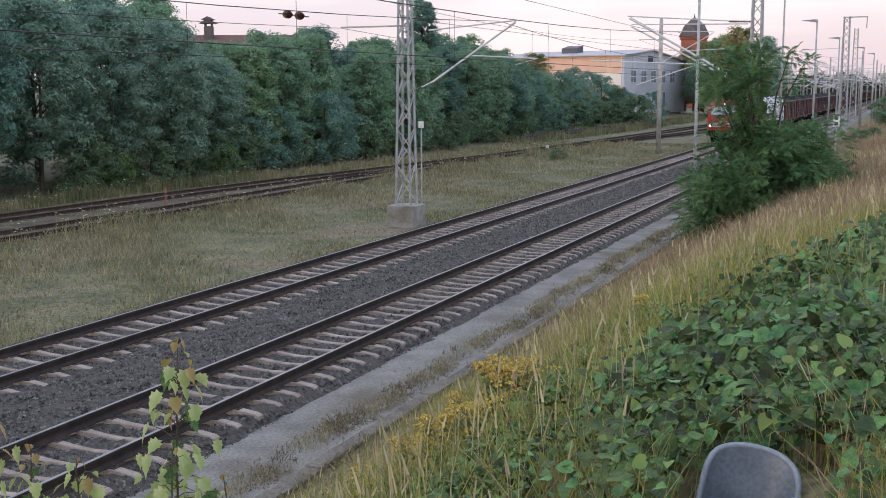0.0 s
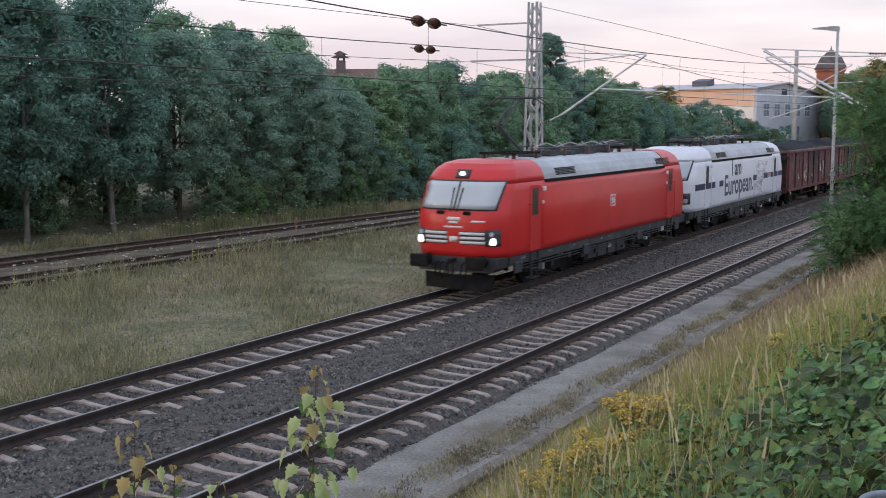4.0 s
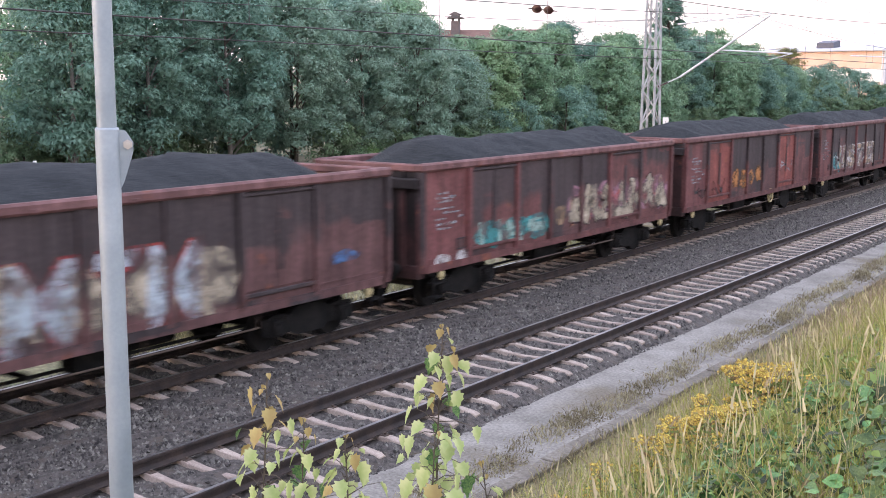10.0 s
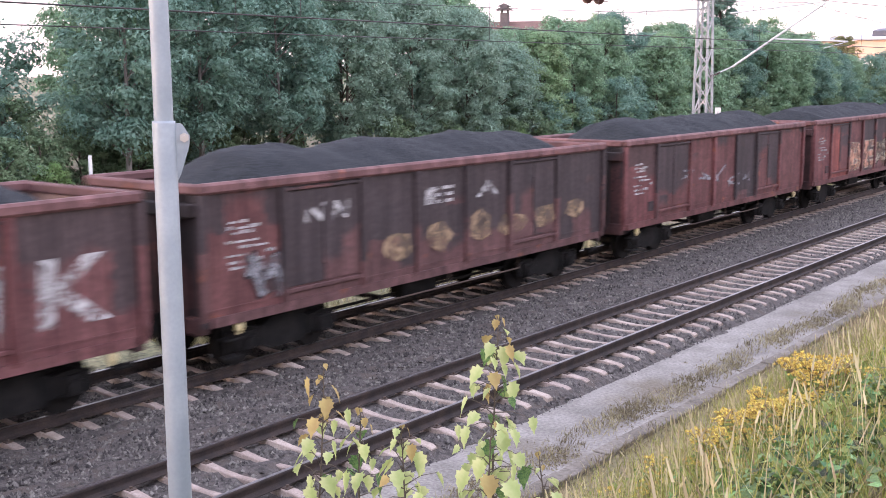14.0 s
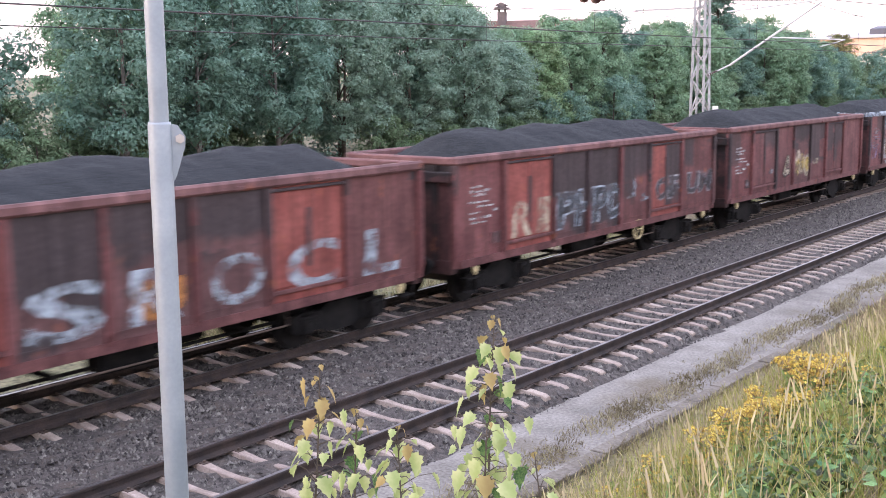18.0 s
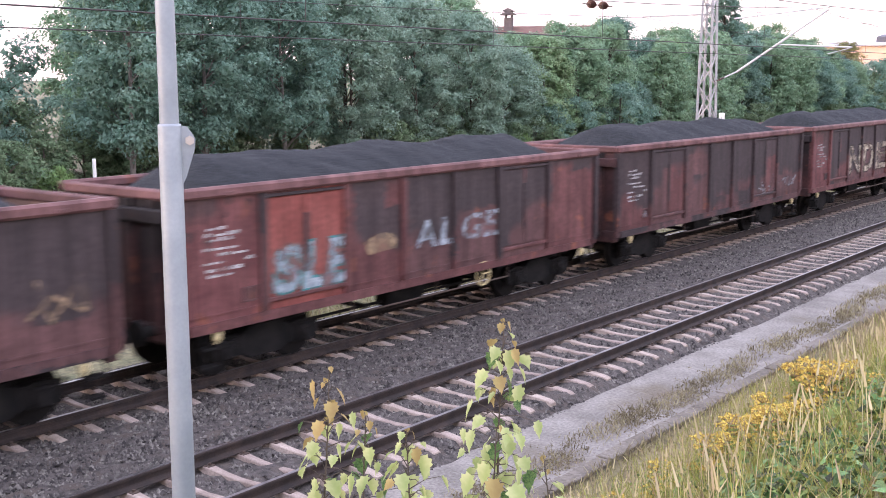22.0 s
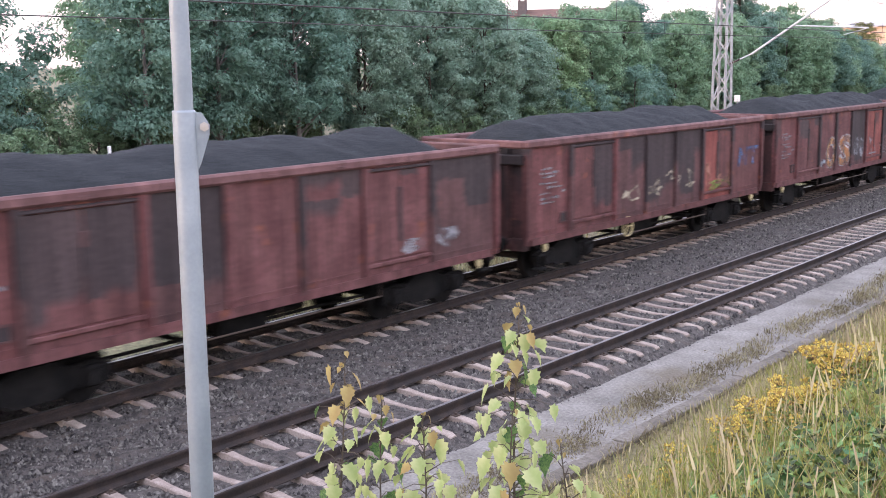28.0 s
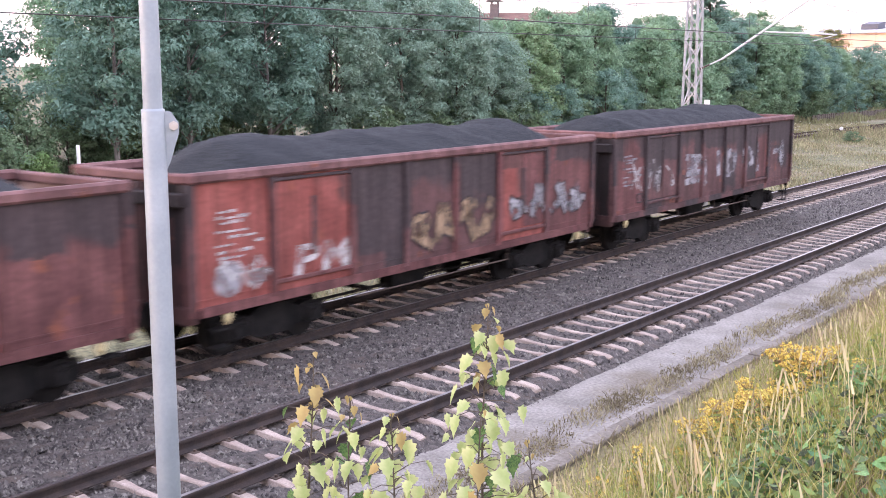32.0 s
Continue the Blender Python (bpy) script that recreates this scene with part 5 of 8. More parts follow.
spray(W[35], "letters", 8.6, 12.0, 1.5, 2.1, "grey", n=4, seed=36)
spray(W[36], "scrawl", 0.6, 3.3, 1.5, 2.4, "white", n=4)
spray(W[36], "bars", 3.8, 11.8, 1.5, 2.4, "grey", n=6)


# ---- locomotives ----
LOCO = 17.25
LZ = [1.08, 1.25, 1.60, 2.00, 2.28, 2.40, 2.90, 3.12, 3.30, 3.50, 3.66, 3.74]
LF = [0.10, 0.06, 0.02, 0.00, 0.03, 0.07, 0.34, 0.46, 0.56, 0.72, 0.95, 1.30]
LW = [1.44, 1.44, 1.44, 1.44, 1.44, 1.44, 1.43, 1.42, 1.38, 1.28, 1.10, 0.88]


def nose(x, z):
    """How far back the front face lies at a height, rounded towards the corners."""
    f, w = np.interp(z, LZ, LF), np.interp(z, LZ, LW)
    return float(f + 0.62 * (min(1.0, abs(x) / w)) ** 4.5)


def shell(name, z_list, y_from, y_to, mat, parent, label, end=True):
    """Hull between heights, from the nose (or a straight cut) to a cut; both ends rounded when y_to is None."""
    us = np.sin(np.linspace(-math.pi / 2, math.pi / 2, 23))
    V, F, n = [], [], 0
    for z in z_list:
        w = float(np.interp(z, LZ, LW))
        ring = [(u * w, nose(u * w, z), z) for u in us]
        if y_to is None:
            ring += [(-p[0], LOCO - p[1], p[2]) for p in ring]
        else:
            ring = [(x, y if y_from is None else y_from, zz) for x, y, zz in ring]
            ring = [(-w, y_to, z)] + ring + [(w, y_to, z)]
        n = len(ring)
        V += ring
    closed = y_to is None
    for i in range(len(z_list) - 1):
        for k in range(n if closed else n - 1):
            a, b = i * n + k, i * n + (k + 1) % n
            F.append((a, b, b + n, a + n))
    bm = bmesh.new()
    vs = [bm.verts.new(p) for p in V]
    for q in F:
        bm.faces.new([vs[i] for i in q])
    bm.faces.new(vs[-n:])
    bm.faces.new(vs[:n][::-1])
    bmesh.ops.remove_doubles(bm, verts=bm.verts, dist=0.0005)
    ob = part(name, bm, mat, parent, label)
    for p in ob.data.polygons:
        p.use_smooth = abs(p.normal.z) < 0.75
    return ob


def face_patch(name, x0, x1, z0, z1, mat, parent, label, proud=0.012, rear=False, nx=10, nz=5, slope=0.0, thick=0.03):
    """A piece that follows the curved front between two widths and heights."""
    V, F = [], []
    for lay in (proud, proud - thick):
        for j in range(nz + 1):
            z = z0 + (z1 - z0) * j / nz
            for i in range(nx + 1):
                x = x0 + (x1 - x0) * i / nx + slope * (j / nz) * (1 if x0 < 0 else -1)
                zz = z
                V.append((x, nose(x, zz) - lay, zz))
    m = (nx + 1) * (nz + 1)
    for j in range(nz):
        for i in range(nx):
            a = j * (nx + 1) + i
            F.append((a, a + 1, a + nx + 2, a + nx + 1))
    edge = [i for i in range(nx + 1)] + [(j + 1) * (nx + 1) - 1 for j in range(1, nz + 1)] + [nz * (nx + 1) + i for i in range(nx - 1, -1, -1)] + [j * (nx + 1) for j in range(nz - 1, 0, -1)]
    for a, b in zip(edge, edge[1:] + edge[:1]):
        F.append((a, a + m, b + m, b))
    me = mesh_np(name, V, F, mat, True)
    at = pose(0, LOCO, 0, 0, 0, 180) if rear else None
    return hang(name, me, parent, label, at)


def words(name, text, size, mat, parent, m, label):
    c = bpy.data.curves.new(name, 'FONT')
    c.body, c.size, c.extrude, c.offset = text, size, 0.002, 0.022
    tmp = bpy.data.objects.new(name, c)
    scene.collection.objects.link(tmp)
    me = bpy.data.meshes.new_from_object(tmp.evaluated_get(bpy.context.evaluated_depsgraph_get()))
    bpy.data.objects.remove(tmp)
    me.materials.clear()
    me.materials.append(mat)
    return hang(name, me, parent, label, m)


SIDE_TEXT = Matrix(((0, 0, 1, 0), (1, 0, 0, 0), (0, 1, 0, 0), (0, 0, 0, 1)))


def loco_wheels(parent, y):
    fr = bmesh.new()
    for s in (-1, 1):
        prism(fr, [(-2.0, 0.50), (-2.0, 0.80), (2.0, 0.80), (2.0, 0.50), (1.6, 0.42), (0.7, 0.42), (0.4, 0.30), (-0.4, 0.30), (-0.7, 0.42), (-1.6, 0.42)], 0, s * 1.08 - 0.07, s * 1.08 + 0.07)
    box(fr, -1.05, 1.05, -0.5, 0.5, 0.45, 0.85, 0.03)
    b = part("bogie", fr, M["black"], parent, "black locomotive bogie", at=pose(0, y, 0))
    for o in (-1.45, 1.45):
        w = hang("wheelset", LOCO_WHEELSET, b, "dark steel wheelset", pose(0, o, 0.60))
        WHEELS.setdefault(("loco", o), []).append(w)
        for s in (-1, 1):
            hang("axle_box", AXLE_BOX, b, "", pose(s * 1.10, o, 0.60, 0, 0, 0 if s > 0 else 180))
            sp = bmesh.new()
            for q in (-0.5, 0.5):
                rod(sp, (0, q, 0.0), (0, q, 0.38), 0.10, n=10)
            part("spring", sp, M["black"], b, "coil springs", at=pose(s * 1.12, o, 0.48))
    return b


LOCO_WHEELSET = wheelset_mesh(0.60, 0.75)


def pantograph(parent, y, raised):
    """Folded or raised current collector on its insulators."""
    base = bmesh.new()
    for sx in (-0.55, 0.55):
        box(base, sx - 0.04, sx + 0.04, y - 0.6, y + 1.3, 3.87, 3.93)
    for yy in (y - 0.5, y + 1.2):
        box(base, -0.6, 0.6, yy - 0.04, yy + 0.04, 3.87, 3.93)
    part("pantograph_base", base, M["black"], parent, "dark pantograph frame")
    for sx in (-0.5, 0.5):
        for yy in (y - 0.45, y + 1.15):
            part("insulator", insulator_stack(bmesh.new(), (sx, yy, 3.66), (sx, yy, 3.88)), M["insul"], parent, "brown roof insulator")
    arm = bmesh.new()
    if raised:
        rod(arm, (0, y + 1.1, 3.93), (0, y - 0.55, 4.75), 0.05)
        rod(arm, (0.12, y - 0.5, 4.74), (0.12, y + 0.9, 5.52), 0.03)
        rod(arm, (-0.12, y - 0.5, 4.74), (-0.12, y + 0.9, 5.52), 0.03)
        z = 5.56
        yy = y + 0.9
    else:
        rod(arm, (0, y + 1.1, 3.95), (0, y - 1.2, 4.03), 0.05)
        rod(arm, (0.2, y - 1.2, 4.03), (0.3, y + 0.8, 4.09), 0.03)
        rod(arm, (-0.2, y - 1.2, 4.03), (-0.3, y + 0.8, 4.09), 0.03)
        z, yy = 4.14, y + 0.8
    for o in (-0.18, 0.18):
        rod(arm, (-0.62, yy + o, z), (0.62, yy + o, z), 0.025)
        for s in (-1, 1):
            rod(arm, (s * 0.62, yy + o, z), (s * 0.95, yy + o, z - 0.22), 0.02)
    part("pantograph_arm", arm, M["frame"], parent, "raised pantograph arm" if raised else "folded pantograph arm")


def insulator_stack(bm, a, b):
    a, b = Vector(a), Vector(b)
    for i in range(4):
        p = a.lerp(b, (i + 0.5) / 4)
        rod(bm, p - Vector((0, 0, 0.03)), p + Vector((0, 0, 0.03)), 0.085, 0.05, 10)
    rod(bm, a, b, 0.035, n=6)
    return bm


def locomotive(paint, roof, label, white):
    t = empty("locomotive", pose(XA, first_wagon(0), 0), label, "locomotive", "locomotives")
    shell("body", [1.08, 1.25, 1.60, 2.00, 2.28, 2.40, 2.90, 3.12], None, None, M[paint], t, "painted body shell")
    zt = [3.12, 3.30, 3.50, 3.66, 3.74]
    shell("cab_roof", zt, None, 3.05, M[paint], t, "rounded cab roof")
    o = shell("cab_roof", zt, None, 3.05, M[paint], t, "rounded cab roof")
    o.matrix_basis = pose(0, LOCO, 0, 0, 0, 180)
    bm = bmesh.new()
    pts = [(float(np.interp(z, LZ, LW)) - 0.02, z) for z in (3.12, 3.30, 3.50, 3.66, 3.72)]
    prism(bm, [(-x, z) for x, z in pts] + [(x, z) for x, z in pts[::-1]], 1, 3.05, LOCO - 3.05)
    part("roof_panel", bm, M[roof], t, "grey machine room roof")
    for y in (4.0, 13.4):
        gm = bmesh.new()
        z0, z1 = 3.24, 3.46
        x0, x1 = float(np.interp(z0, LZ, LW)), float(np.interp(z1, LZ, LW))
        for k in range(5):
            f = k / 5
            xa, za = x0 + (x1 - x0) * f, z0 + (z1 - z0) * f
            box(gm, xa - 0.06, xa + 0.012, y, y + 1.5, za, za + 0.03)
        part("roof_grille", gm, M["frame"], t, "dark slatted roof grille")
    part("gutter", box(bmesh.new(), 1.38, 1.445, 3.05, LOCO - 3.05, 3.06, 3.15), M["black"], t)
    # roof gear
    for y, up in ((3.3, not white), (12.2, False)):
        pantograph(t, y, up)
    g = bmesh.new()
    for i in range(9):
        y = 5.2 + i * 0.82
        box(g, -0.5 + 0.2 * (i % 3), 0.1 + 0.2 * (i % 2), y, y + 0.5, 3.72, 3.86 + 0.06 * (i % 3), 0.02)
    part("roof_equipment", g, M["frame"], t, "dark high voltage roof equipment")
    for x, z, r in ((0.35, 4.00, 0.03), (-0.35, 4.04, 0.025)):
        part("busbar", rod(bmesh.new(), (x, 4.9, z), (x, 12.2, z), r), M["frame"], t, "dark roof busbar")
    for i in range(8):
        x = 0.35 - 0.7 * (i % 2)
        part("insulator", insulator_stack(bmesh.new(), (x, 5.0 + i * 1.0, 3.68), (x, 5.0 + i * 1.0, 4.0)), M["insul"], t, "brown roof insulator")
        # bent conductors between the insulators
        part("conductor", rod(rod(bmesh.new(), (x, 5.0 + i * 1.0, 4.0), (0, 5.35 + i * 1.0, 4.14), 0.018, n=6), (0, 5.35 + i * 1.0, 4.14), (-x, 5.7 + i * 1.0, 3.98), 0.018, n=6), M["steel"], t)
    # underframe
    part("underframe", box(bmesh.new(), -1.40, 1.40, 0.75, LOCO - 0.75, 0.80, 1.09, 0.02), M["frame"], t, "dark grey underframe")
    part("equipment_box", box(bmesh.new(), -1.25, 1.25, 6.6, 10.6, 0.28, 0.82, 0.05), M["black"], t, "black equipment case between the bogies")
    for y in (6.9, 7.8, 8.7, 9.6):
        part("box_lid", box(bmesh.new(), 1.25, 1.28, y, y + 0.75, 0.34, 0.76, 0.01), M["frame"], t)
    lb = bmesh.new()
    for y in (1.5, 3.4, 5.2, 7.6, 8.4, 10.0, 12.6, 14.6):
        box(lb, 1.401, 1.406, y, y + 0.3, 0.93, 0.99)
    part("lettering", lb, M["g_grey"], t, "small pale lettering bars")
    for y in (0.95, 6.1, 11.2, 15.6):
        part("side_fitting", box(bmesh.new(), 1.40, 1.47, y, y + 0.5, 0.58, 0.90, 0.02), M["frame"], t, "dark side fitting")
    ug = random.Random(12)
    for i in range(26):
        y = 0.9 + i * 0.60 + ug.uniform(-0.1, 0.1)
        z, hgt, dep = ug.uniform(0.42, 0.78), ug.uniform(0.06, 0.22), ug.uniform(1.22, 1.40)
        part("side_fitting", box(bmesh.new(), dep - 0.12, dep, y, y + ug.uniform(0.10, 0.38), z, z + hgt, 0.01), M[ug.choice(("frame", "frame", "black", "silver"))], t)
    for z, r in ((0.74, 0.022), (0.66, 0.016)):
        part("air_pipe", rod(bmesh.new(), (1.36, 1.2, z), (1.36, LOCO - 1.2, z), r, n=6), M["frame"], t, "long grey air pipe")
    for rear in (False, True):
        at = pose(0, LOCO, 0, 0, 0, 180) if rear else pose(0, 0, 0)
        buf = bmesh.new()
        prism(buf, [(-1.38, 1.08), (1.38, 1.08), (1.34, 0.80), (1.10, 0.66), (-1.10, 0.66), (-1.34, 0.80)], 1, 0.10, 0.80)
        part("buffer_beam", buf, M["frame"], t, "dark buffer beam", at=at)
        for s in (-1, 1):
            bf = bmesh.new()
            rod(bf, (s * 0.88, 0.10, 0.98), (s * 0.88, -0.16, 0.98), 0.17, 0.15, n=16)
            rod(bf, (s * 0.88, -0.14, 0.98), (s * 0.88, -0.36, 0.98), 0.115, n=14)
            box(bf, s * 0.88 - 0.30, s * 0.88 + 0.30, -0.42, -0.34, 0.80, 1.16, 0.035)
            part("buffer", bf, M["black"], t, "black buffer", at=at)
        part("draw_hook", rod(rod(bmesh.new(), (0, 0.1, 1.0), (0, -0.28, 0.95), 0.06), (0, -0.28, 0.95), (0, -0.24, 1.06), 0.04), M["black"], t, "black draw hook", at=at)
        part("coupling", rod(rod(bmesh.new(), (-0.09, -0.2, 0.95), (-0.07, -0.14, 0.52), 0.025), (0.09, -0.2, 0.95), (0.07, -0.14, 0.52), 0.025), M["black"], t, "hanging screw coupling", at=at)
        for hx, hz in ((-0.52, 0.50), (-0.36, 0.46), (0.34, 0.48), (0.50, 0.44)):
            part("brake_hose", tube_bm([(hx, 0.10, 0.92), (hx * 0.98, -0.10, 0.88), (hx * 0.95, -0.14, 0.66), (hx * 0.86, -0.06, hz)], 0.026), M["black"], t, at=at)
        pl = bmesh.new()
        for sg in (-1, 1):
            a_ = [pl.verts.new(p) for p in ((0, 0.02, 0.58), (sg * 1.12, 0.40, 0.58), (sg * 1.06, 0.30, 0.15), (0, -0.08, 0.18))]
            b_ = [pl.verts.new((v.co.x, v.co.y + 0.05, v.co.z)) for v in a_]
            pl.faces.new(a_)
            pl.faces.new(b_[::-1])
            for q in range(4):
                pl.faces.new((a_[q], b_[q], b_[(q + 1) % 4], a_[(q + 1) % 4]))
        part("snow_plough", pl, M["black"], t, "black rail guard", at=at)
        # face
        face_patch("windscreen_frame", -1.20, 1.20, 2.39, 3.21, M["frame"], t, "thin dark windscreen seal", 0.022, rear, slope=0.08)
        face_patch("windscreen", -1.15, 1.15, 2.43, 3.17, M["glass"], t, "wide pale reflecting cab windscreen", 0.038, rear, slope=0.08)
        for s in (-1, 1):
            wp_ = bmesh.new()
            bar(wp_, (s * 0.10, nose(0.1, 2.38) - 0.05, 2.36), (s * 0.14, nose(0.1, 3.0) - 0.06, 3.0), 0.03, 0.02)
            box(wp_, s * 0.42 - 0.11, s * 0.42 + 0.11, nose(0.4, 2.3) - 0.07, nose(0.4, 2.3) + 0.02, 2.27, 2.37, 0.02)
            part("wiper", wp_, M["black"], t, "black wiper", at=at)
        face_patch("windscreen_post", -0.03, 0.03, 2.43, 3.17, M["frame"], t, "dark post between the panes", 0.046, rear, 2, 5, thick=0.02)
        face_patch("roof_lamp_frame", -0.22, 0.22, 3.26, 3.50, M["frame"], t, "dark roof lamp surround", 0.03, rear, 4, 3)
        lp = bmesh.new()
        yy = nose(0, 3.38) - 0.05
        rod(lp, (0, yy, 3.38), (0, yy - 0.03, 3.37), 0.085, n=16)
        part("roof_lamp", lp, M["lampglow"] if not (rear or white) else M["glass"], t, "round roof headlamp", at=at)
        for s in (-1, 1):
            a, b = sorted((s * 0.95, s * 1.30))
            face_patch("lamp_case", a, b, 1.40, 1.86, M["frame"], t, "dark headlamp case", 0.012, rear, 4, 3)
            for zz, rr in ((1.53, 0.095), (1.74, 0.065)):
                lm = bmesh.new()
                yy = nose(1.12, zz) - 0.02
                lit = not (rear or white) and zz < 1.6
                if zz < 1.6:
                    box(lm, s * 1.12 - 0.125, s * 1.12 + 0.125, yy - 0.035, yy + 0.02, zz - 0.095, zz + 0.105, 0.03)
                else:
                    rod(lm, (s * 1.12, yy, zz), (s * 1.12, yy - 0.035, zz), rr, n=16)
                part("headlamp", lm, M["lampglow"] if lit else (M["g_crimson"] if white and zz > 1.6 else M["glass"]), t, "lit headlamp" if lit else "unlit lamp", at=at)
            a, b = sorted((s * 0.20, s * 0.94))
            face_patch("grille", a, b, 1.44, 1.82, M["frame"], t, "dark grille opening", 0.006, rear, 6, 3)
            for k in range(3):
                z = 1.46 + k * 0.125
                face_patch("grille_slat", a, b, z, z + 0.075, M["grille"], t, "pale grille slat", 0.03, rear, 6, 1)
        if not white:
            face_patch("emblem", -0.13, 0.13, 1.50, 1.66, M["grille"], t, "white emblem plate", 0.012, rear, 3, 2)
            face_patch("emblem", -0.20, 0.20, 2.10, 2.20, M["grille"], t, "white emblem shape", 0.012, rear, 4, 2)
            face_patch("emblem", -0.14, 0.14, 2.02, 2.08, M["grille"], t, "white emblem shape", 0.012, rear, 4, 1)
            face_patch("lettering", -0.30, 0.30, 1.90, 1.95, M["grille"], t, "thin white lettering bar", 0.010, rear, 4, 1)
            face_patch("number_bar", 0.55, 0.95, 2.06, 2.12, M["grille"], t, "small white number bar", 0.010, rear, 3, 1)
        # doors, mirrors, rails
        for s in (-1, 1):
            db = bmesh.new()
            box(db, 1.436, 1.448, 2.0, 2.72, 1.12, 3.02, 0.004)
            d = part("cab_door", db, M[paint], t, "cab door", at=at @ pose(0, 0, 0) if s > 0 else at @ Matrix.Diagonal((-1, 1, 1, 1)))
            part("window_frame", box(bmesh.new(), 1.447, 1.454, 2.14, 2.54, 2.14, 2.92, 0.004), M["frame"], d, "dark window frame")
            part("door_window", box(bmesh.new(), 1.452, 1.459, 2.19, 2.49, 2.20, 2.86, 0.003), M["dglass"], d, "dark door window")
            for y in (1.90, 2.84):
                hr = bmesh.new()
                rod(hr, (1.49, y, 1.25), (1.49, y, 2.5), 0.014)
                for z in (1.3, 2.48):
                    rod(hr, (1.44, y, z), (1.49, y, z), 0.014)
                part("handrail", hr, M[paint], d)
            part("handrail_end", box(bmesh.new(), 1.44, 1.50, 2.82, 2.88, 2.44, 2.54, 0.01), M["trimwhite"], d, "white handrail end")
            sb = bmesh.new()
            for z in (0.30, 0.56, 0.82):
                box(sb, 1.22, 1.46, 2.10, 2.58, z, z + 0.03)
            for y in (2.10, 2.58):
                box(sb, 1.42, 1.46, y - 0.02, y + 0.02, 0.28, 1.1)
            part("cab_steps", sb, M["frame"], d, "cab entrance steps")
            part("mirror", box(bmesh.new(), 1.45, 1.53, 2.82, 2.94, 2.82, 2.95, 0.01), M["trimwhite"], d, "small camera mirror")
    for y in (4.6, LOCO - 4.6):
        loco_wheels(t, y)
    if not white:
        e = part("emblem", box(bmesh.new(), 1.441, 1.446, 8.45, 8.95, 1.98, 2.38), M["grille"], t, "white framed emblem on the side")
        part("emblem_field", box(bmesh.new(), 1.4465, 1.4495, 8.50, 8.90, 2.03, 2.33), M["red"], e)
        for y in (8.55, 8.73):
            part("emblem_bar", box(bmesh.new(), 1.450, 1.452, y, y + 0.13, 2.07, 2.29), M["grille"], e)
    else:
        for a, b in ((0.62, 3.6), (4.3, 4.9), (10.4, 11.0), (12.5, 13.35), (14.05, 16.62)):
            part("stripe", box(bmesh.new(), 1.440, 1.452, a, b, 1.94, 2.20), M["navy"], t, "navy blue stripe")
        part("emblem", box(bmesh.new(), 1.440, 1.446, 13.42, 13.98, 1.97, 2.2), M["g_salmon"], t, "small red and white emblem")
        words("lettering", "I am", 1.02, M["slate"], t, Matrix.Translation((1.443, 6.3, 2.36)) @ SIDE_TEXT, "dark slogan lettering")
        words("lettering", "European.", 1.30, M["slate"], t, Matrix.Translation((1.443, 5.1, 1.50)) @ SIDE_TEXT, "dark slogan lettering")
        # rows of fine pale dashes, denser in places
        rg = random.Random(4)
        for colour, lab, off in (("g_grey", "pale grey halftone dashes", 0.0), ("g_yellow", "sparse yellow halftone dashes", 0.03)):
            dots = bmesh.new()
            for r_ in range(27):
                z, y = 1.22 + r_ * 0.062 + off, 10.5
                while y < 13.3:
                    dense = noise.noise((y * 1.3, z * 1.6, 3.0 if off == 0 else 9.0)) + 0.25 - abs(y - 11.9) * 0.22
                    w_ = rg.uniform(0.03, 0.09)
                    if dense > (0.05 if off == 0 else 0.25):
                        stroke(dots, (y, z), (y + w_, z), 0.024, 1.4434)
                    y += w_ + 0.05
            part("halftone", dots, M[colour], t, lab)["kind"] = "stuff"
    return t


red_loco = locomotive("red", "silver", "red electric locomotive with lit headlamps", False)
white_loco = locomotive("white", "silver", "white electric locomotive with navy stripe and slogan", True)
MOVERS += [(red_loco, -36.35), (white_loco, -18.65)]


def motions():
    for thing, behind in MOVERS:
        walk(thing, [(t, pose(XA, first_wagon(t) + behind, 0)) for t in range(33)])
    start = first_wagon(0)
    for (kind, o), sets in WHEELS.items():
        r = 0.60 if kind == "loco" else DROP
        lead = sets[0]
        walk(lead, [(f / 30, pose(0, o, r) @ Matrix.Rotation((start - first_wagon(f / 30)) / r, 4, 'X')) for f in range(961)])
        for other in sets[1:]:
            other.rotation_mode = "QUATERNION"
            other.animation_data_create()
            other.animation_data.action = lead.animation_data.action
            other.animation_data.action_slot = lead.animation_data.action_slot


# ---- trees and plants ----
def leaf_cloud(rg, centres, radii, per, size, flat=1.0, aspect=0.6, squash=0.85, up=0.0):
    """Arrays of many single leaves on and inside clumps."""
    c = np.repeat(np.asarray(centres, float), per, 0)
    r = np.repeat(np.asarray(radii, float), per)
    n = len(c)
    d = rg.normal(size=(n, 3))
    d /= np.linalg.norm(d, axis=1, keepdims=True)
    d[:, 2] = np.where(rg.random(n) < up, np.abs(d[:, 2]), d[:, 2])
    p = c + d * (r * rg.uniform(0.6, 1.1, n))[:, None] * (1, 1, squash)
    nor = d * 1.5 * flat + rg.normal(0, 0.42, (n, 3)) + (0, 0, 0.55)
    nor /= np.linalg.norm(nor, axis=1, keepdims=True)
    t = np.cross(nor, rg.normal(size=(n, 3)))
    t /= np.linalg.norm(t, axis=1, keepdims=True)
    b = np.cross(nor, t)
    s = size * rg.uniform(0.65, 1.35, n)[:, None]
    V = np.stack([p - t * s * 0.5, p + b * s * aspect * 0.5 - nor * s * 0.1, p + t * s * 0.5, p - b * s * aspect * 0.5 - nor * s * 0.1], 1).reshape(-1, 3)
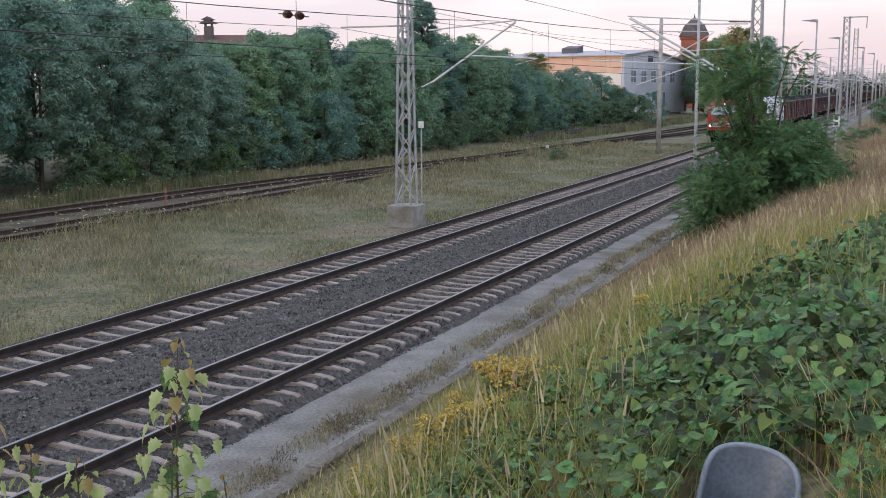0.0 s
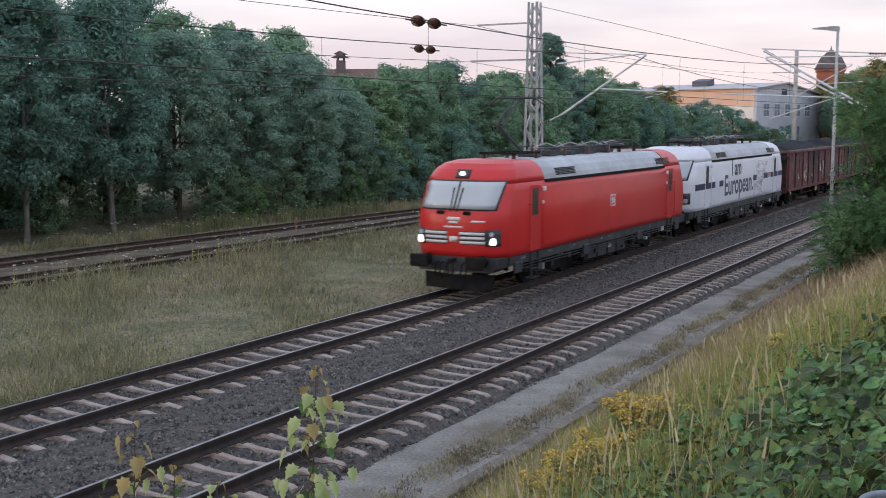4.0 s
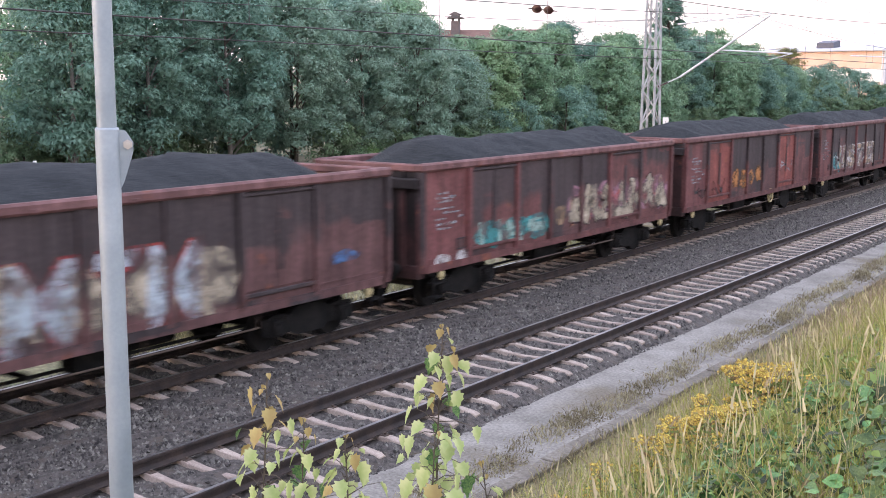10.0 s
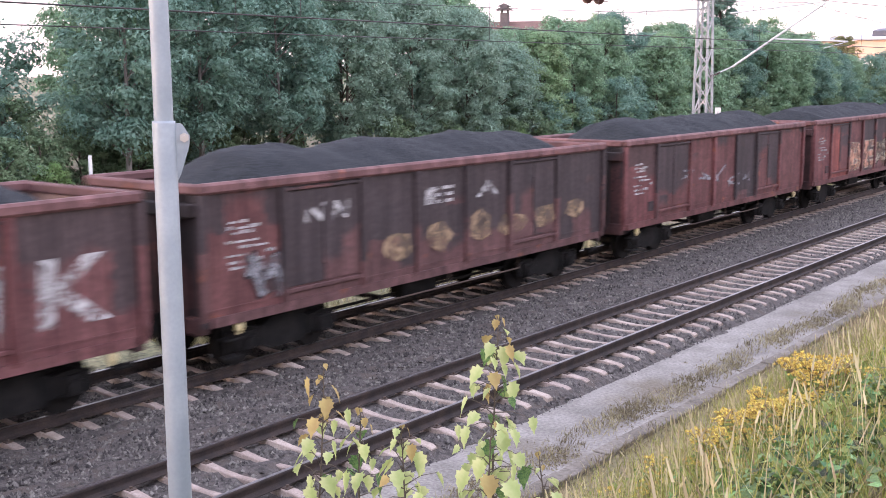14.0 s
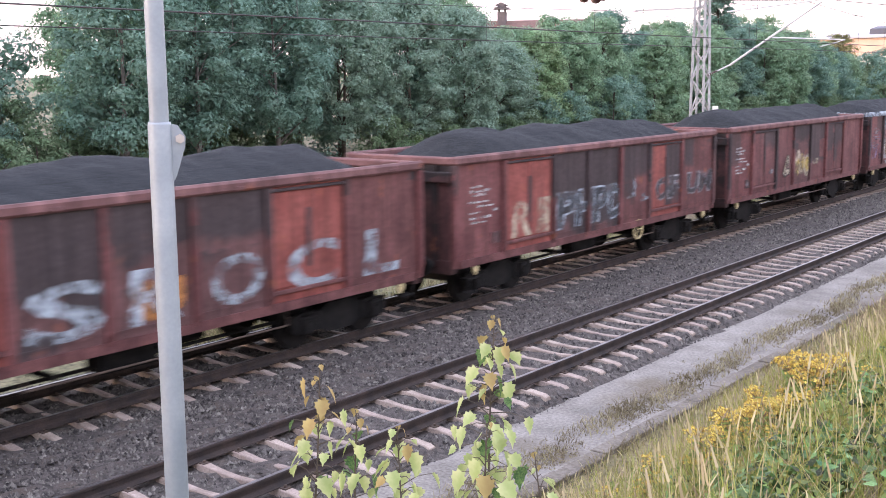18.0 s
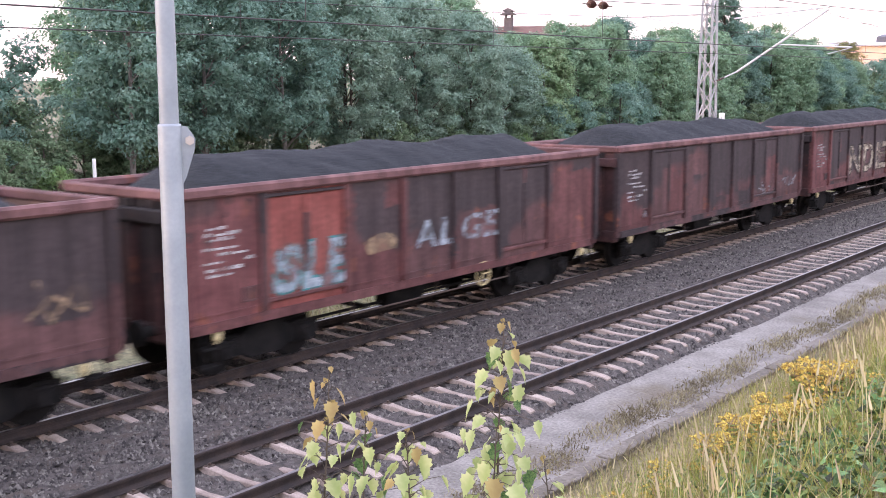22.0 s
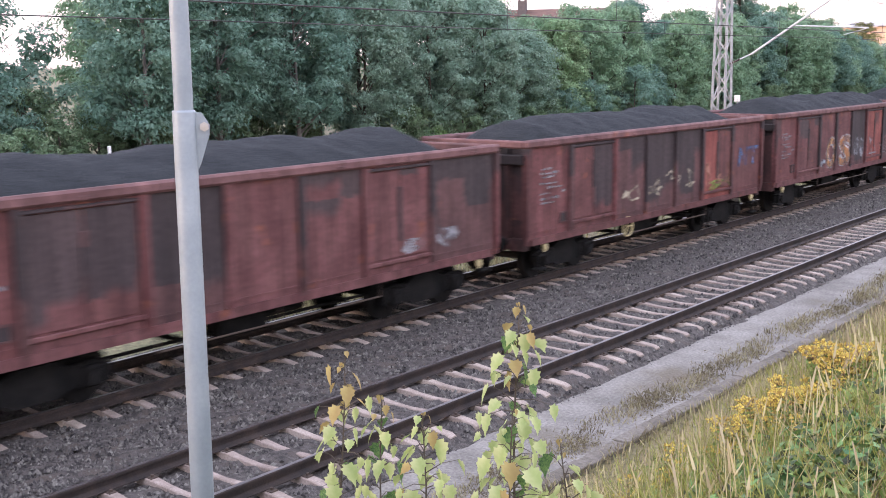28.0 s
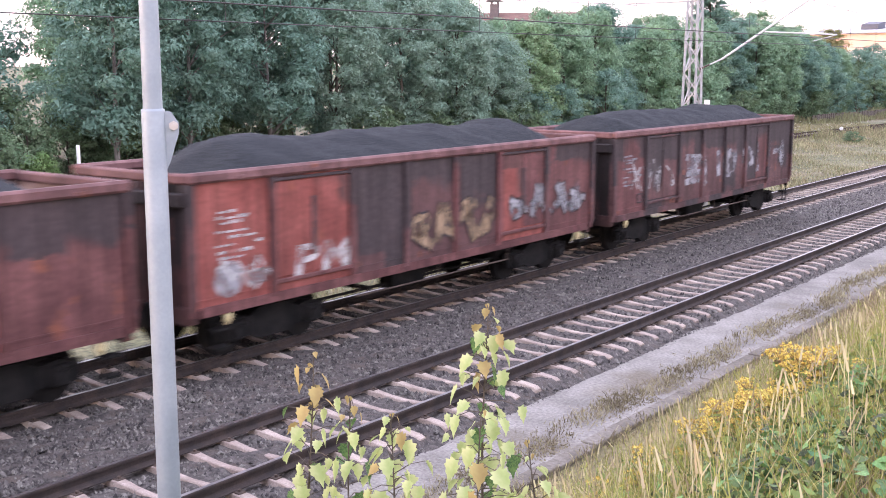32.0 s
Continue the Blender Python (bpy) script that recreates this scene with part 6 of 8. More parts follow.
    F = (np.arange(n) * 4)[:, None] + np.arange(4)[None]
    return V, F


def leaf_tris(rg, centres, radii, per, size, squash=0.7, up=0.7, lo=0.62, hi=1.08, droop=0.0):
    """Arrays of small three-cornered leaves round clumps; cheap enough for whole crowns."""
    c = np.repeat(np.asarray(centres, float), per, 0)
    r = np.repeat(np.asarray(radii, float), per)
    n = len(c)
    d = rg.normal(size=(n, 3))
    d /= np.linalg.norm(d, axis=1, keepdims=True)
    d[:, 2] = np.where(rg.random(n) < up, np.abs(d[:, 2]), d[:, 2])
    p = c + d * (r * rg.uniform(lo, hi, n))[:, None] * (1, 1, squash)
    nor = d * 1.3 + rg.normal(0, 0.42, (n, 3)) + (0, 0, 0.35)
    nor /= np.linalg.norm(nor, axis=1, keepdims=True)
    t = np.cross(nor, rg.normal(size=(n, 3)))
    t[:, 2] -= droop
    t /= np.linalg.norm(t, axis=1, keepdims=True)
    b = np.cross(nor, t)
    s = size * rg.uniform(0.6, 1.4, n)[:, None]
    V = np.stack([p - t * s * 0.5 - b * s * 0.22, p + t * s * 0.6 - nor * s * 0.12, p - t * s * 0.3 + b * s * 0.36], 1).reshape(-1, 3)
    return V, (np.arange(n) * 3)[:, None] + np.arange(3)[None]


def tree_variant(seed, h, spread, low, mat, per=270, blobs=92, size=0.165, cone=0.0, bark="bark", rad0=0.29, droop=0.0):
    """Trunk, limbs and a crown of leafy clumps set on the ends of the limbs; the parts as meshes."""
    rg = np.random.default_rng(seed)
    lean = rg.normal(0, 0.03, 2)
    trunk = [(lean[0] * z, lean[1] * z, z) for z in np.linspace(-0.4, h * 0.82, 7)]
    paths = [(trunk, [(0.17 - 0.14 * i / 6) * min(1.0, h / 8) for i in range(7)])]
    cs, rs = [], []
    # the crown bulges into a few boughs, so that its outline is lobed
    boughs = [(rg.uniform(0, 6.28), rg.uniform(0.15, 0.95), rg.uniform(0.75, 1.2)) for _ in range(7)]
    for i in range(blobs):
        f = (i + rg.random()) / blobs
        z = low + (h - low) * f
        prof = math.sin(math.pi * min(1.0, 0.20 + 0.76 * f)) ** 0.62
        prof = prof * (1 - cone) + cone * (1.05 - f)
        a = i * 2.4 + rg.normal(0, 0.5)
        lobe = max(math.exp(-((math.remainder(a - ba, 2 * math.pi)) / 0.6) ** 2 - ((f - bf) / 0.22) ** 2) * bs for ba, bf, bs in boughs)
        rad = spread * prof * (0.68 + 0.36 * lobe) * rg.uniform(0.80, 1.05)
        c = (rad * math.cos(a) + lean[0] * z, rad * math.sin(a) + lean[1] * z, z)
        cs.append(c)
        rs.append(rg.uniform(0.45, 1.2) * spread * rad0)
        if i % 5 == 0:
            z0 = min(max(0.6, z - rad * 0.8), h * 0.75)
            paths.append(([(lean[0] * z0, lean[1] * z0, z0), (c[0] * 0.5, c[1] * 0.5, (z0 + z) / 2 + 0.15), c], [0.05, 0.03, 0.012]))
    V, F = leaf_tris(rg, cs, rs, per, size, squash=0.8, up=0.7, droop=droop)
    inner = [(c[0] * 0.72, c[1] * 0.72, c[2] - 0.1 * rs[0]) for c in cs]
    V2, F2 = leaf_tris(rg, inner, [r * 1.15 for r in rs], max(6, per // 5), size * 1.7, lo=0.2, hi=1.0)
    return tubes("trunk", paths, M[bark], 6), mesh_np("crown", np.concatenate([V, V2]), np.concatenate([F, F2 + len(V)]), M[mat])


def plant_tree(variant, m, label, category="tree", group="trees behind the siding", name="tree"):
    t = empty(name, m, label, category, group)
    hang("trunk", variant[0], t, "brown bark trunk and limbs")
    hang("crown", variant[1], t)
    return t


# The second tree takes the paler leaf_c: brighter light put into its colour.
VAR = [tree_variant(11, 10.5, 3.1, 1.8, "leaf_a"), tree_variant(12, 11.5, 3.2, 2.4, "leaf_c", droop=0.2), tree_variant(13, 9.5, 2.9, 0.7, "leaf_b"),
       tree_variant(14, 10.0, 3.2, 1.6, "leaf_c", droop=0.25), tree_variant(15, 8.0, 2.8, 0.5, "leaf_b", blobs=84),
       tree_variant(16, 11.0, 3.1, 2.6, "leaf_a", bark="bark_pale"), tree_variant(17, 9.6, 3.1, 0.8, "leaf_d")]
BACK = [tree_variant(18, 11.0, 3.2, 2.0, "leaf_a", per=170, blobs=80, size=0.185), tree_variant(19, 10.5, 3.2, 1.5, "leaf_b", per=170, blobs=80, size=0.185)]
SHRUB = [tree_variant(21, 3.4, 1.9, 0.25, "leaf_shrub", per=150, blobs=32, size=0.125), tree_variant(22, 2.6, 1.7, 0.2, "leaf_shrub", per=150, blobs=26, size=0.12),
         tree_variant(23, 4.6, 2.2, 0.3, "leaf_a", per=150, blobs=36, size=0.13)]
LIME = tree_variant(24, 2.7, 1.5, 0.3, "leaf_lime", per=150, blobs=28, size=0.13)
rt = random.Random(5)


def tree_top(y):
    """Height of the tree line along the siding."""
    return float(np.interp(y, [20, 44, 47.5, 49.5, 52, 55, 57.5, 60, 61.5, 65, 67, 71, 75, 80, 85, 90, 104, 114, 121, 131, 143], [12.2, 11.4, 11.1, 10.3, 10.0, 10.3, 10.0, 8.9, 7.6, 7.8, 8.7, 8.9, 9.5, 8.5, 8.9, 9.2, 9.7, 9.1, 8.7, 7.6, 6.2]))


def wood_row():
    """Three loose rows of trees, each crown standing out from its neighbours."""
    names = ("dense dark green broadleaf tree", "tall tree with drooping leaves paled for brighter light", "mid green bushy tree in full leaf", "grey-green willow-like tree in leaf", "lower mid green tree in full leaf", "broadleaf tree on a bare pale trunk", "lighter yellow-green broadleaf tree")
    tall = (10.5, 11.5, 9.5, 10.0, 8.0, 11.0, 9.6)
    for row, dx, y0, step in ((0, -40.0, 29.0, 4.7), (1, -44.8, 31.8, 4.9), (2, -49.5, 36.5, 7.0)):
        y, i = y0, 0
        while y < 128:
            if row:
                v = rt.randrange(2)
                variant, hgt, name = BACK[v], (11.0, 10.5)[v], ("dark green tree in the back of the wood", "mid green tree in the back of the wood")[v]
            else:
                v = 5 if i < 3 else (rt.choice((3, 1, 3, 0)) if y < 61 else rt.choice((2, 4, 2, 6) if y < 84 else (0, 4, 2, 3)))
                variant, hgt, name = VAR[v], tall[v], names[v]
            want = (4.9 + (tree_top(y * 42.5 / -dx) - 4.9) * -dx / 42.5) * (0.94 + 0.03 * row + rt.uniform(-0.05, 0.05))
            s = want / hgt
            yy, xx = y + rt.uniform(-0.5, 0.5), dx + rt.uniform(-0.9, 0.9)
            ob = plant_tree(variant, pose(xx, yy, float(lie(xx, yy)), 0, 0, rt.uniform(0, 360)), name)
            ob.scale = (max(0.9, s), max(0.9, s), s)
            y += step * rt.uniform(0.85, 1.2)
            i += 1


wood_row()
dark_tall = tree_variant(31, 13.2, 2.7, 2.5, "leaf_a", cone=0.30)
plant_tree(dark_tall, pose(-43.5, 99.0, -0.3), "tall slender dark tree above the tree line", group="")
ochre = tree_variant(32, 8.4, 2.6, 1.0, "leaf_autumn", per=120, blobs=70, size=0.2)
for ox, oy, os in ((-42.8, 130.5, 1.0), (-21.5, 152.0, 1.42), (-19.6, 150.0, 1.2)):
    plant_tree(ochre, pose(ox, oy, 0.3), "thin tree with ochre turning leaves", group="").scale = (os, os, os)


def thicket():
    """Shrubs along the foot of the trees and towards the grey building."""
    y = 31.0
    while y < 150:
        v = rt.randrange(3)
        x = (-41.6 if y < 45 else -38.4) + rt.uniform(-1.0, 0.6) if y < 128 else -40 + rt.uniform(-4, 3)
        s = rt.uniform(0.75, 1.15) * (1.0 if y < 128 else 1.2)
        ob = plant_tree(SHRUB[v], pose(x, y, float(lie(x, y)), 0, 0, rt.uniform(0, 360)), ("dark green shrub at the foot of the trees", "mid green leafy shrub", "grey-green tall shrub below trees")[v], "shrub", "shrubs", "shrub")
        ob.scale = (s, s, s)
        y += rt.uniform(1.9, 2.9)
    for i in range(34):
        y = rt.uniform(128, 176)
        x = -41 - rt.random() * 12 - (y - 128) * 0.10 + (8 if y > 150 else 0) * rt.random()
        v = rt.randrange(3)
        s = rt.uniform(0.8, 1.15) * (1.35 if 134 < y < 162 else 1.0)
        ob = plant_tree(SHRUB[v], pose(x, y, float(lie(x, y)), 0, 0, rt.uniform(0, 360)), ("dark green shrub below the grey building", "mid green leafy shrub below the grey building", "grey-green tall shrub below the grey building")[v], "shrub", "shrubs", "shrub")
        ob.scale = (s, s, s * 1.05)
    for x, y, v, s in ((-39.4, 150, 2, 1.45), (-37.6, 152, 0, 1.5), (-36.0, 151, 2, 1.02), (-34.2, 150, 0, 1.25), (-33.2, 154, 2, 1.0), (-41.8, 146, 1, 1.9), (-38.6, 145, 1, 1.3), (-36.4, 146, 0, 1.0)):
        ob = plant_tree(SHRUB[v], pose(x, y, float(lie(x, y)), 0, 0, x * 90), "mid green shrub before the grey building", "shrub", "shrubs", "shrub")
        ob.scale = (s, s, s)
    for x, y, s in ((-41.2, 221, 1.30), (-37.2, 218, 1.48), (-33.4, 216, 1.55), (-29.6, 213, 1.5), (-39.0, 226, 1.2), (-35.0, 224, 1.25)):
        ob = plant_tree(ochre, pose(x, y, 0.6, 0, 0, x * 70), "olive green tree before the brick tower", group="trees by the tower")
        ob.scale = (s, s, s)
    for x, y, s in ((-2.65, 70, 0.55), (-2.0, 72, 0.45), (-1.2, 88, 0.8), (-2.2, 118, 1.1)):
        ob = plant_tree(SHRUB[1], pose(x, y, float(lie(x, y)), 0, 0, x * 70), "low twiggy bush on the embankment", "shrub", "bushes on the embankment", "shrub")
        ob.scale = (s, s, s * 0.8)
    for x, y, s in ((-45.5, 24.5, 1.45), (-47.0, 21.5, 1.5), (-44.0, 20.0, 1.2), (-48.0, 27.0, 1.7), (-49.5, 23.5, 1.6)):
        ob = plant_tree(SHRUB[2], pose(x, y, float(lie(x, y)), 0, 0, y * 33), "tall blue-green shrub beside the tall trees", "shrub", "shrubs", "shrub")
        ob.scale = (s, s, s)
    for x, y, s in ((-38.8, 21.6, 1.0), (-39.6, 23.4, 0.95), (-41.6, 26.3, 0.9), (-42.0, 28.6, 0.85), (-41.8, 31.0, 0.9), (-43.2, 33.2, 1.0), (-42.4, 35.6, 0.9), (-44.0, 30.0, 1.0)):
        ob = plant_tree(SHRUB[0], pose(x, y, float(lie(x, y)), 0, 0, y * 40), "dark green shrub under the tall trees", "shrub", "shrubs", "shrub")
        ob.scale = (s, s, s * 0.9)
    for i in range(14):
        y, x = 15 + (i % 7) * 1.9, -43.5 - 4.0 * (i // 7) + rt.uniform(-1, 1)
        ob = plant_tree(SHRUB[2 if i % 3 else 0], pose(x, y, float(lie(x, y)), 0, 0, rt.uniform(0, 360)), "tall green shrub in a gap between trees", "shrub", "shrubs", "shrub")
        s = rt.uniform(1.0, 1.3)
        ob.scale = (s, s, s)
    for i in range(7):
        y, x = 10 + i * 2.2, -39.5 + rt.uniform(-2, 1.5)
        v = (1, 2, 1, 0, 1, 2, 1)[i]
        ob = plant_tree(SHRUB[v], pose(x, y, float(lie(x, y)), 0, 0, rt.uniform(0, 360)), "fresh green shrub in a gap between trees", "shrub", "shrubs", "shrub")
        ob.scale = (0.9, 0.9, 0.9)
    for x, y, s in ((-38.6, 24.9, 0.72), (-38.5, 47.5, 0.7), (-38.3, 57.0, 0.75)):
        ob = plant_tree(LIME, pose(x, y, float(lie(x, y)), 0, 0, x * 50), "fresh lime green rounded shrub", "shrub", "shrubs", "shrub")
        ob.scale = (s, s, s)


thicket()
# trees round the brick tower and far along the line
for k in range(6):
    v = (1, 3, 4)[k % 3]
    xx, yy = -37 + k * 3.0 + rt.uniform(-1.5, 1.5), 205 + rt.uniform(-15, 22)
    ob = plant_tree(VAR[v], pose(xx, yy, 0.5, 0, 0, rt.uniform(0, 360)), "broadleaf tree near the brick tower", group="trees near the tower")
    ob.scale = (1.2, 1.2, rt.uniform(0.95, 1.1) * (1.1 if 1 < k < 6 else 0.8))


def fronds(rg, base, way, length):
    """Arrays of feathered leaves: pairs of leaflets along a drooping rib."""
    n = len(base)
    way = way / np.linalg.norm(way, axis=1, keepdims=True)
    side = np.cross(way, rg.normal(0, 0.5, (n, 3)) + (0, 0, 1))
    side /= np.linalg.norm(side, axis=1, keepdims=True)
    out = []
    for k in range(8):
        f = 0.14 + 0.86 * k / 7
        c = base + way * (length * f)[:, None]
        c[:, 2] -= 0.40 * length * f * f
        wide = 0.20 * math.sin(0.5 + 2.4 * f)
        for sg in (-1, 1):
            tip = c + side * (sg * wide * length)[:, None] + way * (0.05 * length)[:, None] - (0, 0, 0.012)
            out.append(np.stack([c - way * (0.028 * length)[:, None], tip, c + way * (0.050 * length)[:, None]], 1))
    V = np.concatenate(out, 0).reshape(-1, 3)
    return V, np.arange(len(V)).reshape(-1, 3)


for xx, yy, v, sz in ((-40.2, 224, 3, 1.0), (-38.2, 219, 1, 0.85), (-36.4, 214, 3, 0.95), (-32.6, 202, 6, 1.25), (-30.2, 200, 6, 1.35), (-27.6, 201, 3, 1.25)):
    ob = plant_tree(VAR[v], pose(xx, yy, 0.4, 0, 0, yy * 37), "leafy tree before the brick tower", group="trees near the tower")
    ob.scale = (1.0, 1.0, sz)


def acacia():
    """The tall bush beside the path, with long feathery branches."""
    rg = np.random.default_rng(41)
    x0, y0 = -4.25, 37.0
    zb = float(lie(x0, y0))
    t = empty("tall_bush", pose(x0, y0, zb), "tall feathery green bush among dry grass on the slope", "bush")
    paths, cs, rs = [], [], []
    for i in range(30):
        a = i * 2.4
        h = rg.uniform(1.4, 3.5) if i > 11 else rg.uniform(4.1, 5.6)
        out = rg.uniform(0.7, 2.7) * (1.12 - h / 7.0)
        tip = (out * math.cos(a) - (0.95 if h > 4 else 0.0), out * math.sin(a), h)
        paths.append(([(0.1 * math.cos(a), 0.1 * math.sin(a), -0.2), (tip[0] * 0.35, tip[1] * 0.35, h * 0.5), (tip[0] * 0.75, tip[1] * 0.75, h * 0.85), tip], [0.05, 0.035, 0.02, 0.006]))
        for f in (0.3, 0.5, 0.66, 0.8, 0.9, 1.0):
            cs.append((tip[0] * f ** 0.9, tip[1] * f ** 0.9, max(0.35, h * (0.12 + 0.88 * f ** 0.8))))
            rs.append(rg.uniform(0.30, 0.60) * (1.1 - 0.3 * f))
    for i in range(120):
        a, q = rg.uniform(0, 6.28), 2.5 * math.sqrt(rg.random())
        cx, cy = q * math.cos(a) - 0.15, q * math.sin(a)
        cs.append((cx, cy, float(lie(x0 + cx, y0 + cy)) - zb + rg.uniform(0.25, 3.3 - 0.42 * q)))
        rs.append(rg.uniform(0.4, 0.65))
    for tip in ((0.9, -0.5, 5.6), (1.4, 0.2, 5.3), (-0.4, -0.8, 5.1), (-1.1, 0.2, 5.6), (-0.3, 0.3, 5.8), (-1.7, -0.3, 4.9)):
        for f in np.linspace(0.45, 1.0, 9):
            cs.append((tip[0] * f, tip[1] * f, 2.6 + (tip[2] - 2.6) * math.sin(f * 1.57) - 0.06))
            rs.append(0.20)
        paths.append(([(0, 0, 1.0), (tip[0] * 0.4, tip[1] * 0.4, tip[2] * 0.75), (tip[0] * 0.8, tip[1] * 0.8, tip[2] * 0.97), tip], [0.04, 0.025, 0.014, 0.005]))
    hang("stem", tubes("stem", paths, M["bark"], 5), t, "thin brown branching stem")
    c, r = np.array(cs), np.array(rs)
    per = np.where(c[:, 2] > 3.3, np.where(c[:, 0] < 0.35, np.maximum(8, (r * 62).astype(int)), np.maximum(5, (r * 30).astype(int))), (r * 55).astype(int))
    cc, rr = np.repeat(c, per, 0), np.repeat(r, per)
    d = rg.normal(size=cc.shape)
    d /= np.linalg.norm(d, axis=1, keepdims=True)
    base = cc + d * (rr * rg.uniform(0.3, 0.95, len(cc)))[:, None] * (1, 1, 0.8)
    way = d * 0.8 + cc * (0.25, 0.25, 0) + rg.normal(0, 0.35, cc.shape) + (0, 0, 0.25)
    V, F = fronds(rg, base, way, rg.uniform(0.30, 0.55, len(cc)))
    low = c[:, 2] < 3.4
    V2, F2 = leaf_tris(rg, c[low] * (0.8, 0.8, 0.92), r[low], 30, 0.22, lo=0.1, hi=0.8)
    hang("foliage", mesh_np("foliage", np.concatenate([V, V2]), np.concatenate([F, F2 + len(V)]), M["leaf_acacia"]), t, "feathery green leaves")


acacia()


def blades(rg, x, y, h, w, bend, dz=-0.03):
    """Arrays of grass blades: two pieces each, leaning at random."""
    n = len(x)
    z = lie(x, y) + dz
    a = rg.uniform(0, 6.28, n)
    side = np.stack([np.cos(a), np.sin(a), np.zeros(n)], 1) * w[:, None] * 0.5
    b = rg.uniform(0, 6.28, n)
    lean = np.stack([np.cos(b), np.sin(b), np.zeros(n)], 1) * (bend * h)[:, None]
    p0 = np.stack([x, y, z], 1)
    p1 = p0 + lean * 0.35 + np.stack([0 * h, 0 * h, h * 0.6], 1)
    p2 = p0 + lean + np.stack([0 * h, 0 * h, h], 1)
    V = np.stack([p0 - side, p0 + side, p1 + side * 0.8, p1 - side * 0.8, p2 + side * 0.25, p2 - side * 0.25], 1).reshape(-1, 3)
    i = (np.arange(n) * 6)[:, None]
    F = np.concatenate([i + np.array([[0, 1, 2, 3]]), i + np.array([[3, 2, 4, 5]])], 0)
    return V, F


def patches(x, y, s, seed):
    """A smooth patchiness from 0 to 1 over the ground."""
    return 0.5 + 0.25 * (np.sin(x / s + seed) + np.sin(y / s * 0.8 + seed * 1.7) * np.cos(x / s * 0.6 - y / s * 0.35 + seed)) + 0.25 * np.sin((x + y) / s * 1.7 + seed * 3)


def leaf_edge(y):
    """Where the broad leaves give way to grass, across the slope."""
    return np.interp(y, [4.5, 7.0, 8.3, 10.2, 12.4, 15.2, 17.0], [-1.0, -1.50, -1.55, -1.12, -0.75, -0.1, 0.6])


def grass():
    rg = np.random.default_rng(51)
    # meadow between the main line and the siding
    n = 125000
    y = 14 + 95 * rg.random(n) ** 1.5
    x = -36.5 + 19.9 * rg.random(n)
    x = np.where(x > -16.85, -17.2, x)
    far_x = np.array([side_x(q, 0) for q in y])
    near_x = np.array([side_x(q, 1 if q < 90 else 2) for q in y])
    in_bed = (x > far_x - 1.5) & (x < near_x + 1.2)
    tall = np.where((x > near_x + 0.9) & (x < near_x + 2.3), 1.7, np.where(in_bed, 0.75, 1.0))
    h = rg.uniform(0.08, 0.30, n) * tall * (0.35 + 1.3 * np.maximum(0.0, patches(x, y, 2.3, 1.0)) ** 1.5) * np.where(np.hypot(x + 18.1, y - 39.7) < 1.4, 0.25, 1.0)
    w = rg.uniform(0.010, 0.026, n) * (1 + y / 60)
    on = rg.random(n) < 0.30 + 0.45 * patches(x, y, 4.1, 2.0)
    off_rail = (np.abs(np.abs(x - far_x) - 0.75) > 0.12) & (np.abs(np.abs(x - near_x) - 0.75) > 0.12) & (~in_bed | (rg.random(n) < 0.22))
    for mask, mat, lab, nm in ((on & off_rail, "meadow_dry", "short dry meadow grass", "meadow_grass"), (~on & (off_rail | (rg.random(n) < 0.10)), "meadow_green", "short green meadow grass", "meadow_grass")):
        V, F = blades(rg, x[mask], y[mask], h[mask], w[mask], rg.uniform(0.1, 0.9, mask.sum()))
        solo(nm, mesh_np(nm, V, F, M[mat]), lab, "grass", kind="stuff")
    # slope
    n = 118000
    y = 1.2 + 62 * rg.random(n) ** 1.9
    x = -7.46 + 9.84 * rg.random(n) ** 0.92
    edge = -7.25 + 0.10 * np.sin(y * 0.9) + 0.08 * np.sin(y * 2.9)
    keep = (x > edge) & ((np.abs(x + 0.092 * y) > 0.34) | (y > 5.0))
    keep &= rg.random(n) > 0.78 * smooth(-0.4, 0.4, x - leaf_edge(y)) * smooth(4.6, 5.6, y) * (1 - smooth(14.5, 17, y))
    keep &= (np.hypot(x, y) > 2.2)
    x, y = x[keep], y[keep]
    n = len(x)
    h = rg.uniform(0.20, 0.62, n) * (0.7 + 0.5 * patches(x, y, 1.9, 4.0)) * np.interp(x, [-7.3, -7.0, -6.3, -5.0, -3.0], [0.18, 0.40, 0.72, 0.92, 1.05]) * np.where(y > 24, 1.35, 1.0)
    w = rg.uniform(0.003, 0.008, n) * (1 + y / 20)
    p_dry = np.clip(0.22 + 0.40 * patches(x, y, 2.7, 6.0) + 0.62 * smooth(18, 28, y) - 0.15 * (y < 9), 0, 1)
    on = rg.random(n) < p_dry
    tan = on & (rg.random(n) < 0.22 + 0.74 * smooth(15, 24, y))
    on &= ~tan
    for mask, mat, lab in ((on, "grass_dry", "tall dry yellow grass on the slope"), (tan, "grass_tan", "tall tan dead grass on the slope"), (~(on | tan), "grass_green", "green grass on the slope")):
        V, F = blades(rg, x[mask], y[mask], h[mask], w[mask], rg.uniform(0.1, 0.8, mask.sum()))
        solo("slope_grass", mesh_np("slope_grass", V, F, M[mat]), lab, "grass", kind="stuff")
    n = 16000
    y = 58 + 62 * rg.random(n) ** 1.3
    x = -6.6 + 8.0 * rg.random(n)
    V, F = blades(rg, x, y, rg.uniform(0.3, 0.8, n), rg.uniform(0.03, 0.06, n), rg.uniform(0.1, 0.7, n))
    solo("slope_grass", mesh_np("slope_grass", V, F, M["grass_tan"]), "tan dead grass far along the slope", "grass", kind="stuff")
    # dry stalks and dead blades among the broad leaves
    n = 5200
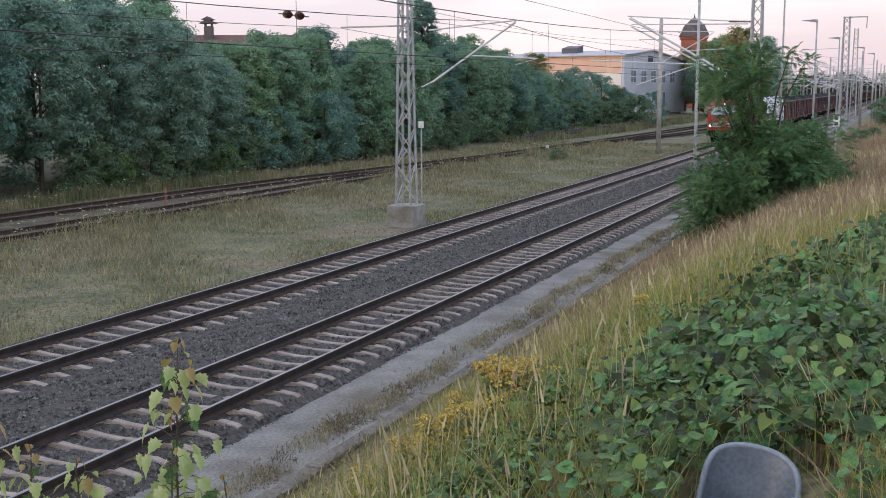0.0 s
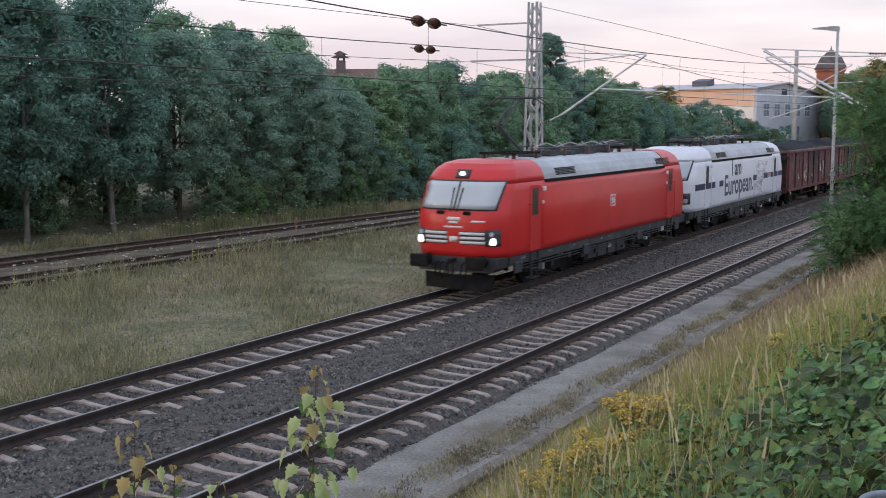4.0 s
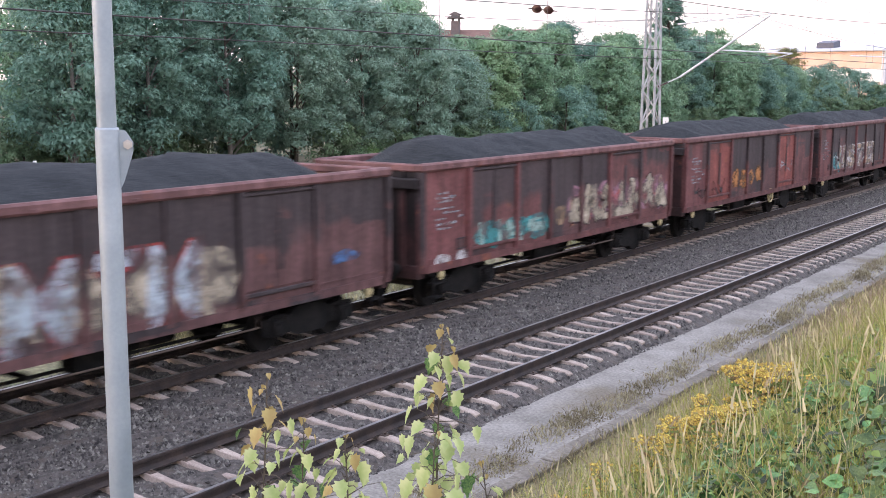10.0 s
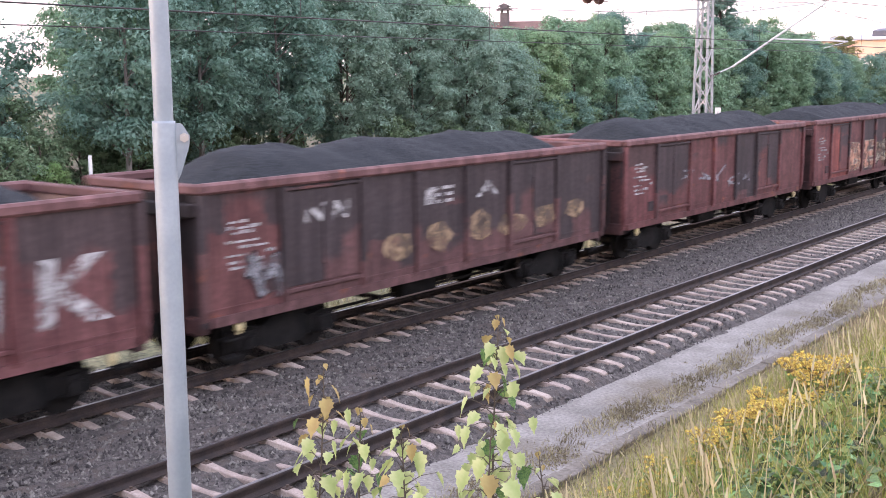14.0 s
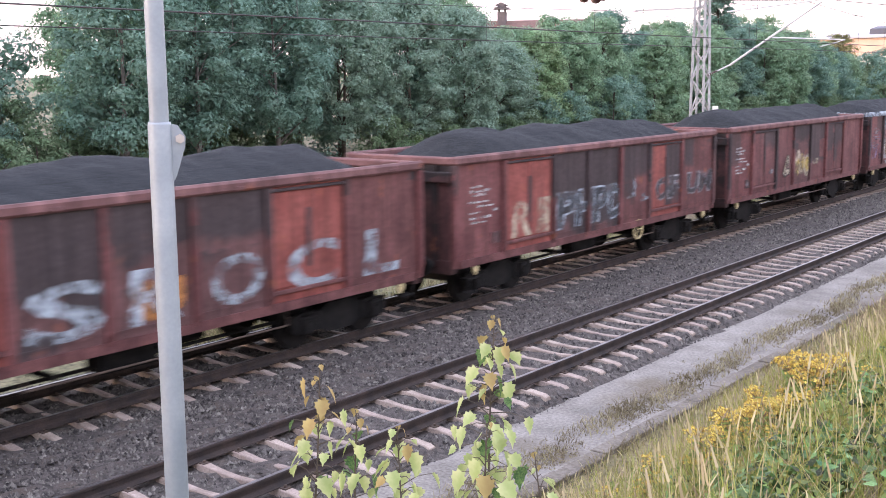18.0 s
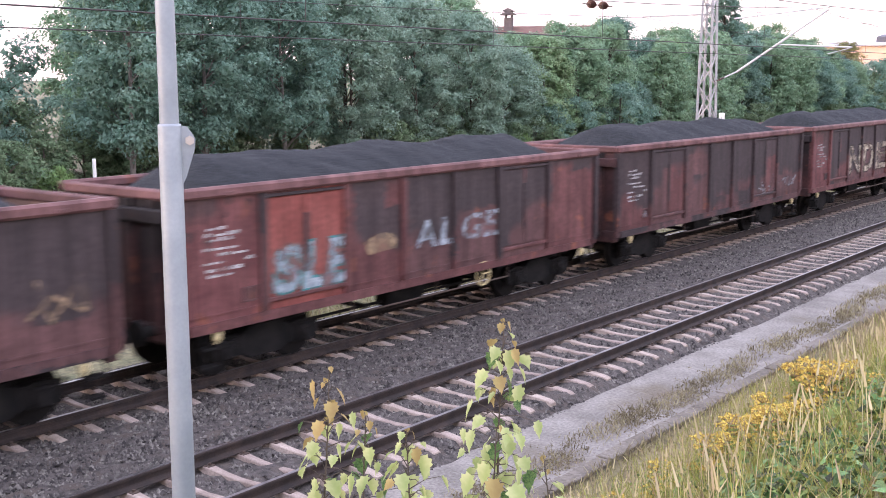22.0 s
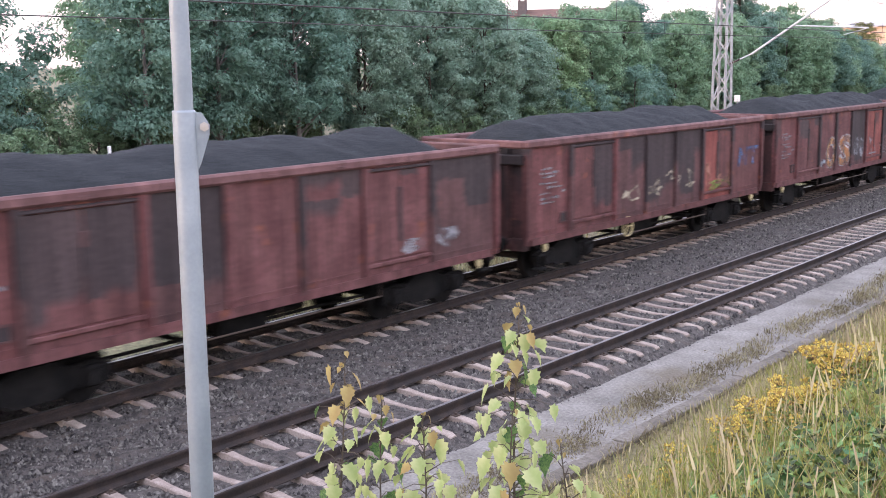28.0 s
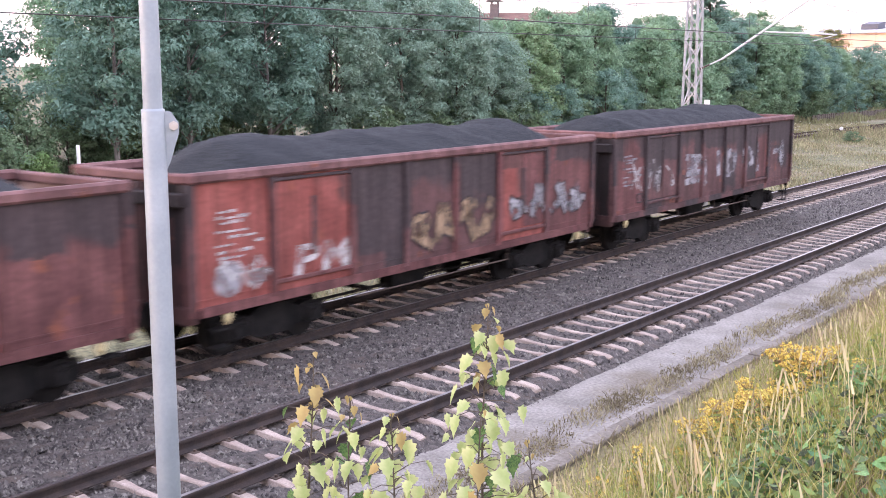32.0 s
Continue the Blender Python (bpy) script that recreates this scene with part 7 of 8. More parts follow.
    x = -1.6 + 3.4 * rg.random(n)
    y = 4.75 + 4.6 * rg.random(n) ** 1.2
    on = (rg.random(n) < 0.10 + 0.9 * smooth(-0.9, 0.0, x - 0.12 * (y - 5)) * (patches(x, y, 0.7, 7.0) > 0.42)) & ((np.abs(x + 0.42) > 0.36) | (y > 5.1))
    x, y = x[on], y[on]
    V, F = blades(rg, x, y, rg.uniform(0.14, 0.52, len(x)), rg.uniform(0.003, 0.007, len(x)), rg.uniform(0.1, 1.1, len(x)))
    solo("dead_stalks", mesh_np("dead_stalks", V, F, M["grass_tan"]), "dry tan stalks among the broad leaves", "grass", kind="stuff")
    # small leafy weeds among the grass
    n = 1900
    y = 4.6 + 13 * rg.random(n) ** 1.2
    x = np.maximum(-6.3, -0.62 * y) + rg.random(n) * (np.minimum(-0.1 * y, leaf_edge(y) + 0.8) + np.minimum(6.3, 0.62 * y))
    on = (patches(x, y, 0.8, 5.0) > 0.36) & ((np.abs(x + 0.092 * y) > 0.6) | (y > 5.4))
    x, y = x[on], y[on]
    c = np.stack([x, y, lie(x, y) + rg.uniform(0.08, 0.34, len(x)) * np.interp(x, [-6.5, -3.5], [0.4, 1.0])], 1)
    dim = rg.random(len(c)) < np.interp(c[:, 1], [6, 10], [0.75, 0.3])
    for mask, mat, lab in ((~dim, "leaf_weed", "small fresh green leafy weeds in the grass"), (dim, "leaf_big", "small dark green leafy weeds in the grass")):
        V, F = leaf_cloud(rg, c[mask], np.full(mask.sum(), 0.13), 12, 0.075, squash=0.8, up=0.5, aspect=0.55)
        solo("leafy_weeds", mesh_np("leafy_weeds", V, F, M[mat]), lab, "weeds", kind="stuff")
    # pale seed heads above it
    n = 3800
    y = 4 + 46 * rg.random(n) ** 1.5
    x = -6.5 + 7.5 * rg.random(n) ** 1.35
    y = np.where((np.abs(x + 0.092 * y) < 0.6) & (y < 5.4), y + 6, y)
    on = (x < leaf_edge(y) + 0.1) | (y > 16) | (rg.random(n) < 0.12)
    x, y = x[on], y[on]
    n = len(x)
    z = lie(x, y)
    h = rg.uniform(0.40, 0.78, n) * np.interp(x, [-6.6, -5.0, -3.0], [0.6, 0.85, 1.0])
    k = rg.uniform(-0.10, 0.10, (n, 2))
    V, F = [], []
    top = np.stack([x + k[:, 0], y + k[:, 1], z + h], 1)
    tip = top + np.stack([k[:, 0] * 0.45, k[:, 1] * 0.45, rg.uniform(0.05, 0.14, n)], 1)
    side = np.stack([np.cos(x * 50), np.sin(x * 50), 0 * x], 1) * (0.0060 + y * 0.00034)[:, None]
    foot = np.stack([x, y, z - 0.02], 1)
    V = np.stack([foot - side * 0.25, foot + side * 0.25, top + side * 0.25, top - side * 0.25, top + side, tip + side * 0.4, tip - side * 0.4, top - side], 1).reshape(-1, 3)
    i = (np.arange(n) * 8)[:, None]
    F = np.concatenate([i + np.array([[0, 1, 2, 3]]), i + np.array([[7, 4, 5, 6]])], 0)
    solo("grass_seed_heads", mesh_np("grass_seed_heads", V, F, M["straw"]), "pale straw seed heads of tall grass", "grass", kind="stuff")
    # taller weeds between the far siding and the shrubs
    n = 9000
    y = 24 + 80 * rg.random(n)
    x = np.array([side_x(q, 0) for q in y]) - 2.3 - np.abs(rg.normal(0, 0.9, n)) - 1.2 * smooth(56, 70, y) * rg.random(n)
    green = (y > 40) & (y < 57)
    h = rg.uniform(0.25, 0.85, n) * (0.5 + 0.7 * patches(x, y, 1.4, 2.0)) * np.where(green, 1.0, 0.6)
    for mask, mat, lab in ((green, "meadow_green", "tall green weeds beside the siding"), (~green, "meadow_dry", "tan dry grass beside the siding")):
        V, F = blades(rg, x[mask], y[mask], h[mask], np.full(mask.sum(), 0.035), rg.uniform(0.05, 0.5, mask.sum()))
        solo("siding_weeds", mesh_np("siding_weeds", V, F, M[mat]), lab, "weeds", kind="stuff")
    # weeds before and above the old retaining wall
    n = 9000
    y = 105 + 78 * rg.random(n)
    x = np.interp(y, [107, 118, 135, 160, 182], [-36.2, -34.8, -33.8, -33.5, -32.4]) + rg.choice([-1.6, 0.75], n) + rg.normal(0, 0.55, n)
    h = rg.uniform(0.3, 1.0, n) * (0.35 + patches(x, y, 3.1, 5.0))
    on = patches(x, y, 4.0, 1.0) > 0.5
    for mask, mat, lab in ((on, "path_weed", "brown weeds along the old wall"), (~on, "meadow_green", "green weeds along the old wall")):
        V, F = blades(rg, x[mask], y[mask], h[mask], np.full(mask.sum(), 0.07), rg.uniform(0.05, 0.6, mask.sum()))
        solo("wall_weeds", mesh_np("wall_weeds", V, F, M[mat]), lab, "weeds", kind="stuff")
    # white umbels along the siding
    n = 560
    y = 22 + 75 * rg.random(n) ** 1.2
    back = rg.random(n) < 0.4
    x = np.array([side_x(q, 0) - 2.6 if bk else side_x(q, 1 if q < 90 else 2) + 1.3 for q, bk in zip(y, back)]) + rg.normal(0, 0.5, n)
    z = lie(x, y)
    h = rg.uniform(0.35, 0.95, n)
    V, F = blades(rg, x, y, h, np.full(n, 0.02), np.full(n, 0.05))
    solo("weed_stems", mesh_np("weed_stems", V, F, M["grass_green"]), "green stems of tall weeds by the siding", "weeds", kind="stuff")
    cs = np.stack([x, y, z + h], 1)
    V, F = leaf_cloud(rg, cs, np.full(n, 0.055), 8, 0.05, squash=0.3)
    solo("weed_flowers", mesh_np("weed_flowers", V, F, M["umbel"]), "white flower heads of weeds by the siding", "weeds", kind="stuff")
    # low weeds on the path's edge and in the ballast shoulder
    n = 7000
    y = 5 + 45 * rg.random(n) ** 1.5
    x = -7.58 + rg.normal(0, 0.24, n) - 0.35 * patches(y * 0, y, 1.7, 2.0)
    on = (patches(x, y, 0.55, 8.0) + rg.normal(0, 0.17, n) > 0.62) & (x < -7.46) & (x > -8.75)
    c = np.stack([x, y, np.full(n, -0.34)], 1)[on]
    V, F = leaf_cloud(rg, c, np.full(len(c), 0.06), 9, 0.030, squash=0.4)
    solo("path_weeds", mesh_np("path_weeds", V, F, M["path_weed"]), "low olive brown weeds along the gravel path", "weeds", kind="stuff")
    for mat, lab, sd in (("meadow_dry", "low dry tufts along the gravel path", 0), ("path_weed", "low olive tufts along the gravel path", 1)):
        m = 18000
        y2 = 5 + 45 * rg.random(m) ** 1.5
        x2 = np.where(rg.random(m) < 0.75, -7.60 + rg.normal(0, 0.17, m) - 0.35 * patches(y2 * 0, y2, 1.7, 2.0), -7.20 + rg.normal(0, 0.11, m))
        pt = ((patches(x2, y2, 0.6, 3.0 + sd) + rg.normal(0, 0.1, m) > 0.50) | (x2 > -7.2)) & ((x2 < -7.48) | (x2 > -7.13) | (patches(x2, y2, 0.9, 5.0) > 0.40))
        V, F = blades(rg, x2[pt], y2[pt], rg.uniform(0.03, 0.13, pt.sum()), rg.uniform(0.006, 0.012, pt.sum()) * (1 + y2[pt] / 30), rg.uniform(0.2, 1.0, pt.sum()), 0.04)
        solo("path_grass", mesh_np("path_grass", V, F, M[mat]), lab, "grass", kind="stuff")


grass()


def broad_leaves():
    """A thick cover of broad leaves on the upper slope."""
    rg = np.random.default_rng(61)
    n = 4700
    y = 4.1 + 12.7 * rg.random(n) ** 1.15
    x = leaf_edge(y) + 4.2 * rg.random(n) ** 1.1
    bare = 0.6 * smooth(-1.0, -0.5, x) * (1 - smooth(0.9, 1.3, x)) * (1 - smooth(6.2, 7.0, y)) * smooth(4.9, 5.3, y)
    keep = (np.hypot(x, y) > 3.6) & (rg.random(n) < 0.35 + 0.8 * patches(x, y, 1.1, 3.0)) & (rg.random(n) > 0.35 * bare) & ((np.abs(x + 0.43) > 0.40) | (y > 5.0))
    x, y = x[keep], y[keep]
    x, y = np.append(x, rg.uniform(-0.22, 0.9, 170)), np.append(y, rg.uniform(4.95, 5.7, 170))
    h = 0.10 + 0.20 * patches(x, y, 0.9, 9.0) + rg.uniform(-0.06, 0.08, len(x))
    c = np.stack([x, y, lie(x, y) + h], 1)
    per = 8
    m = len(x)
    cc = np.repeat(c, per, 0)
    N = m * per
    p = cc + rg.normal(0, 1, (N, 3)) * (0.15, 0.15, 0.07)
    nor = rg.normal(0, 0.52, (N, 3)) + (-0.15, -0.35, 0.9)
    nor /= np.linalg.norm(nor, axis=1, keepdims=True)
    t = np.cross(nor, rg.normal(size=(N, 3)))
    t /= np.linalg.norm(t, axis=1, keepdims=True)
    b = np.cross(nor, t)
    s = (rg.uniform(0.04, 0.125, N) * np.interp(p[:, 1], [4.6, 7.5], [0.68, 1.0]))[:, None]
    half = [(-0.52, 0.14), (-0.44, 0.34), (-0.20, 0.43), (0.06, 0.39), (0.32, 0.23)]
    pts = [(-0.40, 0)] + half + [(0.62, 0.0)] + [(u, -v) for u, v in half[::-1]] + [(0.12, 0.0)]
    V = np.stack([p + t * s * u + b * s * v - nor * s * (0.28 * abs(u) ** 2 + 0.0) + nor * s * 0.22 * abs(v) for u, v in pts], 1).reshape(-1, 3)
    F8 = (np.arange(N) * 13)[:, None]
    F = np.concatenate([F8 + np.array([q]) for q in ((0, 1, 2, 12), (12, 2, 3, 4), (12, 4, 5, 6), (12, 6, 7, 8), (12, 8, 9, 10), (12, 10, 11, 0))], 0)
    clear = (np.abs(p[:, 0] + 0.092 * p[:, 1]) > 0.30) | (p[:, 1] > 5.0)
    fresh = np.repeat(rg.random(m) < 0.06 + 0.22 * (patches(x, y, 1.6, 12.0) > 0.66), per)
    for mask, mat, lab in ((~fresh & clear, "leaf_big", "thick cover of broad dark green weed leaves on the slope"), (fresh & clear, "leaf_weed", "fresh yellow-green broad weed leaves on the slope")):
        k = np.tile(mask, 6)
        solo("broad_leaf_weeds", mesh_np("broad_leaf_weeds", V, F[k], M[mat]), lab, "weeds", kind="stuff")
    st = [([(a, b_, float(lie(a, b_)) - 0.02), (a + 0.03, b_, float(lie(a, b_)) + hh)], [0.006, 0.003]) for a, b_, hh in zip(x[::3], y[::3], h[::3])]
    solo("weed_stalks", tubes("weed_stalks", st, M["grass_green"], 4), "green stalks of broad leaved weeds", "weeds", kind="stuff")


broad_leaves()


def flower_plant(seed, n_stem, r, h):
    """Stems that fork into flat-topped bunches of yellow heads, feathery leaves below."""
    rg = np.random.default_rng(seed)
    paths, heads, hr, lv = [], [], [], []
    for i in range(n_stem):
        a = rg.uniform(0, 6.28)
        q = r * math.sqrt(rg.random())
        top = (q * math.cos(a), q * math.sin(a), h * rg.uniform(0.50, 1.0))
        fork = (top[0] * 0.85, top[1] * 0.85, top[2] - 0.13)
        paths.append(([(top[0] * 0.3, top[1] * 0.3, -0.05), (top[0] * 0.65, top[1] * 0.65, top[2] * 0.55), fork], [0.006, 0.005, 0.004]))
        wide = rg.uniform(0.07, 0.12)
        for k in range(20):
            b, d = rg.uniform(0, 6.28), wide * math.sqrt(rg.random())
            e = (top[0] + d * math.cos(b), top[1] + d * math.sin(b), top[2] - 0.25 * d + rg.normal(0, 0.008))
            heads.append(e)
            hr.append(0.012)
            if k < 6:
                paths.append(([fork, e], [0.0025, 0.0015]))
        for f in (0.25, 0.4, 0.5, 0.6, 0.7, 0.8):
            lv.append((top[0] * f + rg.normal(0, 0.03), top[1] * f + rg.normal(0, 0.03), top[2] * f))
    V, F = leaf_cloud(rg, heads, hr, 6, 0.027, aspect=0.7, squash=0.5, up=0.7)
    V2, F2 = leaf_cloud(rg, lv, [0.07] * len(lv), 6, 0.075, aspect=0.3)
    return tubes("stalk", paths, M["stem_brown"], 4), mesh_np("blossom", V, F, M["petal"]), mesh_np("leaves", V2, F2, M["leaf_weed"])


FLOWER = [flower_plant(71, 19, 0.34, 0.80), flower_plant(72, 11, 0.22, 0.73), flower_plant(73, 4, 0.09, 0.62)]
for fx, fy, k, s in ((-3.30, 8.65, 1, 0.9), (-3.02, 8.55, 1, 0.8), (-3.52, 8.45, 1, 0.8), (-3.80, 8.7, 1, 0.9), (-3.12, 8.3, 2, 1.0), (-3.70, 9.05, 1, 0.95), (-3.48, 8.85, 1, 0.85), (-3.18, 8.85, 1, 0.8), (-3.62, 9.55, 1, 1.0), (-3.90, 9.45, 1, 0.85), (-3.98, 9.25, 2, 0.95), (-3.22, 9.55, 0, 1.0), (-3.02, 9.35, 1, 1.0), (-3.40, 9.30, 1, 0.75), (-3.0, 8.95, 2, 0.95), (-3.3, 9.85, 1, 1.0),
                     (-4.24, 8.5, 2, 1.1), (-4.32, 8.62, 2, 0.95), (-4.70, 8.45, 2, 0.95), (-3.62, 9.1, 2, 0.8), (-2.66, 9.3, 2, 0.7), (-2.4, 11.6, 2, 0.9), (-2.75, 12.9, 2, 0.9)):
    p = empty("flowering_weed", pose(fx, fy, float(lie(fx, fy)), 0, 0, fx * 77), "clump of yellow flowering ragwort in the grass", "flowers", "yellow flowers")
    p.scale = (s, s, s)
    hang("stalk", FLOWER[k][0], p, "thin brown stalks")["kind"] = "stuff"
    hang("blossom", FLOWER[k][1], p, "yellow flower heads in flat bunches")["kind"] = "stuff"
    hang("foliage", FLOWER[k][2], p)


# ---- sapling before the camera ----
def sapling_leaf(mat, name):
    """A three-cornered leaf with a toothed edge, folded along its rib."""
    bm = bmesh.new()
    edge_pts = [(0.0, 0.0), (-0.06, 0.26), (0.10, 0.24), (0.14, 0.44), (0.30, 0.36), (0.40, 0.42), (0.52, 0.27), (0.66, 0.26), (0.78, 0.12), (1.08, 0.0)]
    for s in (-1, 1):
        rib = [bm.verts.new((max(0.0, x), 0, -0.16 * max(0.0, x) ** 2)) for x, _ in edge_pts]
        edge = [bm.verts.new((x, s * y, -0.16 * x * x + 0.16 * y)) for x, y in edge_pts]
        for i in range(len(edge_pts) - 1):
            vs = [rib[i], rib[i + 1], edge[i + 1], edge[i]]
            bm.faces.new(vs if s > 0 else vs[::-1])
    bmesh.ops.remove_doubles(bm, verts=bm.verts, dist=0.0005)
    return to_mesh(name, bm, M[mat], True)


LEAF = {"g": sapling_leaf("leaf_sap", "leaf"), "f": sapling_leaf("leaf_fade", "leaf"), "d": sapling_leaf("leaf_big", "leaf")}


def sapling(x, y, top, bare, n, seed, spread=0.16, size=0.115, reach=0.95):
    rg = random.Random(seed)
    z0 = float(lie(x, y))
    t = empty("sapling", pose(x, y, z0), "young poplar sapling with yellow-green leaves before the track", "sapling", "saplings")
    hgt = top - z0
    lean = (rg.uniform(-0.05, 0.05), rg.uniform(-0.05, 0.05))
    def stem(f):
        return (lean[0] * (f - 1) + 0.02 * math.sin(6 * f + seed), lean[1] * (f - 1), hgt * f)
    paths = [([stem(f) for f in np.linspace(-0.02, 1, 12)], [0.011 - 0.0008 * i for i in range(12)])]
    spots = []
    for i in range(n):
        down = reach * (i / n) ** 0.95
        f = 1 - down / hgt
        a = i * 2.4 + rg.uniform(-0.4, 0.4)
        d = spread * rg.uniform(0.25, 1.1) * (0.25 + 0.85 * min(1.0, down / 0.45))
        base = stem(f)
        p = (base[0] + d * math.cos(a), base[1] + d * math.sin(a), base[2] + rg.uniform(-0.02, 0.06))
        paths.append(([base, ((base[0] + p[0]) / 2, (base[1] + p[1]) / 2, (base[2] + p[2]) / 2 + 0.015), p], [0.003, 0.002, 0.0012]))
        spots.append((p, a, down))
    hang("stem", tubes("stem", paths, M["bark"], 5), t, "thin brown stem and twigs")
    for p, a, down in spots:
        k = "f" if down < bare or rg.random() < 0.08 else ("d" if rg.random() < 0.16 else "g")
        ob = hang("leaf", LEAF[k], t, "", Matrix.Translation(p) @ Euler((rg.uniform(-0.7, 0.7), rg.uniform(0.6, 1.45), a + rg.uniform(-0.8, 0.8))).to_matrix().to_4x4())
        s = size * rg.uniform(0.6, 1.2) * (0.5 if down < 0.06 else 1.0)
        ob.scale = (s, s, s)


sapling(-2.69, 3.83, 3.80, 0.08, 76, 1, 0.15, 0.082, 1.0)
sapling(-3.24, 3.31, 3.60, 0.20, 46, 2, 0.15, 0.084, 0.85)
sapling(-3.10, 3.42, 3.42, 0.10, 26, 6, 0.14, 0.084, 0.6)
sapling(-2.92, 3.45, 3.36, 0.03, 52, 3, 0.20, 0.088, 0.7)
sapling(-2.40, 3.75, 3.26, 0.02, 30, 4, 0.18, 0.090, 0.6)
sapling(-2.56, 3.60, 3.42, 0.02, 40, 7, 0.20, 0.090, 0.7)


# ---- masts, brackets and wires ----
def lattice_mast(x, y, z0, z1, w0, w1, label, foot=True, group="lattice masts"):
    """Four corner angles with crossed lacing on every side."""
    m = empty("lattice_mast", pose(x, y, 0), label, "mast", group)
    def half(z):
        return (w0 + (w1 - w0) * (z - z0) / (z1 - z0)) / 2
    for sx in (-1, 1):
        for sy in (-1, 1):
            bm = bmesh.new()
            bar(bm, (sx * half(z0), sy * half(z0), z0), (sx * half(z1), sy * half(z1), z1), 0.075, 0.075)
            part("corner_angle", bm, M["mast"], m)
    levels = [z0 + 0.1]
    while levels[-1] < z1 - 0.3:
        levels.append(min(z1, levels[-1] + 1.25 * 2 * half(levels[-1])))
    for axis in (0, 1):
        for s in (-1, 1):
            for i, (a, b) in enumerate(zip(levels[:-1], levels[1:])):
                bm = bmesh.new()
                e = 1 if (i + (s > 0)) % 2 else -1
                ha, hb = half(a), half(b)
                if axis == 0:
                    bar(bm, (s * ha, e * ha, a), (s * hb, -e * hb, b), 0.045, 0.025)
                else:
                    bar(bm, (e * ha, s * ha, a), (-e * hb, s * hb, b), 0.025, 0.045)
                part("lacing_bar", bm, M["mast"], m)
    if foot:
        bm = bmesh.new()
        box(bm, -0.58, 0.58, -0.58, 0.58, -0.9, z0 + 0.02, 0.03)
        part("foundation", bm, M["block"], m, "pale concrete foundation block")
    return m


def insulator(bm, a, b, r=0.07, n=5):
    """A turned body of n sheds between a and b."""
    a, b = Vector(a), Vector(b)
    d = (b - a).normalized()
    u = d.orthogonal().normalized()
    w = d.cross(u)
    prof = [(0.0, 0.35)] + [(i / n + f / n, k) for i in range(n) for f, k in ((0.15, 0.35), (0.2, 1.0), (0.55, 0.6), (0.85, 0.35))] + [(1.0, 0.35)]
    rings = [[bm.verts.new(a.lerp(b, f) + (u * math.cos(q * 0.6283) + w * math.sin(q * 0.6283)) * r * k) for q in range(10)] for f, k in prof]
    for one, two in zip(rings[:-1], rings[1:]):
        for q in range(10):
            bm.faces.new((one[q], one[(q + 1) % 10], two[(q + 1) % 10], two[q]))
    return bm


m1 = lattice_mast(-18.15, 39.75, 0.27, 9.4, 0.62, 0.34, "grey steel lattice catenary mast on a concrete block")
bm = rod(rod(bmesh.new(), (0.3, 0, 4.72), (1.02, 0.35, 5.1), 0.025), (1.0, 0.34, 5.08), (4.1, 1.2, 7.34), 0.04)
part("bracket_tube", bm, M["tube"], m1, "pale diagonal bracket tube")
part("top_tube", rod(bmesh.new(), (0.9, 0.2, 7.05), (4.15, 1.2, 7.40), 0.028), M["tube"], m1, "pale bracket tie tube")
part("steady_arm", rod(rod(bmesh.new(), (2.45, 0.75, 6.08), (4.9, 1.45, 5.95), 0.026), (4.9, 1.45, 5.95), (4.1, 1.2, 5.72), 0.014), M["tube"], m1, "pale steady arm")
part("insulator", insulator(bmesh.new(), (0.28, 0.0, 4.72), (0.62, 0.12, 4.88), 0.05), M["insul"], m1, "brown insulator")

m2 = lattice_mast(-6.75, 54.0, 0.2, 10.6, 0.62, 0.36, "tall grey lattice catenary mast behind a bush")
for a, b, r in (((-1.0, 0, 5.3), (-6.0, 0, 8.15), 0.055), ((-1.0, 0, 5.15), (-5.9, 0, 7.75), 0.04), ((-0.4, 0, 7.85), (-6.1, 0, 8.25), 0.03), ((-0.4, 0, 7.75), (-5.9, 0, 7.85), 0.028),
                ((-2.2, 0, 5.9), (-7.9, 0, 6.15), 0.03), ((-5.6, 0, 4.95), (-2.4, 0, 6.0), 0.024)):
    part("bracket_tube", rod(bmesh.new(), a, b, r), M["tube"], m2, "pale cantilever tube")
part("insulator", insulator(bmesh.new(), (-0.3, 0, 7.85), (-1.3, 0, 7.88), 0.07, 8), M["insul"], m2, "brown insulator")

m3 = lattice_mast(-4.95, 93.0, 0.5, 10.2, 0.62, 0.40, "grey lattice catenary mast far along the line", foot=False)
part("top_arm", bar(bmesh.new(), (-0.3, 0, 10.15), (1.5, 0, 10.15), 0.09, 0.09), M["mast"], m3, "steel top arm")
part("hanger", rod(bmesh.new(), (1.45, 0, 10.1), (1.45, 0, 9.3), 0.03), M["insul"], m3, "hanging insulator")
for z_, x_ in ((6.9, -3.6), (6.2, -4.4), (5.6, -3.9)):
    part("bracket_tube", rod(bmesh.new(), (-0.2, 0, z_ - 0.9), (x_, 0, z_), 0.03, n=6), M["tube"], m3, "pale cantilever tube")
lattice_mast(-6.9, 150.0, 0.5, 12.0, 0.75, 0.42, "grey lattice catenary mast in the distance", foot=False)


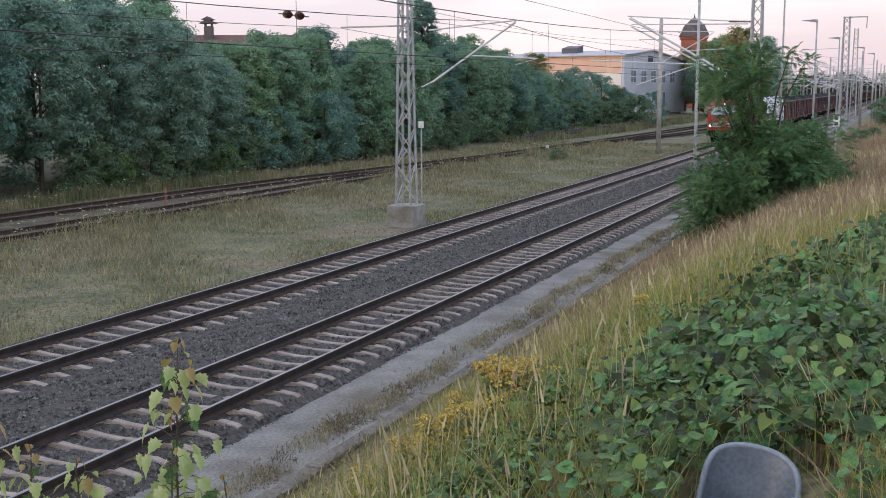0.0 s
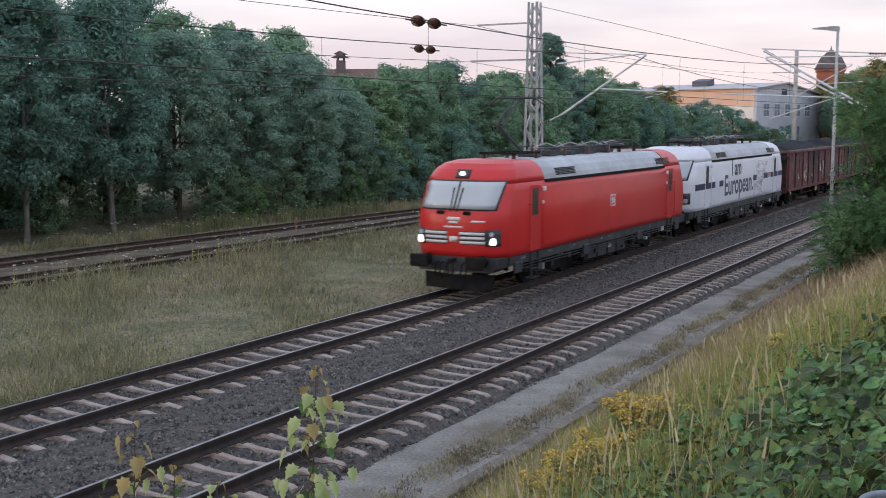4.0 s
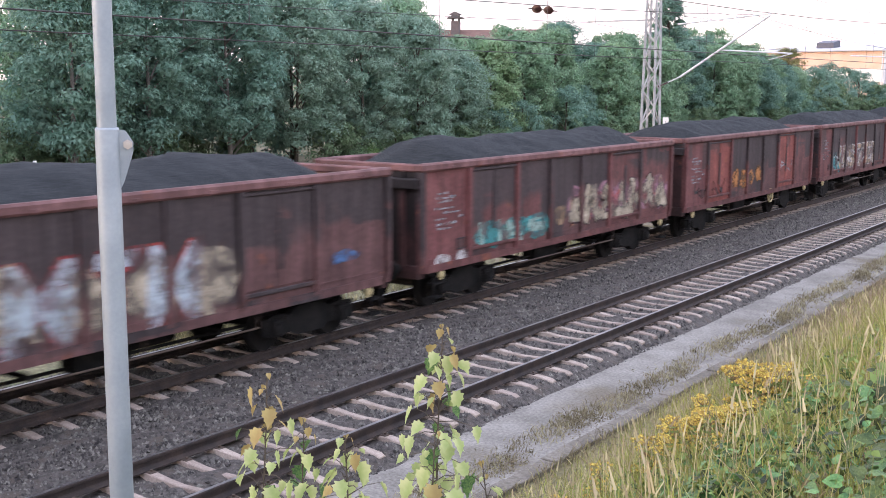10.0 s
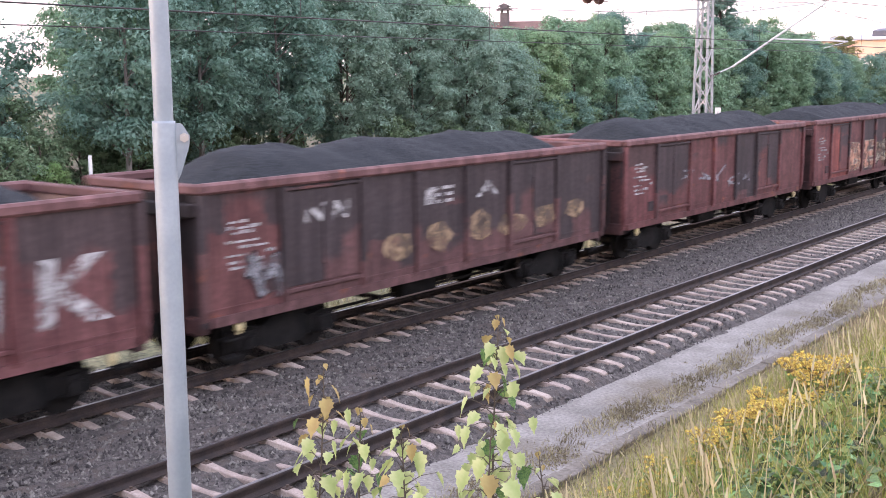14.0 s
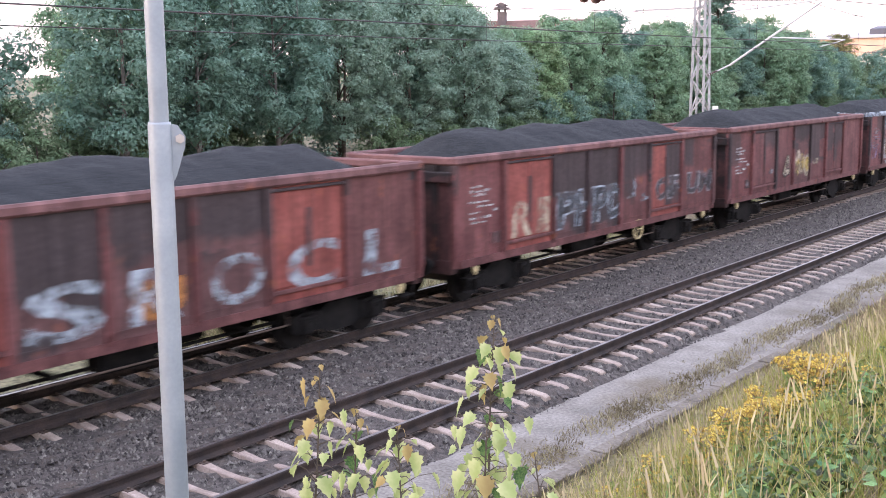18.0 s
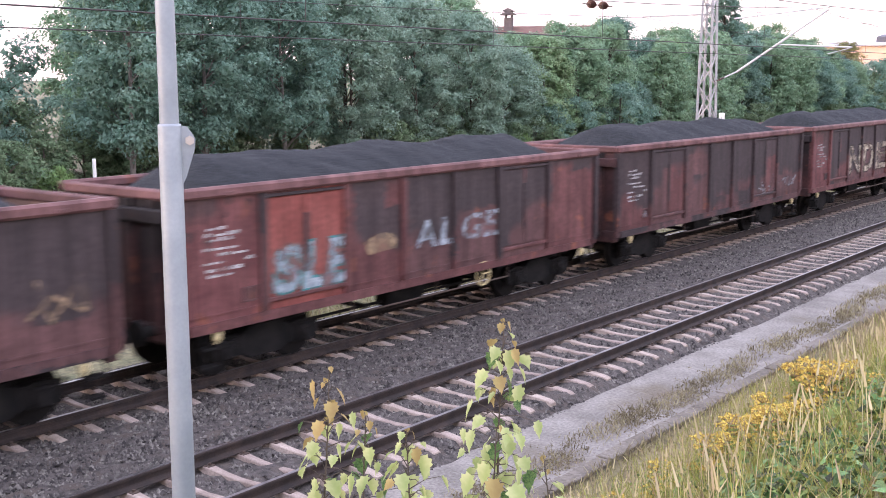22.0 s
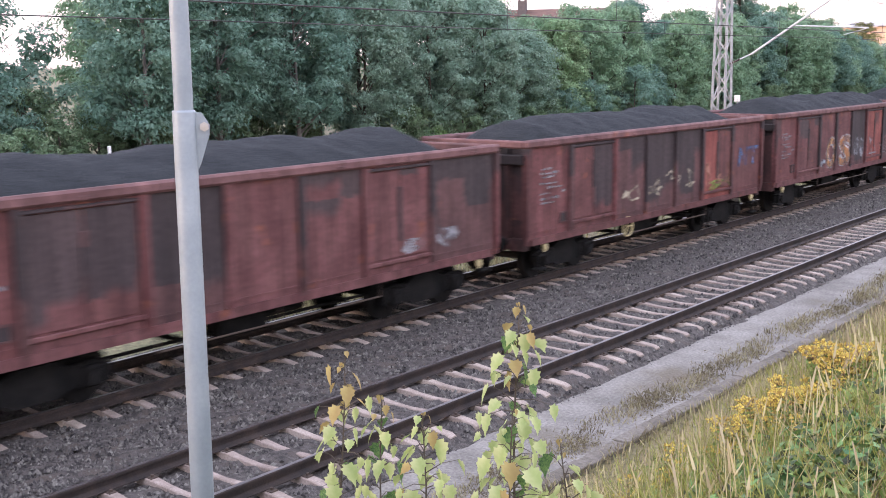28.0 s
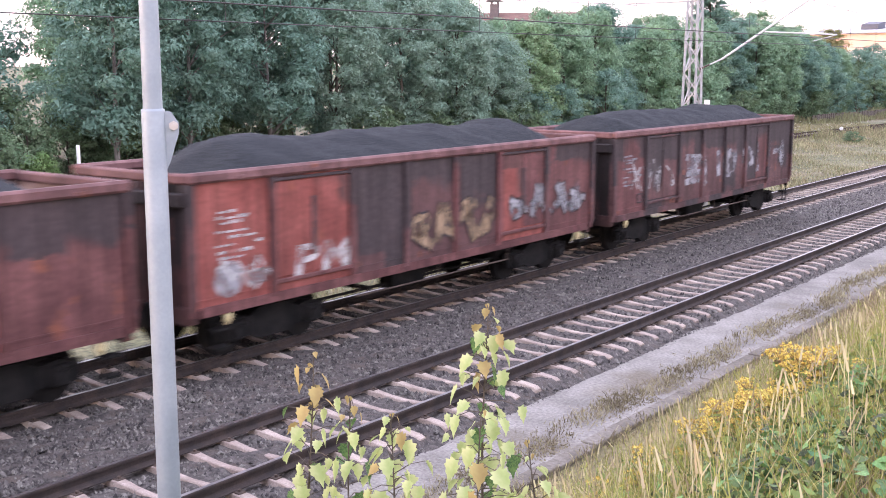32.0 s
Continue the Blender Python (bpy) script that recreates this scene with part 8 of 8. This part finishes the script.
def round_mast(x, y, z1, r0, r1, label, arm=0.0):
    m = empty("catenary_mast", pose(x, y, 0), label, "mast", "round masts")
    z0 = float(lie(x, y)) - 0.2
    part("shaft", rod(bmesh.new(), (0, 0, z0), (0, 0, z1), r0, r1, 12), M["concrete"], m, "tapered concrete shaft", True)
    if arm:
        part("bracket_tube", rod(bmesh.new(), (0, 0, z1 - 3.6), (arm, 0, z1 - 1.2), 0.04), M["tube"], m, "pale cantilever tube")
        part("top_tube", rod(bmesh.new(), (0, 0, z1 - 1.0), (arm, 0, z1 - 1.15), 0.03), M["tube"], m, "pale cantilever tie")
        part("steady_arm", rod(bmesh.new(), (arm * 0.5, 0, z1 - 2.6), (arm * 1.2, 0, z1 - 2.5), 0.03), M["tube"], m, "pale steady arm")
    return m


round_mast(-18.85, 90.4, 10.3, 0.21, 0.15, "round concrete catenary mast beside the far track", 4.2)
for i in range(7):
    round_mast(-18.6, 140 + i * 52, 9.8, 0.16, 0.12, "round concrete catenary mast far along the line", 4.0)
    round_mast(-6.6, 118 + i * 46, 9.6, 0.13, 0.10, "round concrete catenary mast far along the line", -4.0)
for i in range(9):
    round_mast(-18.3 + 0.8 * (i % 3), 160 + i * 17, 8.2, 0.11, 0.08, "slim concrete catenary mast in the far station throat", 3.6)
    round_mast(-9.0 + 4.5 * (i % 2), 138 + i * 19, 8.2, 0.11, 0.08, "slim concrete catenary mast in the far station throat", -3.6 if i % 2 else 3.2)
for i in range(12):
    # cantilevers over the loop tracks of the far station throat
    round_mast(-24.0 + 2.6 * (i % 5), 190 + i * 11, 7.6, 0.10, 0.08, "slim mast with pale cantilever in the far station throat", 4.2 if i % 2 else -4.2)
for i in range(6):
    lattice_mast(-2.2 + 0.8 * (i % 3), 175 + i * 40, 0.6, 10.8, 0.7, 0.4, "grey lattice mast in the far station throat", foot=False)


def wire(name, x, y0, y1, z_sup, sag, spans, r, label, skew=0.0):
    paths = []
    for a, b in zip(spans[:-1], spans[1:]):
        pts = []
        for f in np.linspace(0, 1, 11):
            pts.append((x + skew * (f - 0.5), a + (b - a) * f, z_sup - sag * 4 * f * (1 - f)))
        paths.append((pts, r))
    return solo(name, tubes(name, paths, M["wire"], 5), label, "wire", group="overhead wires")


SPANS_A = [-22, 40.9, 91.0, 140, 192, 244, 296, 400, 520, 700]
SPANS_B = [-10, 54, 118, 164, 210, 302, 420, 560, 700]
for xx, sp, hook in ((XA + 0.1, SPANS_A, 7.38), (XB, SPANS_B, 7.45)):
    wire("messenger_wire", xx, 0, 0, hook, 0.75, sp, 0.012, "dark catenary messenger wire above a track")
    wire("contact_wire", xx, 0, 0, 5.62, 0.03, sp, 0.010, "dark contact wire above a track")
    paths = []
    for a, b in zip(sp[:4], sp[1:5]):
        for f in np.linspace(0.08, 0.92, 8):
            paths.append(([(xx, a + (b - a) * f, 5.61), (xx, a + (b - a) * f, hook - 0.75 * 4 * f * (1 - f))], 0.005))
    solo("dropper_wires", tubes("dropper_wires", paths, M["wire"], 4), "thin droppers between messenger and contact wire", "wire", kind="stuff")
for yy, zm in ((39.75, 9.4), (90.4, 10.3)):
    fa = empty("feeder_crossarm", pose(-18.3, yy, 0), "steel crossarm carrying feeder wires on a mast", "crossarm", "feeder crossarms")
    for zz, xe in ((8.6, -2.35), (7.2, -2.65)):
        part("arm", bar(bmesh.new(), (0.1, 0, zz + 0.03), (xe, 0, zz + 0.03), 0.06, 0.06), M["mast"], fa)
wire("feeder_wire", -20.6, 0, 0, 8.6, 0.5, [-30, 39.7, 90.4, 140, 192], 0.010, "thin feeder wire along the masts")
wire("feeder_wire", -20.9, 0, 0, 7.2, 0.5, [-30, 39.7, 90.4, 140, 192], 0.010, "thin feeder wire along the masts")
for pts in ([(-18.15, 39.75, 9.3), (-12.0, 58, 7.6), (-8.0, 76, 7.0), (-6.6, 118, 7.6)], [(-18.15, 39.75, 7.5), (-14.6, 66, 7.1), (-10.38, 118, 7.4)],
            [(-12.7, 54, 8.2), (-16.0, 74, 8.6), (-18.85, 90.4, 9.3)], [(-6.75, 54, 10.4), (-13, 30, 9.6), (-16, 10, 9.2), (-18, -20, 9.0)]):
    solo("cross_wire", tubes("cross_wire", [(pts, 0.010)], M["wire"], 5), "thin wire slung between masts", "wire", group="overhead wires")
for xx, yy, zz in ((XA + 0.1, 25.4, 6.72), (XB, 18.1, 6.68)):
    t = empty("wire_insulator", pose(xx, yy, zz), "pair of dark brown insulators in a wire", "insulator", "wire insulators")
    for o in (-0.50, 0.10):
        bm = rod(bmesh.new(), (0, o, 0), (0, o + 0.40, 0), 0.04, n=8)
        for q, rr in enumerate((0.065, 0.095, 0.105, 0.105, 0.095, 0.065)):
            rod(bm, (0, o + 0.03 + q * 0.058, 0), (0, o + 0.07 + q * 0.058, 0), rr, rr * 0.7, 12)
        part("insulator", bm, M["insul"], t, "ribbed brown insulator")
    part("clamp", rod(bmesh.new(), (0, -0.75, 0), (0, 0.75, 0), 0.015), M["fastener"], t)


# ---- lamps along the path ----
def street_lamp(x, y, z1, label, big=False):
    m = empty("street_lamp", pose(x, y, 0), label, "street lamp", "path lamps")
    z0 = float(lie(x, y)) - 0.2
    part("pole", rod(bmesh.new(), (0, 0, z0), (0, 0, z1), 0.075, 0.055, 12), M["mast"], m, "tapered grey pole", True)
    part("collar", rod(bmesh.new(), (0, 0, 2.62), (0, 0, 2.80), 0.10, n=12), M["galv"], m)
    bm = bmesh.new()
    prism(bm, [(0.06, 0.06), (-0.15, 0.09), (-0.95, 0.04), (-1.0, 0.0), (-0.5, -0.05), (-0.1, -0.12), (0.06, -0.12)], 1, -0.09, 0.09)
    part("lamp_head", bm, M["galv"], m, "flat grey lamp head", at=pose(0, 0, z1))
    return m


street_lamp(-8.2, 47.06, 8.53, "grey street lamp with flat head beside the path")
tp = empty("thin_pole", pose(-7.45, 72.0, 0), "thin tall grey steel pole beside the line", "pole")
part("shaft", rod(bmesh.new(), (0, 0, -0.5), (0, 0, 12.5), 0.07, 0.05, 10), M["mast"], tp, "", True)
street_lamp(-6.3, 82.0, 9.35, "grey street lamp far along the path")
street_lamp(-6.45, 110.0, 9.25, "grey street lamp farther along the path")
street_lamp(-5.5, 140, 9.3, "grey street lamp far along the path")
street_lamp(-5.3, 170, 9.4, "grey street lamp far along the path")


def near_pole():
    """The galvanised pole close to the camera, thicker below its collar, with a hinge plate."""
    x, y = -5.425, 4.269
    t = empty("steel_pole", pose(x, y, 0), "galvanised steel pole with a hinge plate and bolt", "pole")
    z0 = float(lie(x, y)) - 0.2
    def ring(pts, name, lab=""):
        V, F = [], []
        n = 28
        for z, r in pts:
            for k in range(n):
                a = 2 * math.pi * k / n
                V.append((r * math.cos(a), r * math.sin(a), z))
        for i in range(len(pts) - 1):
            for k in range(n):
                F.append((i * n + k, i * n + (k + 1) % n, (i + 1) * n + (k + 1) % n, (i + 1) * n + k))
        hang(name, mesh_np(name, V, F, M["galv"], True), t, lab)
    ring([(z0, 0.074), (4.575, 0.0695), (4.59, 0.067), (4.59, 0.058)], "lower_tube", "thicker lower tube")
    ring([(4.5, 0.0575), (9.5, 0.049)], "upper_tube", "slimmer upper tube")
    ux, uy = 0.62, 0.78
    bm = prism(bmesh.new(), [(0.05, 4.58), (0.105, 4.572), (0.15, 4.50), (0.145, 4.44), (0.09, 4.27), (0.07, 4.23), (0.05, 4.23)], 1, -0.012, 0.012)
    ang = math.degrees(math.atan2(uy, ux))
    pl = part("hinge_plate", bm, M["galv"], t, "bevelled hinge plate", at=pose(0, 0, 0, 0, 0, ang))
    part("bolt", rod(rod(bmesh.new(), (0.116, -0.040, 4.49), (0.116, 0.040, 4.49), 0.014), (0.116, -0.028, 4.49), (0.116, -0.012, 4.49), 0.029, n=6), M["steel"], pl, "bright bolt")


near_pole()


# small line-side things
def marker(x, y, z0, z1, label):
    t = empty("marker_post", pose(x, y, 0), label, "marker post", "marker posts")
    part("post", rod(bmesh.new(), (0, 0, z0), (0, 0, z1), 0.035, n=8), M["mast"], t)
    part("plate", box(bmesh.new(), -0.13, 0.13, -0.03, -0.015, z1 - 0.12, z1 + 0.16, 0.01), M["trimwhite"], t, "small white plate")
    return t


marker(-19.6, 44.5, -0.6, 3.25, "thin post with small white plate behind the mast")
wp = empty("white_post", pose(-37.4, 25.92, -0.6), "slim white boundary post by the trees", "post")
part("post", box(bmesh.new(), -0.06, 0.06, -0.06, 0.06, 0, 2.4, 0.02), M["trimwhite"], wp)
sg = empty("points_lever", pose(-28.5, 90.3, -0.60), "points lever with white and black weight by the siding", "points lever")
part("stand", box(bmesh.new(), -0.25, 0.25, -0.12, 0.12, 0, 0.3, 0.02), M["black"], sg)
part("arm", bar(bmesh.new(), (0, 0, 0.25), (0.26, 0, 0.55), 0.07, 0.05), M["black"], sg)
part("weight", rod(bmesh.new(), (0.24, -0.06, 0.48), (0.24, 0.06, 0.48), 0.14, n=14), M["trimwhite"], sg, "white painted weight")
bu = plant_tree(SHRUB[1], pose(-24.4, 80.6, -0.6), "low dark bush on the meadow", "shrub", "", "shrub")
bu.scale = (0.48, 0.48, 0.30)
st = empty("track_peg", pose(-32.3, 43.2, -0.62), "short red and white peg by the siding", "peg")
part("peg", box(bmesh.new(), -0.06, 0.06, -0.06, 0.06, 0, 0.85, 0.01), M["g_salmon"], st)
zs = empty("track_sign", pose(-3.55, 62.0, 0.35), "white track sign with dark bars on a post", "sign")
part("post", rod(bmesh.new(), (0, 0, 0), (0, 0, 3.2), 0.04), M["mast"], zs)
part("plate", box(bmesh.new(), -0.17, 0.17, -0.05, -0.03, 2.40, 3.02, 0.01), M["trimwhite"], zs, "white sign plate")
for zz in (2.85, 2.57):
    part("dark_bar", box(bmesh.new(), -0.09, 0.09, -0.056, -0.051, zz - 0.08, zz + 0.08), M["slate"], zs)


# ---- grey plastic chair on the slope ----
def plastic_shell():
    t = empty("plastic_chair", pose(-0.43, 4.66, 0), "weathered grey plastic chair lying in the weeds", "chair")
    zb = float(lie(-0.43, 4.66)) - 0.05
    nu, nv = 30, 12

    def at(u, v, inset):
        """A point of the curved back: u across, v up; the sides come forward and slope down."""
        a = u * 1.30
        v = v * (1 - 0.10 * max(0.0, (abs(u) - 0.72) / 0.28) ** 2)
        rr = 0.182 + 0.030 * v - inset
        z = zb + (3.312 - zb - 0.075 * abs(u) ** 2.6 - 0.03 * u) * v
        return (rr * math.sin(a) - 0.07 * (1 - v) * max(0.0, -u), rr * math.cos(a) * 0.80 + 0.07 * v, z)
    V = [at(-1 + 2 * i / nu, j / nv, 0.024 * side) for side in (0, 1) for i in range(nu + 1) for j in range(nv + 1)]
    m = (nu + 1) * (nv + 1)
    F = []
    for side in (0, 1):
        for i in range(nu):
            for j in range(nv):
                a = side * m + i * (nv + 1) + j
                q = (a, a + nv + 1, a + nv + 2, a + 1)
                F.append(q if side else q[::-1])
    hang("back_shell", mesh_np("back_shell", V, F, M["plastic"], True), t, "curved grey plastic back with scuffs")
    corner = [(-1, v) for v in (0.0, 0.25, 0.5, 0.75, 0.9)] + [(-0.99, 0.955), (-0.96, 0.985)]
    edge = corner + [(-0.92 + 1.84 * i / nu, 1.0) for i in range(nu + 1)] + [(-u, v) for u, v in corner[::-1]]
    rim = [at(u, v, 0.012) for u, v in edge]
    V, F, ring = [], [], 10
    for i, p in enumerate(rim):
        d = (Vector(rim[min(i + 1, len(rim) - 1)]) - Vector(rim[max(i - 1, 0)])).normalized()
        out = Vector((p[0], p[1], 0)).normalized()
        up = d.cross(out).normalized()
        for k in range(ring):
            an = 2 * math.pi * k / ring
            V.append(tuple(Vector(p) + (up.cross(d) * math.cos(an) + up * math.sin(an)) * 0.0135))
        if i:
            F += [((i - 1) * ring + k, (i - 1) * ring + (k + 1) % ring, i * ring + (k + 1) % ring, i * ring + k) for k in range(ring)]
    hang("rim", mesh_np("rim", V, F, M["plastic_rim"], True), t, "pale rolled plastic rim")
    bm = bmesh.new()
    box(bm, -0.2, 0.2, -0.34, 0.12, zb + 0.03, zb + 0.09, 0.02)
    part("seat", bm, M["plastic"], t, "grey plastic seat")
    ex, ey, ez = at(1, 0.82, 0.0)
    part("armrest", box(bmesh.new(), ex - 0.045, ex + 0.030, ey - 0.24, ey + 0.02, ez - 0.10, ez, 0.015), M["plastic_rim"], t, "pale plastic armrest")


plastic_shell()


# ---- buildings and distance ----
def factory():
    """Large building with a grey gable and a peach long side."""
    g = math.degrees(math.atan2(28.0, 5.9)) - 90
    t = empty("factory_building", pose(-47.04, 194.35, 0, 0, 0, g), "grey gabled factory building with a peach long wall", "building")
    W = 28.6
    bm = bmesh.new()
    prism(bm, [(0.0, 0), (W, 0), (W, 9.5), (W * 0.40, 11.4), (0, 10.3)], 0, -0.3, 0.0)
    part("gable_wall", bm, M["grey_render"], t, "grey rendered gable wall")
    n = 0
    for k in range(5):
        y0 = 2.6 + k * 4.3
        w = part("window", box(bmesh.new(), 0.02, 0.08, y0, y0 + 2.3, 5.5, 7.9), M["trimwhite"], t, "white framed window")
        for a, b in ((0.12, 1.08), (1.22, 2.18)):
            for c, d in ((5.65, 6.65), (6.77, 7.75)):
                part("pane", box(bmesh.new(), 0.081, 0.10, y0 + a, y0 + b, c, d), M["litpane"], w)
    w = part("window", box(bmesh.new(), 0.02, 0.08, 15.3, 17.8, 0.9, 4.0), M["trimwhite"], t, "white framed window")
    for a, b in ((0.12, 1.18), (1.32, 2.38)):
        part("pane", box(bmesh.new(), 0.081, 0.10, 15.3 + a, 15.3 + b, 1.05, 3.85), M["litpane"], w)
    part("door", box(bmesh.new(), 0.02, 0.09, 19.4, 22.0, 0.6, 4.0), M["lgrey"], t, "pale door")
    w = part("window", box(bmesh.new(), 0.02, 0.08, 9.8, 12.0, 9.2, 10.5), M["slate"], t, "small attic window")
    part("roof", prism(bmesh.new(), [(-0.5, 10.27), (W * 0.4, 11.42), (W + 0.5, 9.46), (W + 0.5, 9.68), (W * 0.4, 11.66), (-0.5, 10.45)], 0, -25, 0.5), M["sheetroof"], t, "pale grey sheet roof")
    part("rear_wall", prism(bmesh.new(), [(0, 0), (W, 0), (W, 9.5), (0, 10.2)], 0, -25, -24.7), M["grey_render"], t)
    part("back_side", box(bmesh.new(), -24.7, -0.3, W - 0.3, W - 0.01, 0, 9.45), M["grey_render"], t)
    part("long_wall", box(bmesh.new(), -24.7, -0.3, 0.01, 0.3, 7.3, 10.25), M["plaster"], t, "peach rendered long wall")
    part("wall_band", box(bmesh.new(), -24.7, -0.3, 0.0, 0.3, 5.2, 7.3), M["plaster2"], t, "cream wall band")
    part("wall_base", box(bmesh.new(), -24.7, -0.3, 0.01, 0.3, 0, 5.2), M["plaster"], t)
    part("downpipe", rod(bmesh.new(), (-0.5, -0.1, 0), (-0.5, -0.1, 10.4), 0.1), M["trimwhite"], t)
    part("roof_light", prism(bmesh.new(), [(5.5, 10.7), (8, 10.9), (8, 12.5), (5.5, 12.0)], 0, -15.5, -12.3), M["slate"], t, "dark roof hatch")


factory()


def tower():
    t = empty("brick_tower", pose(-45.6, 252.7, 0, 0, 0, 14), "red brick tower with a dark slate helm roof", "tower")
    part("shaft", box(bmesh.new(), -2.7, 2.7, -2.7, 2.7, 0, 15.6), M["brickred"], t, "red brick shaft")
    part("cornice", box(bmesh.new(), -2.95, 2.95, -2.95, 2.95, 15.2, 15.9, 0.1), M["brickred"], t)
    bm = bmesh.new()
    for (r0, z0), (r1, z1) in (((3.2, 15.9), (2.1, 18.3)), ((2.1, 18.3), (0.3, 20.0))):
        a = [bm.verts.new((sx * r0, sy * r0, z0)) for sx, sy in ((-1, -1), (1, -1), (1, 1), (-1, 1))]
        b = [bm.verts.new((sx * r1, sy * r1, z1)) for sx, sy in ((-1, -1), (1, -1), (1, 1), (-1, 1))]
        for i in range(4):
            bm.faces.new((a[i], a[(i + 1) % 4], b[(i + 1) % 4], b[i]))
        bm.faces.new(b)
    part("helm_roof", bm, M["slateroof"], t, "dark slate helm roof")
    part("finial", rod(bmesh.new(), (0, 0, 19.9), (0, 0, 20.8), 0.16, 0.05), M["slateroof"], t)
    for k in (-1, 1):
        part("louvre", box(bmesh.new(), k * 1.2 - 0.5, k * 1.2 + 0.5, -2.78, -2.68, 11.2, 13.6), M["slateroof"], t, "dark louvre opening")


tower()


def house():
    t = empty("house", pose(-60.6, 91.6, 0, 0, 0, 24), "house with a red tile roof and a capped chimney", "house")
    part("wall", box(bmesh.new(), -6, 9, -4, 4, 0, 7.2), M["offwhite"], t, "pale rendered walls")
    part("roof", prism(bmesh.new(), [(-4.6, 7.1), (4.6, 7.1), (0, 9.9)], 0, -6.4, 9.5), M["tileroof"], t, "red clay tile roof")
    ch = part("chimney", box(bmesh.new(), -0.40, 0.40, -0.40, 0.40, 8.0, 10.7, 0.03), M["slateroof"], t, "dark capped chimney", at=pose(-1.8, -0.4, 0))
    part("cap", prism(bmesh.new(), [(-0.85, 10.95), (0.85, 10.95), (0.3, 11.2), (0.3, 11.3), (0.6, 11.3), (0, 11.6), (-0.6, 11.3), (-0.3, 11.3), (-0.3, 11.2)], 1, -0.7, 0.7), M["slateroof"], ch, "small roof cap")
    for a in (-0.3, 0.3):
        part("cap_leg", box(bmesh.new(), a - 0.06, a + 0.06, -0.3, 0.3, 10.7, 11.05), M["slateroof"], ch)


house()


def white_block():
    t = empty("apartment_building", pose(-84, 41, 0, 0, 0, -32), "off-white flat roofed building behind the trees", "building")
    part("wall", box(bmesh.new(), -12, 12, -5, 5, 0, 13), M["offwhite"], t, "off-white walls")
    part("roof", box(bmesh.new(), -12.3, 12.3, -5.3, 5.3, 13, 13.4), M["lgrey"], t)
    for i in range(6):
        for j in range(3):
            w = part("window", box(bmesh.new(), -10.6 + i * 4, -8.9 + i * 4, -5.06, -5.0, 2 + j * 3.8, 3.7 + j * 3.8), M["trimwhite"], t)
            part("pane", box(bmesh.new(), -10.45 + i * 4, -9.05 + i * 4, -5.09, -5.061, 2.15 + j * 3.8, 3.55 + j * 3.8), M["winglass"], w)


white_block()


def low_wall():
    """Old retaining wall of upright posts beyond the siding."""
    t = empty("retaining_wall", pose(0, 0, 0), "old brown retaining wall of upright timbers", "wall")
    me = to_mesh("timber", box(bmesh.new(), -0.09, 0.09, -0.19, 0.19, -0.7, 0.20, 0.02), M["wallbrown"])
    for i in range(170):
        y = 107 + i * 0.42
        x = float(np.interp(y, [107, 118, 135, 160, 182], [-36.2, -34.8, -33.8, -33.5, -32.4])) + random.uniform(-0.03, 0.03)
        hang("timber", me, t, "", pose(x, y, random.uniform(-0.10, 0.05)))


low_wall()


def woods(x0, y0, x1, y1, h, n, seed, label):
    """Far woods as one mass of leaf clumps."""
    rg = np.random.default_rng(seed)
    f = rg.random(n)
    cs = np.stack([x0 + (x1 - x0) * f + rg.normal(0, 4, n), y0 + (y1 - y0) * f + rg.normal(0, 4, n), h * rg.random(n) ** 0.8], 1)
    V, F = leaf_cloud(rg, cs, rg.uniform(2.0, 4.5, n), 26, 2.2)
    solo("far_woods", mesh_np("far_woods", V, F, M["hill"]), label, "woods", kind="stuff")


# Out of view, added to keep the low sun off tracks and slope.
woods(-280, -330, -112, -8, 21, 900, 81, "unseen woods added to block the low sun")
woods(-150, 330, 60, 700, 9, 420, 82, "hazy far woods beyond the station")
woods(8, 90, 60, 600, 6, 260, 83, "green scrub along the top of the embankment")
woods(-128, 200, -95, 330, 9, 420, 84, "far woods behind the houses")


motions()
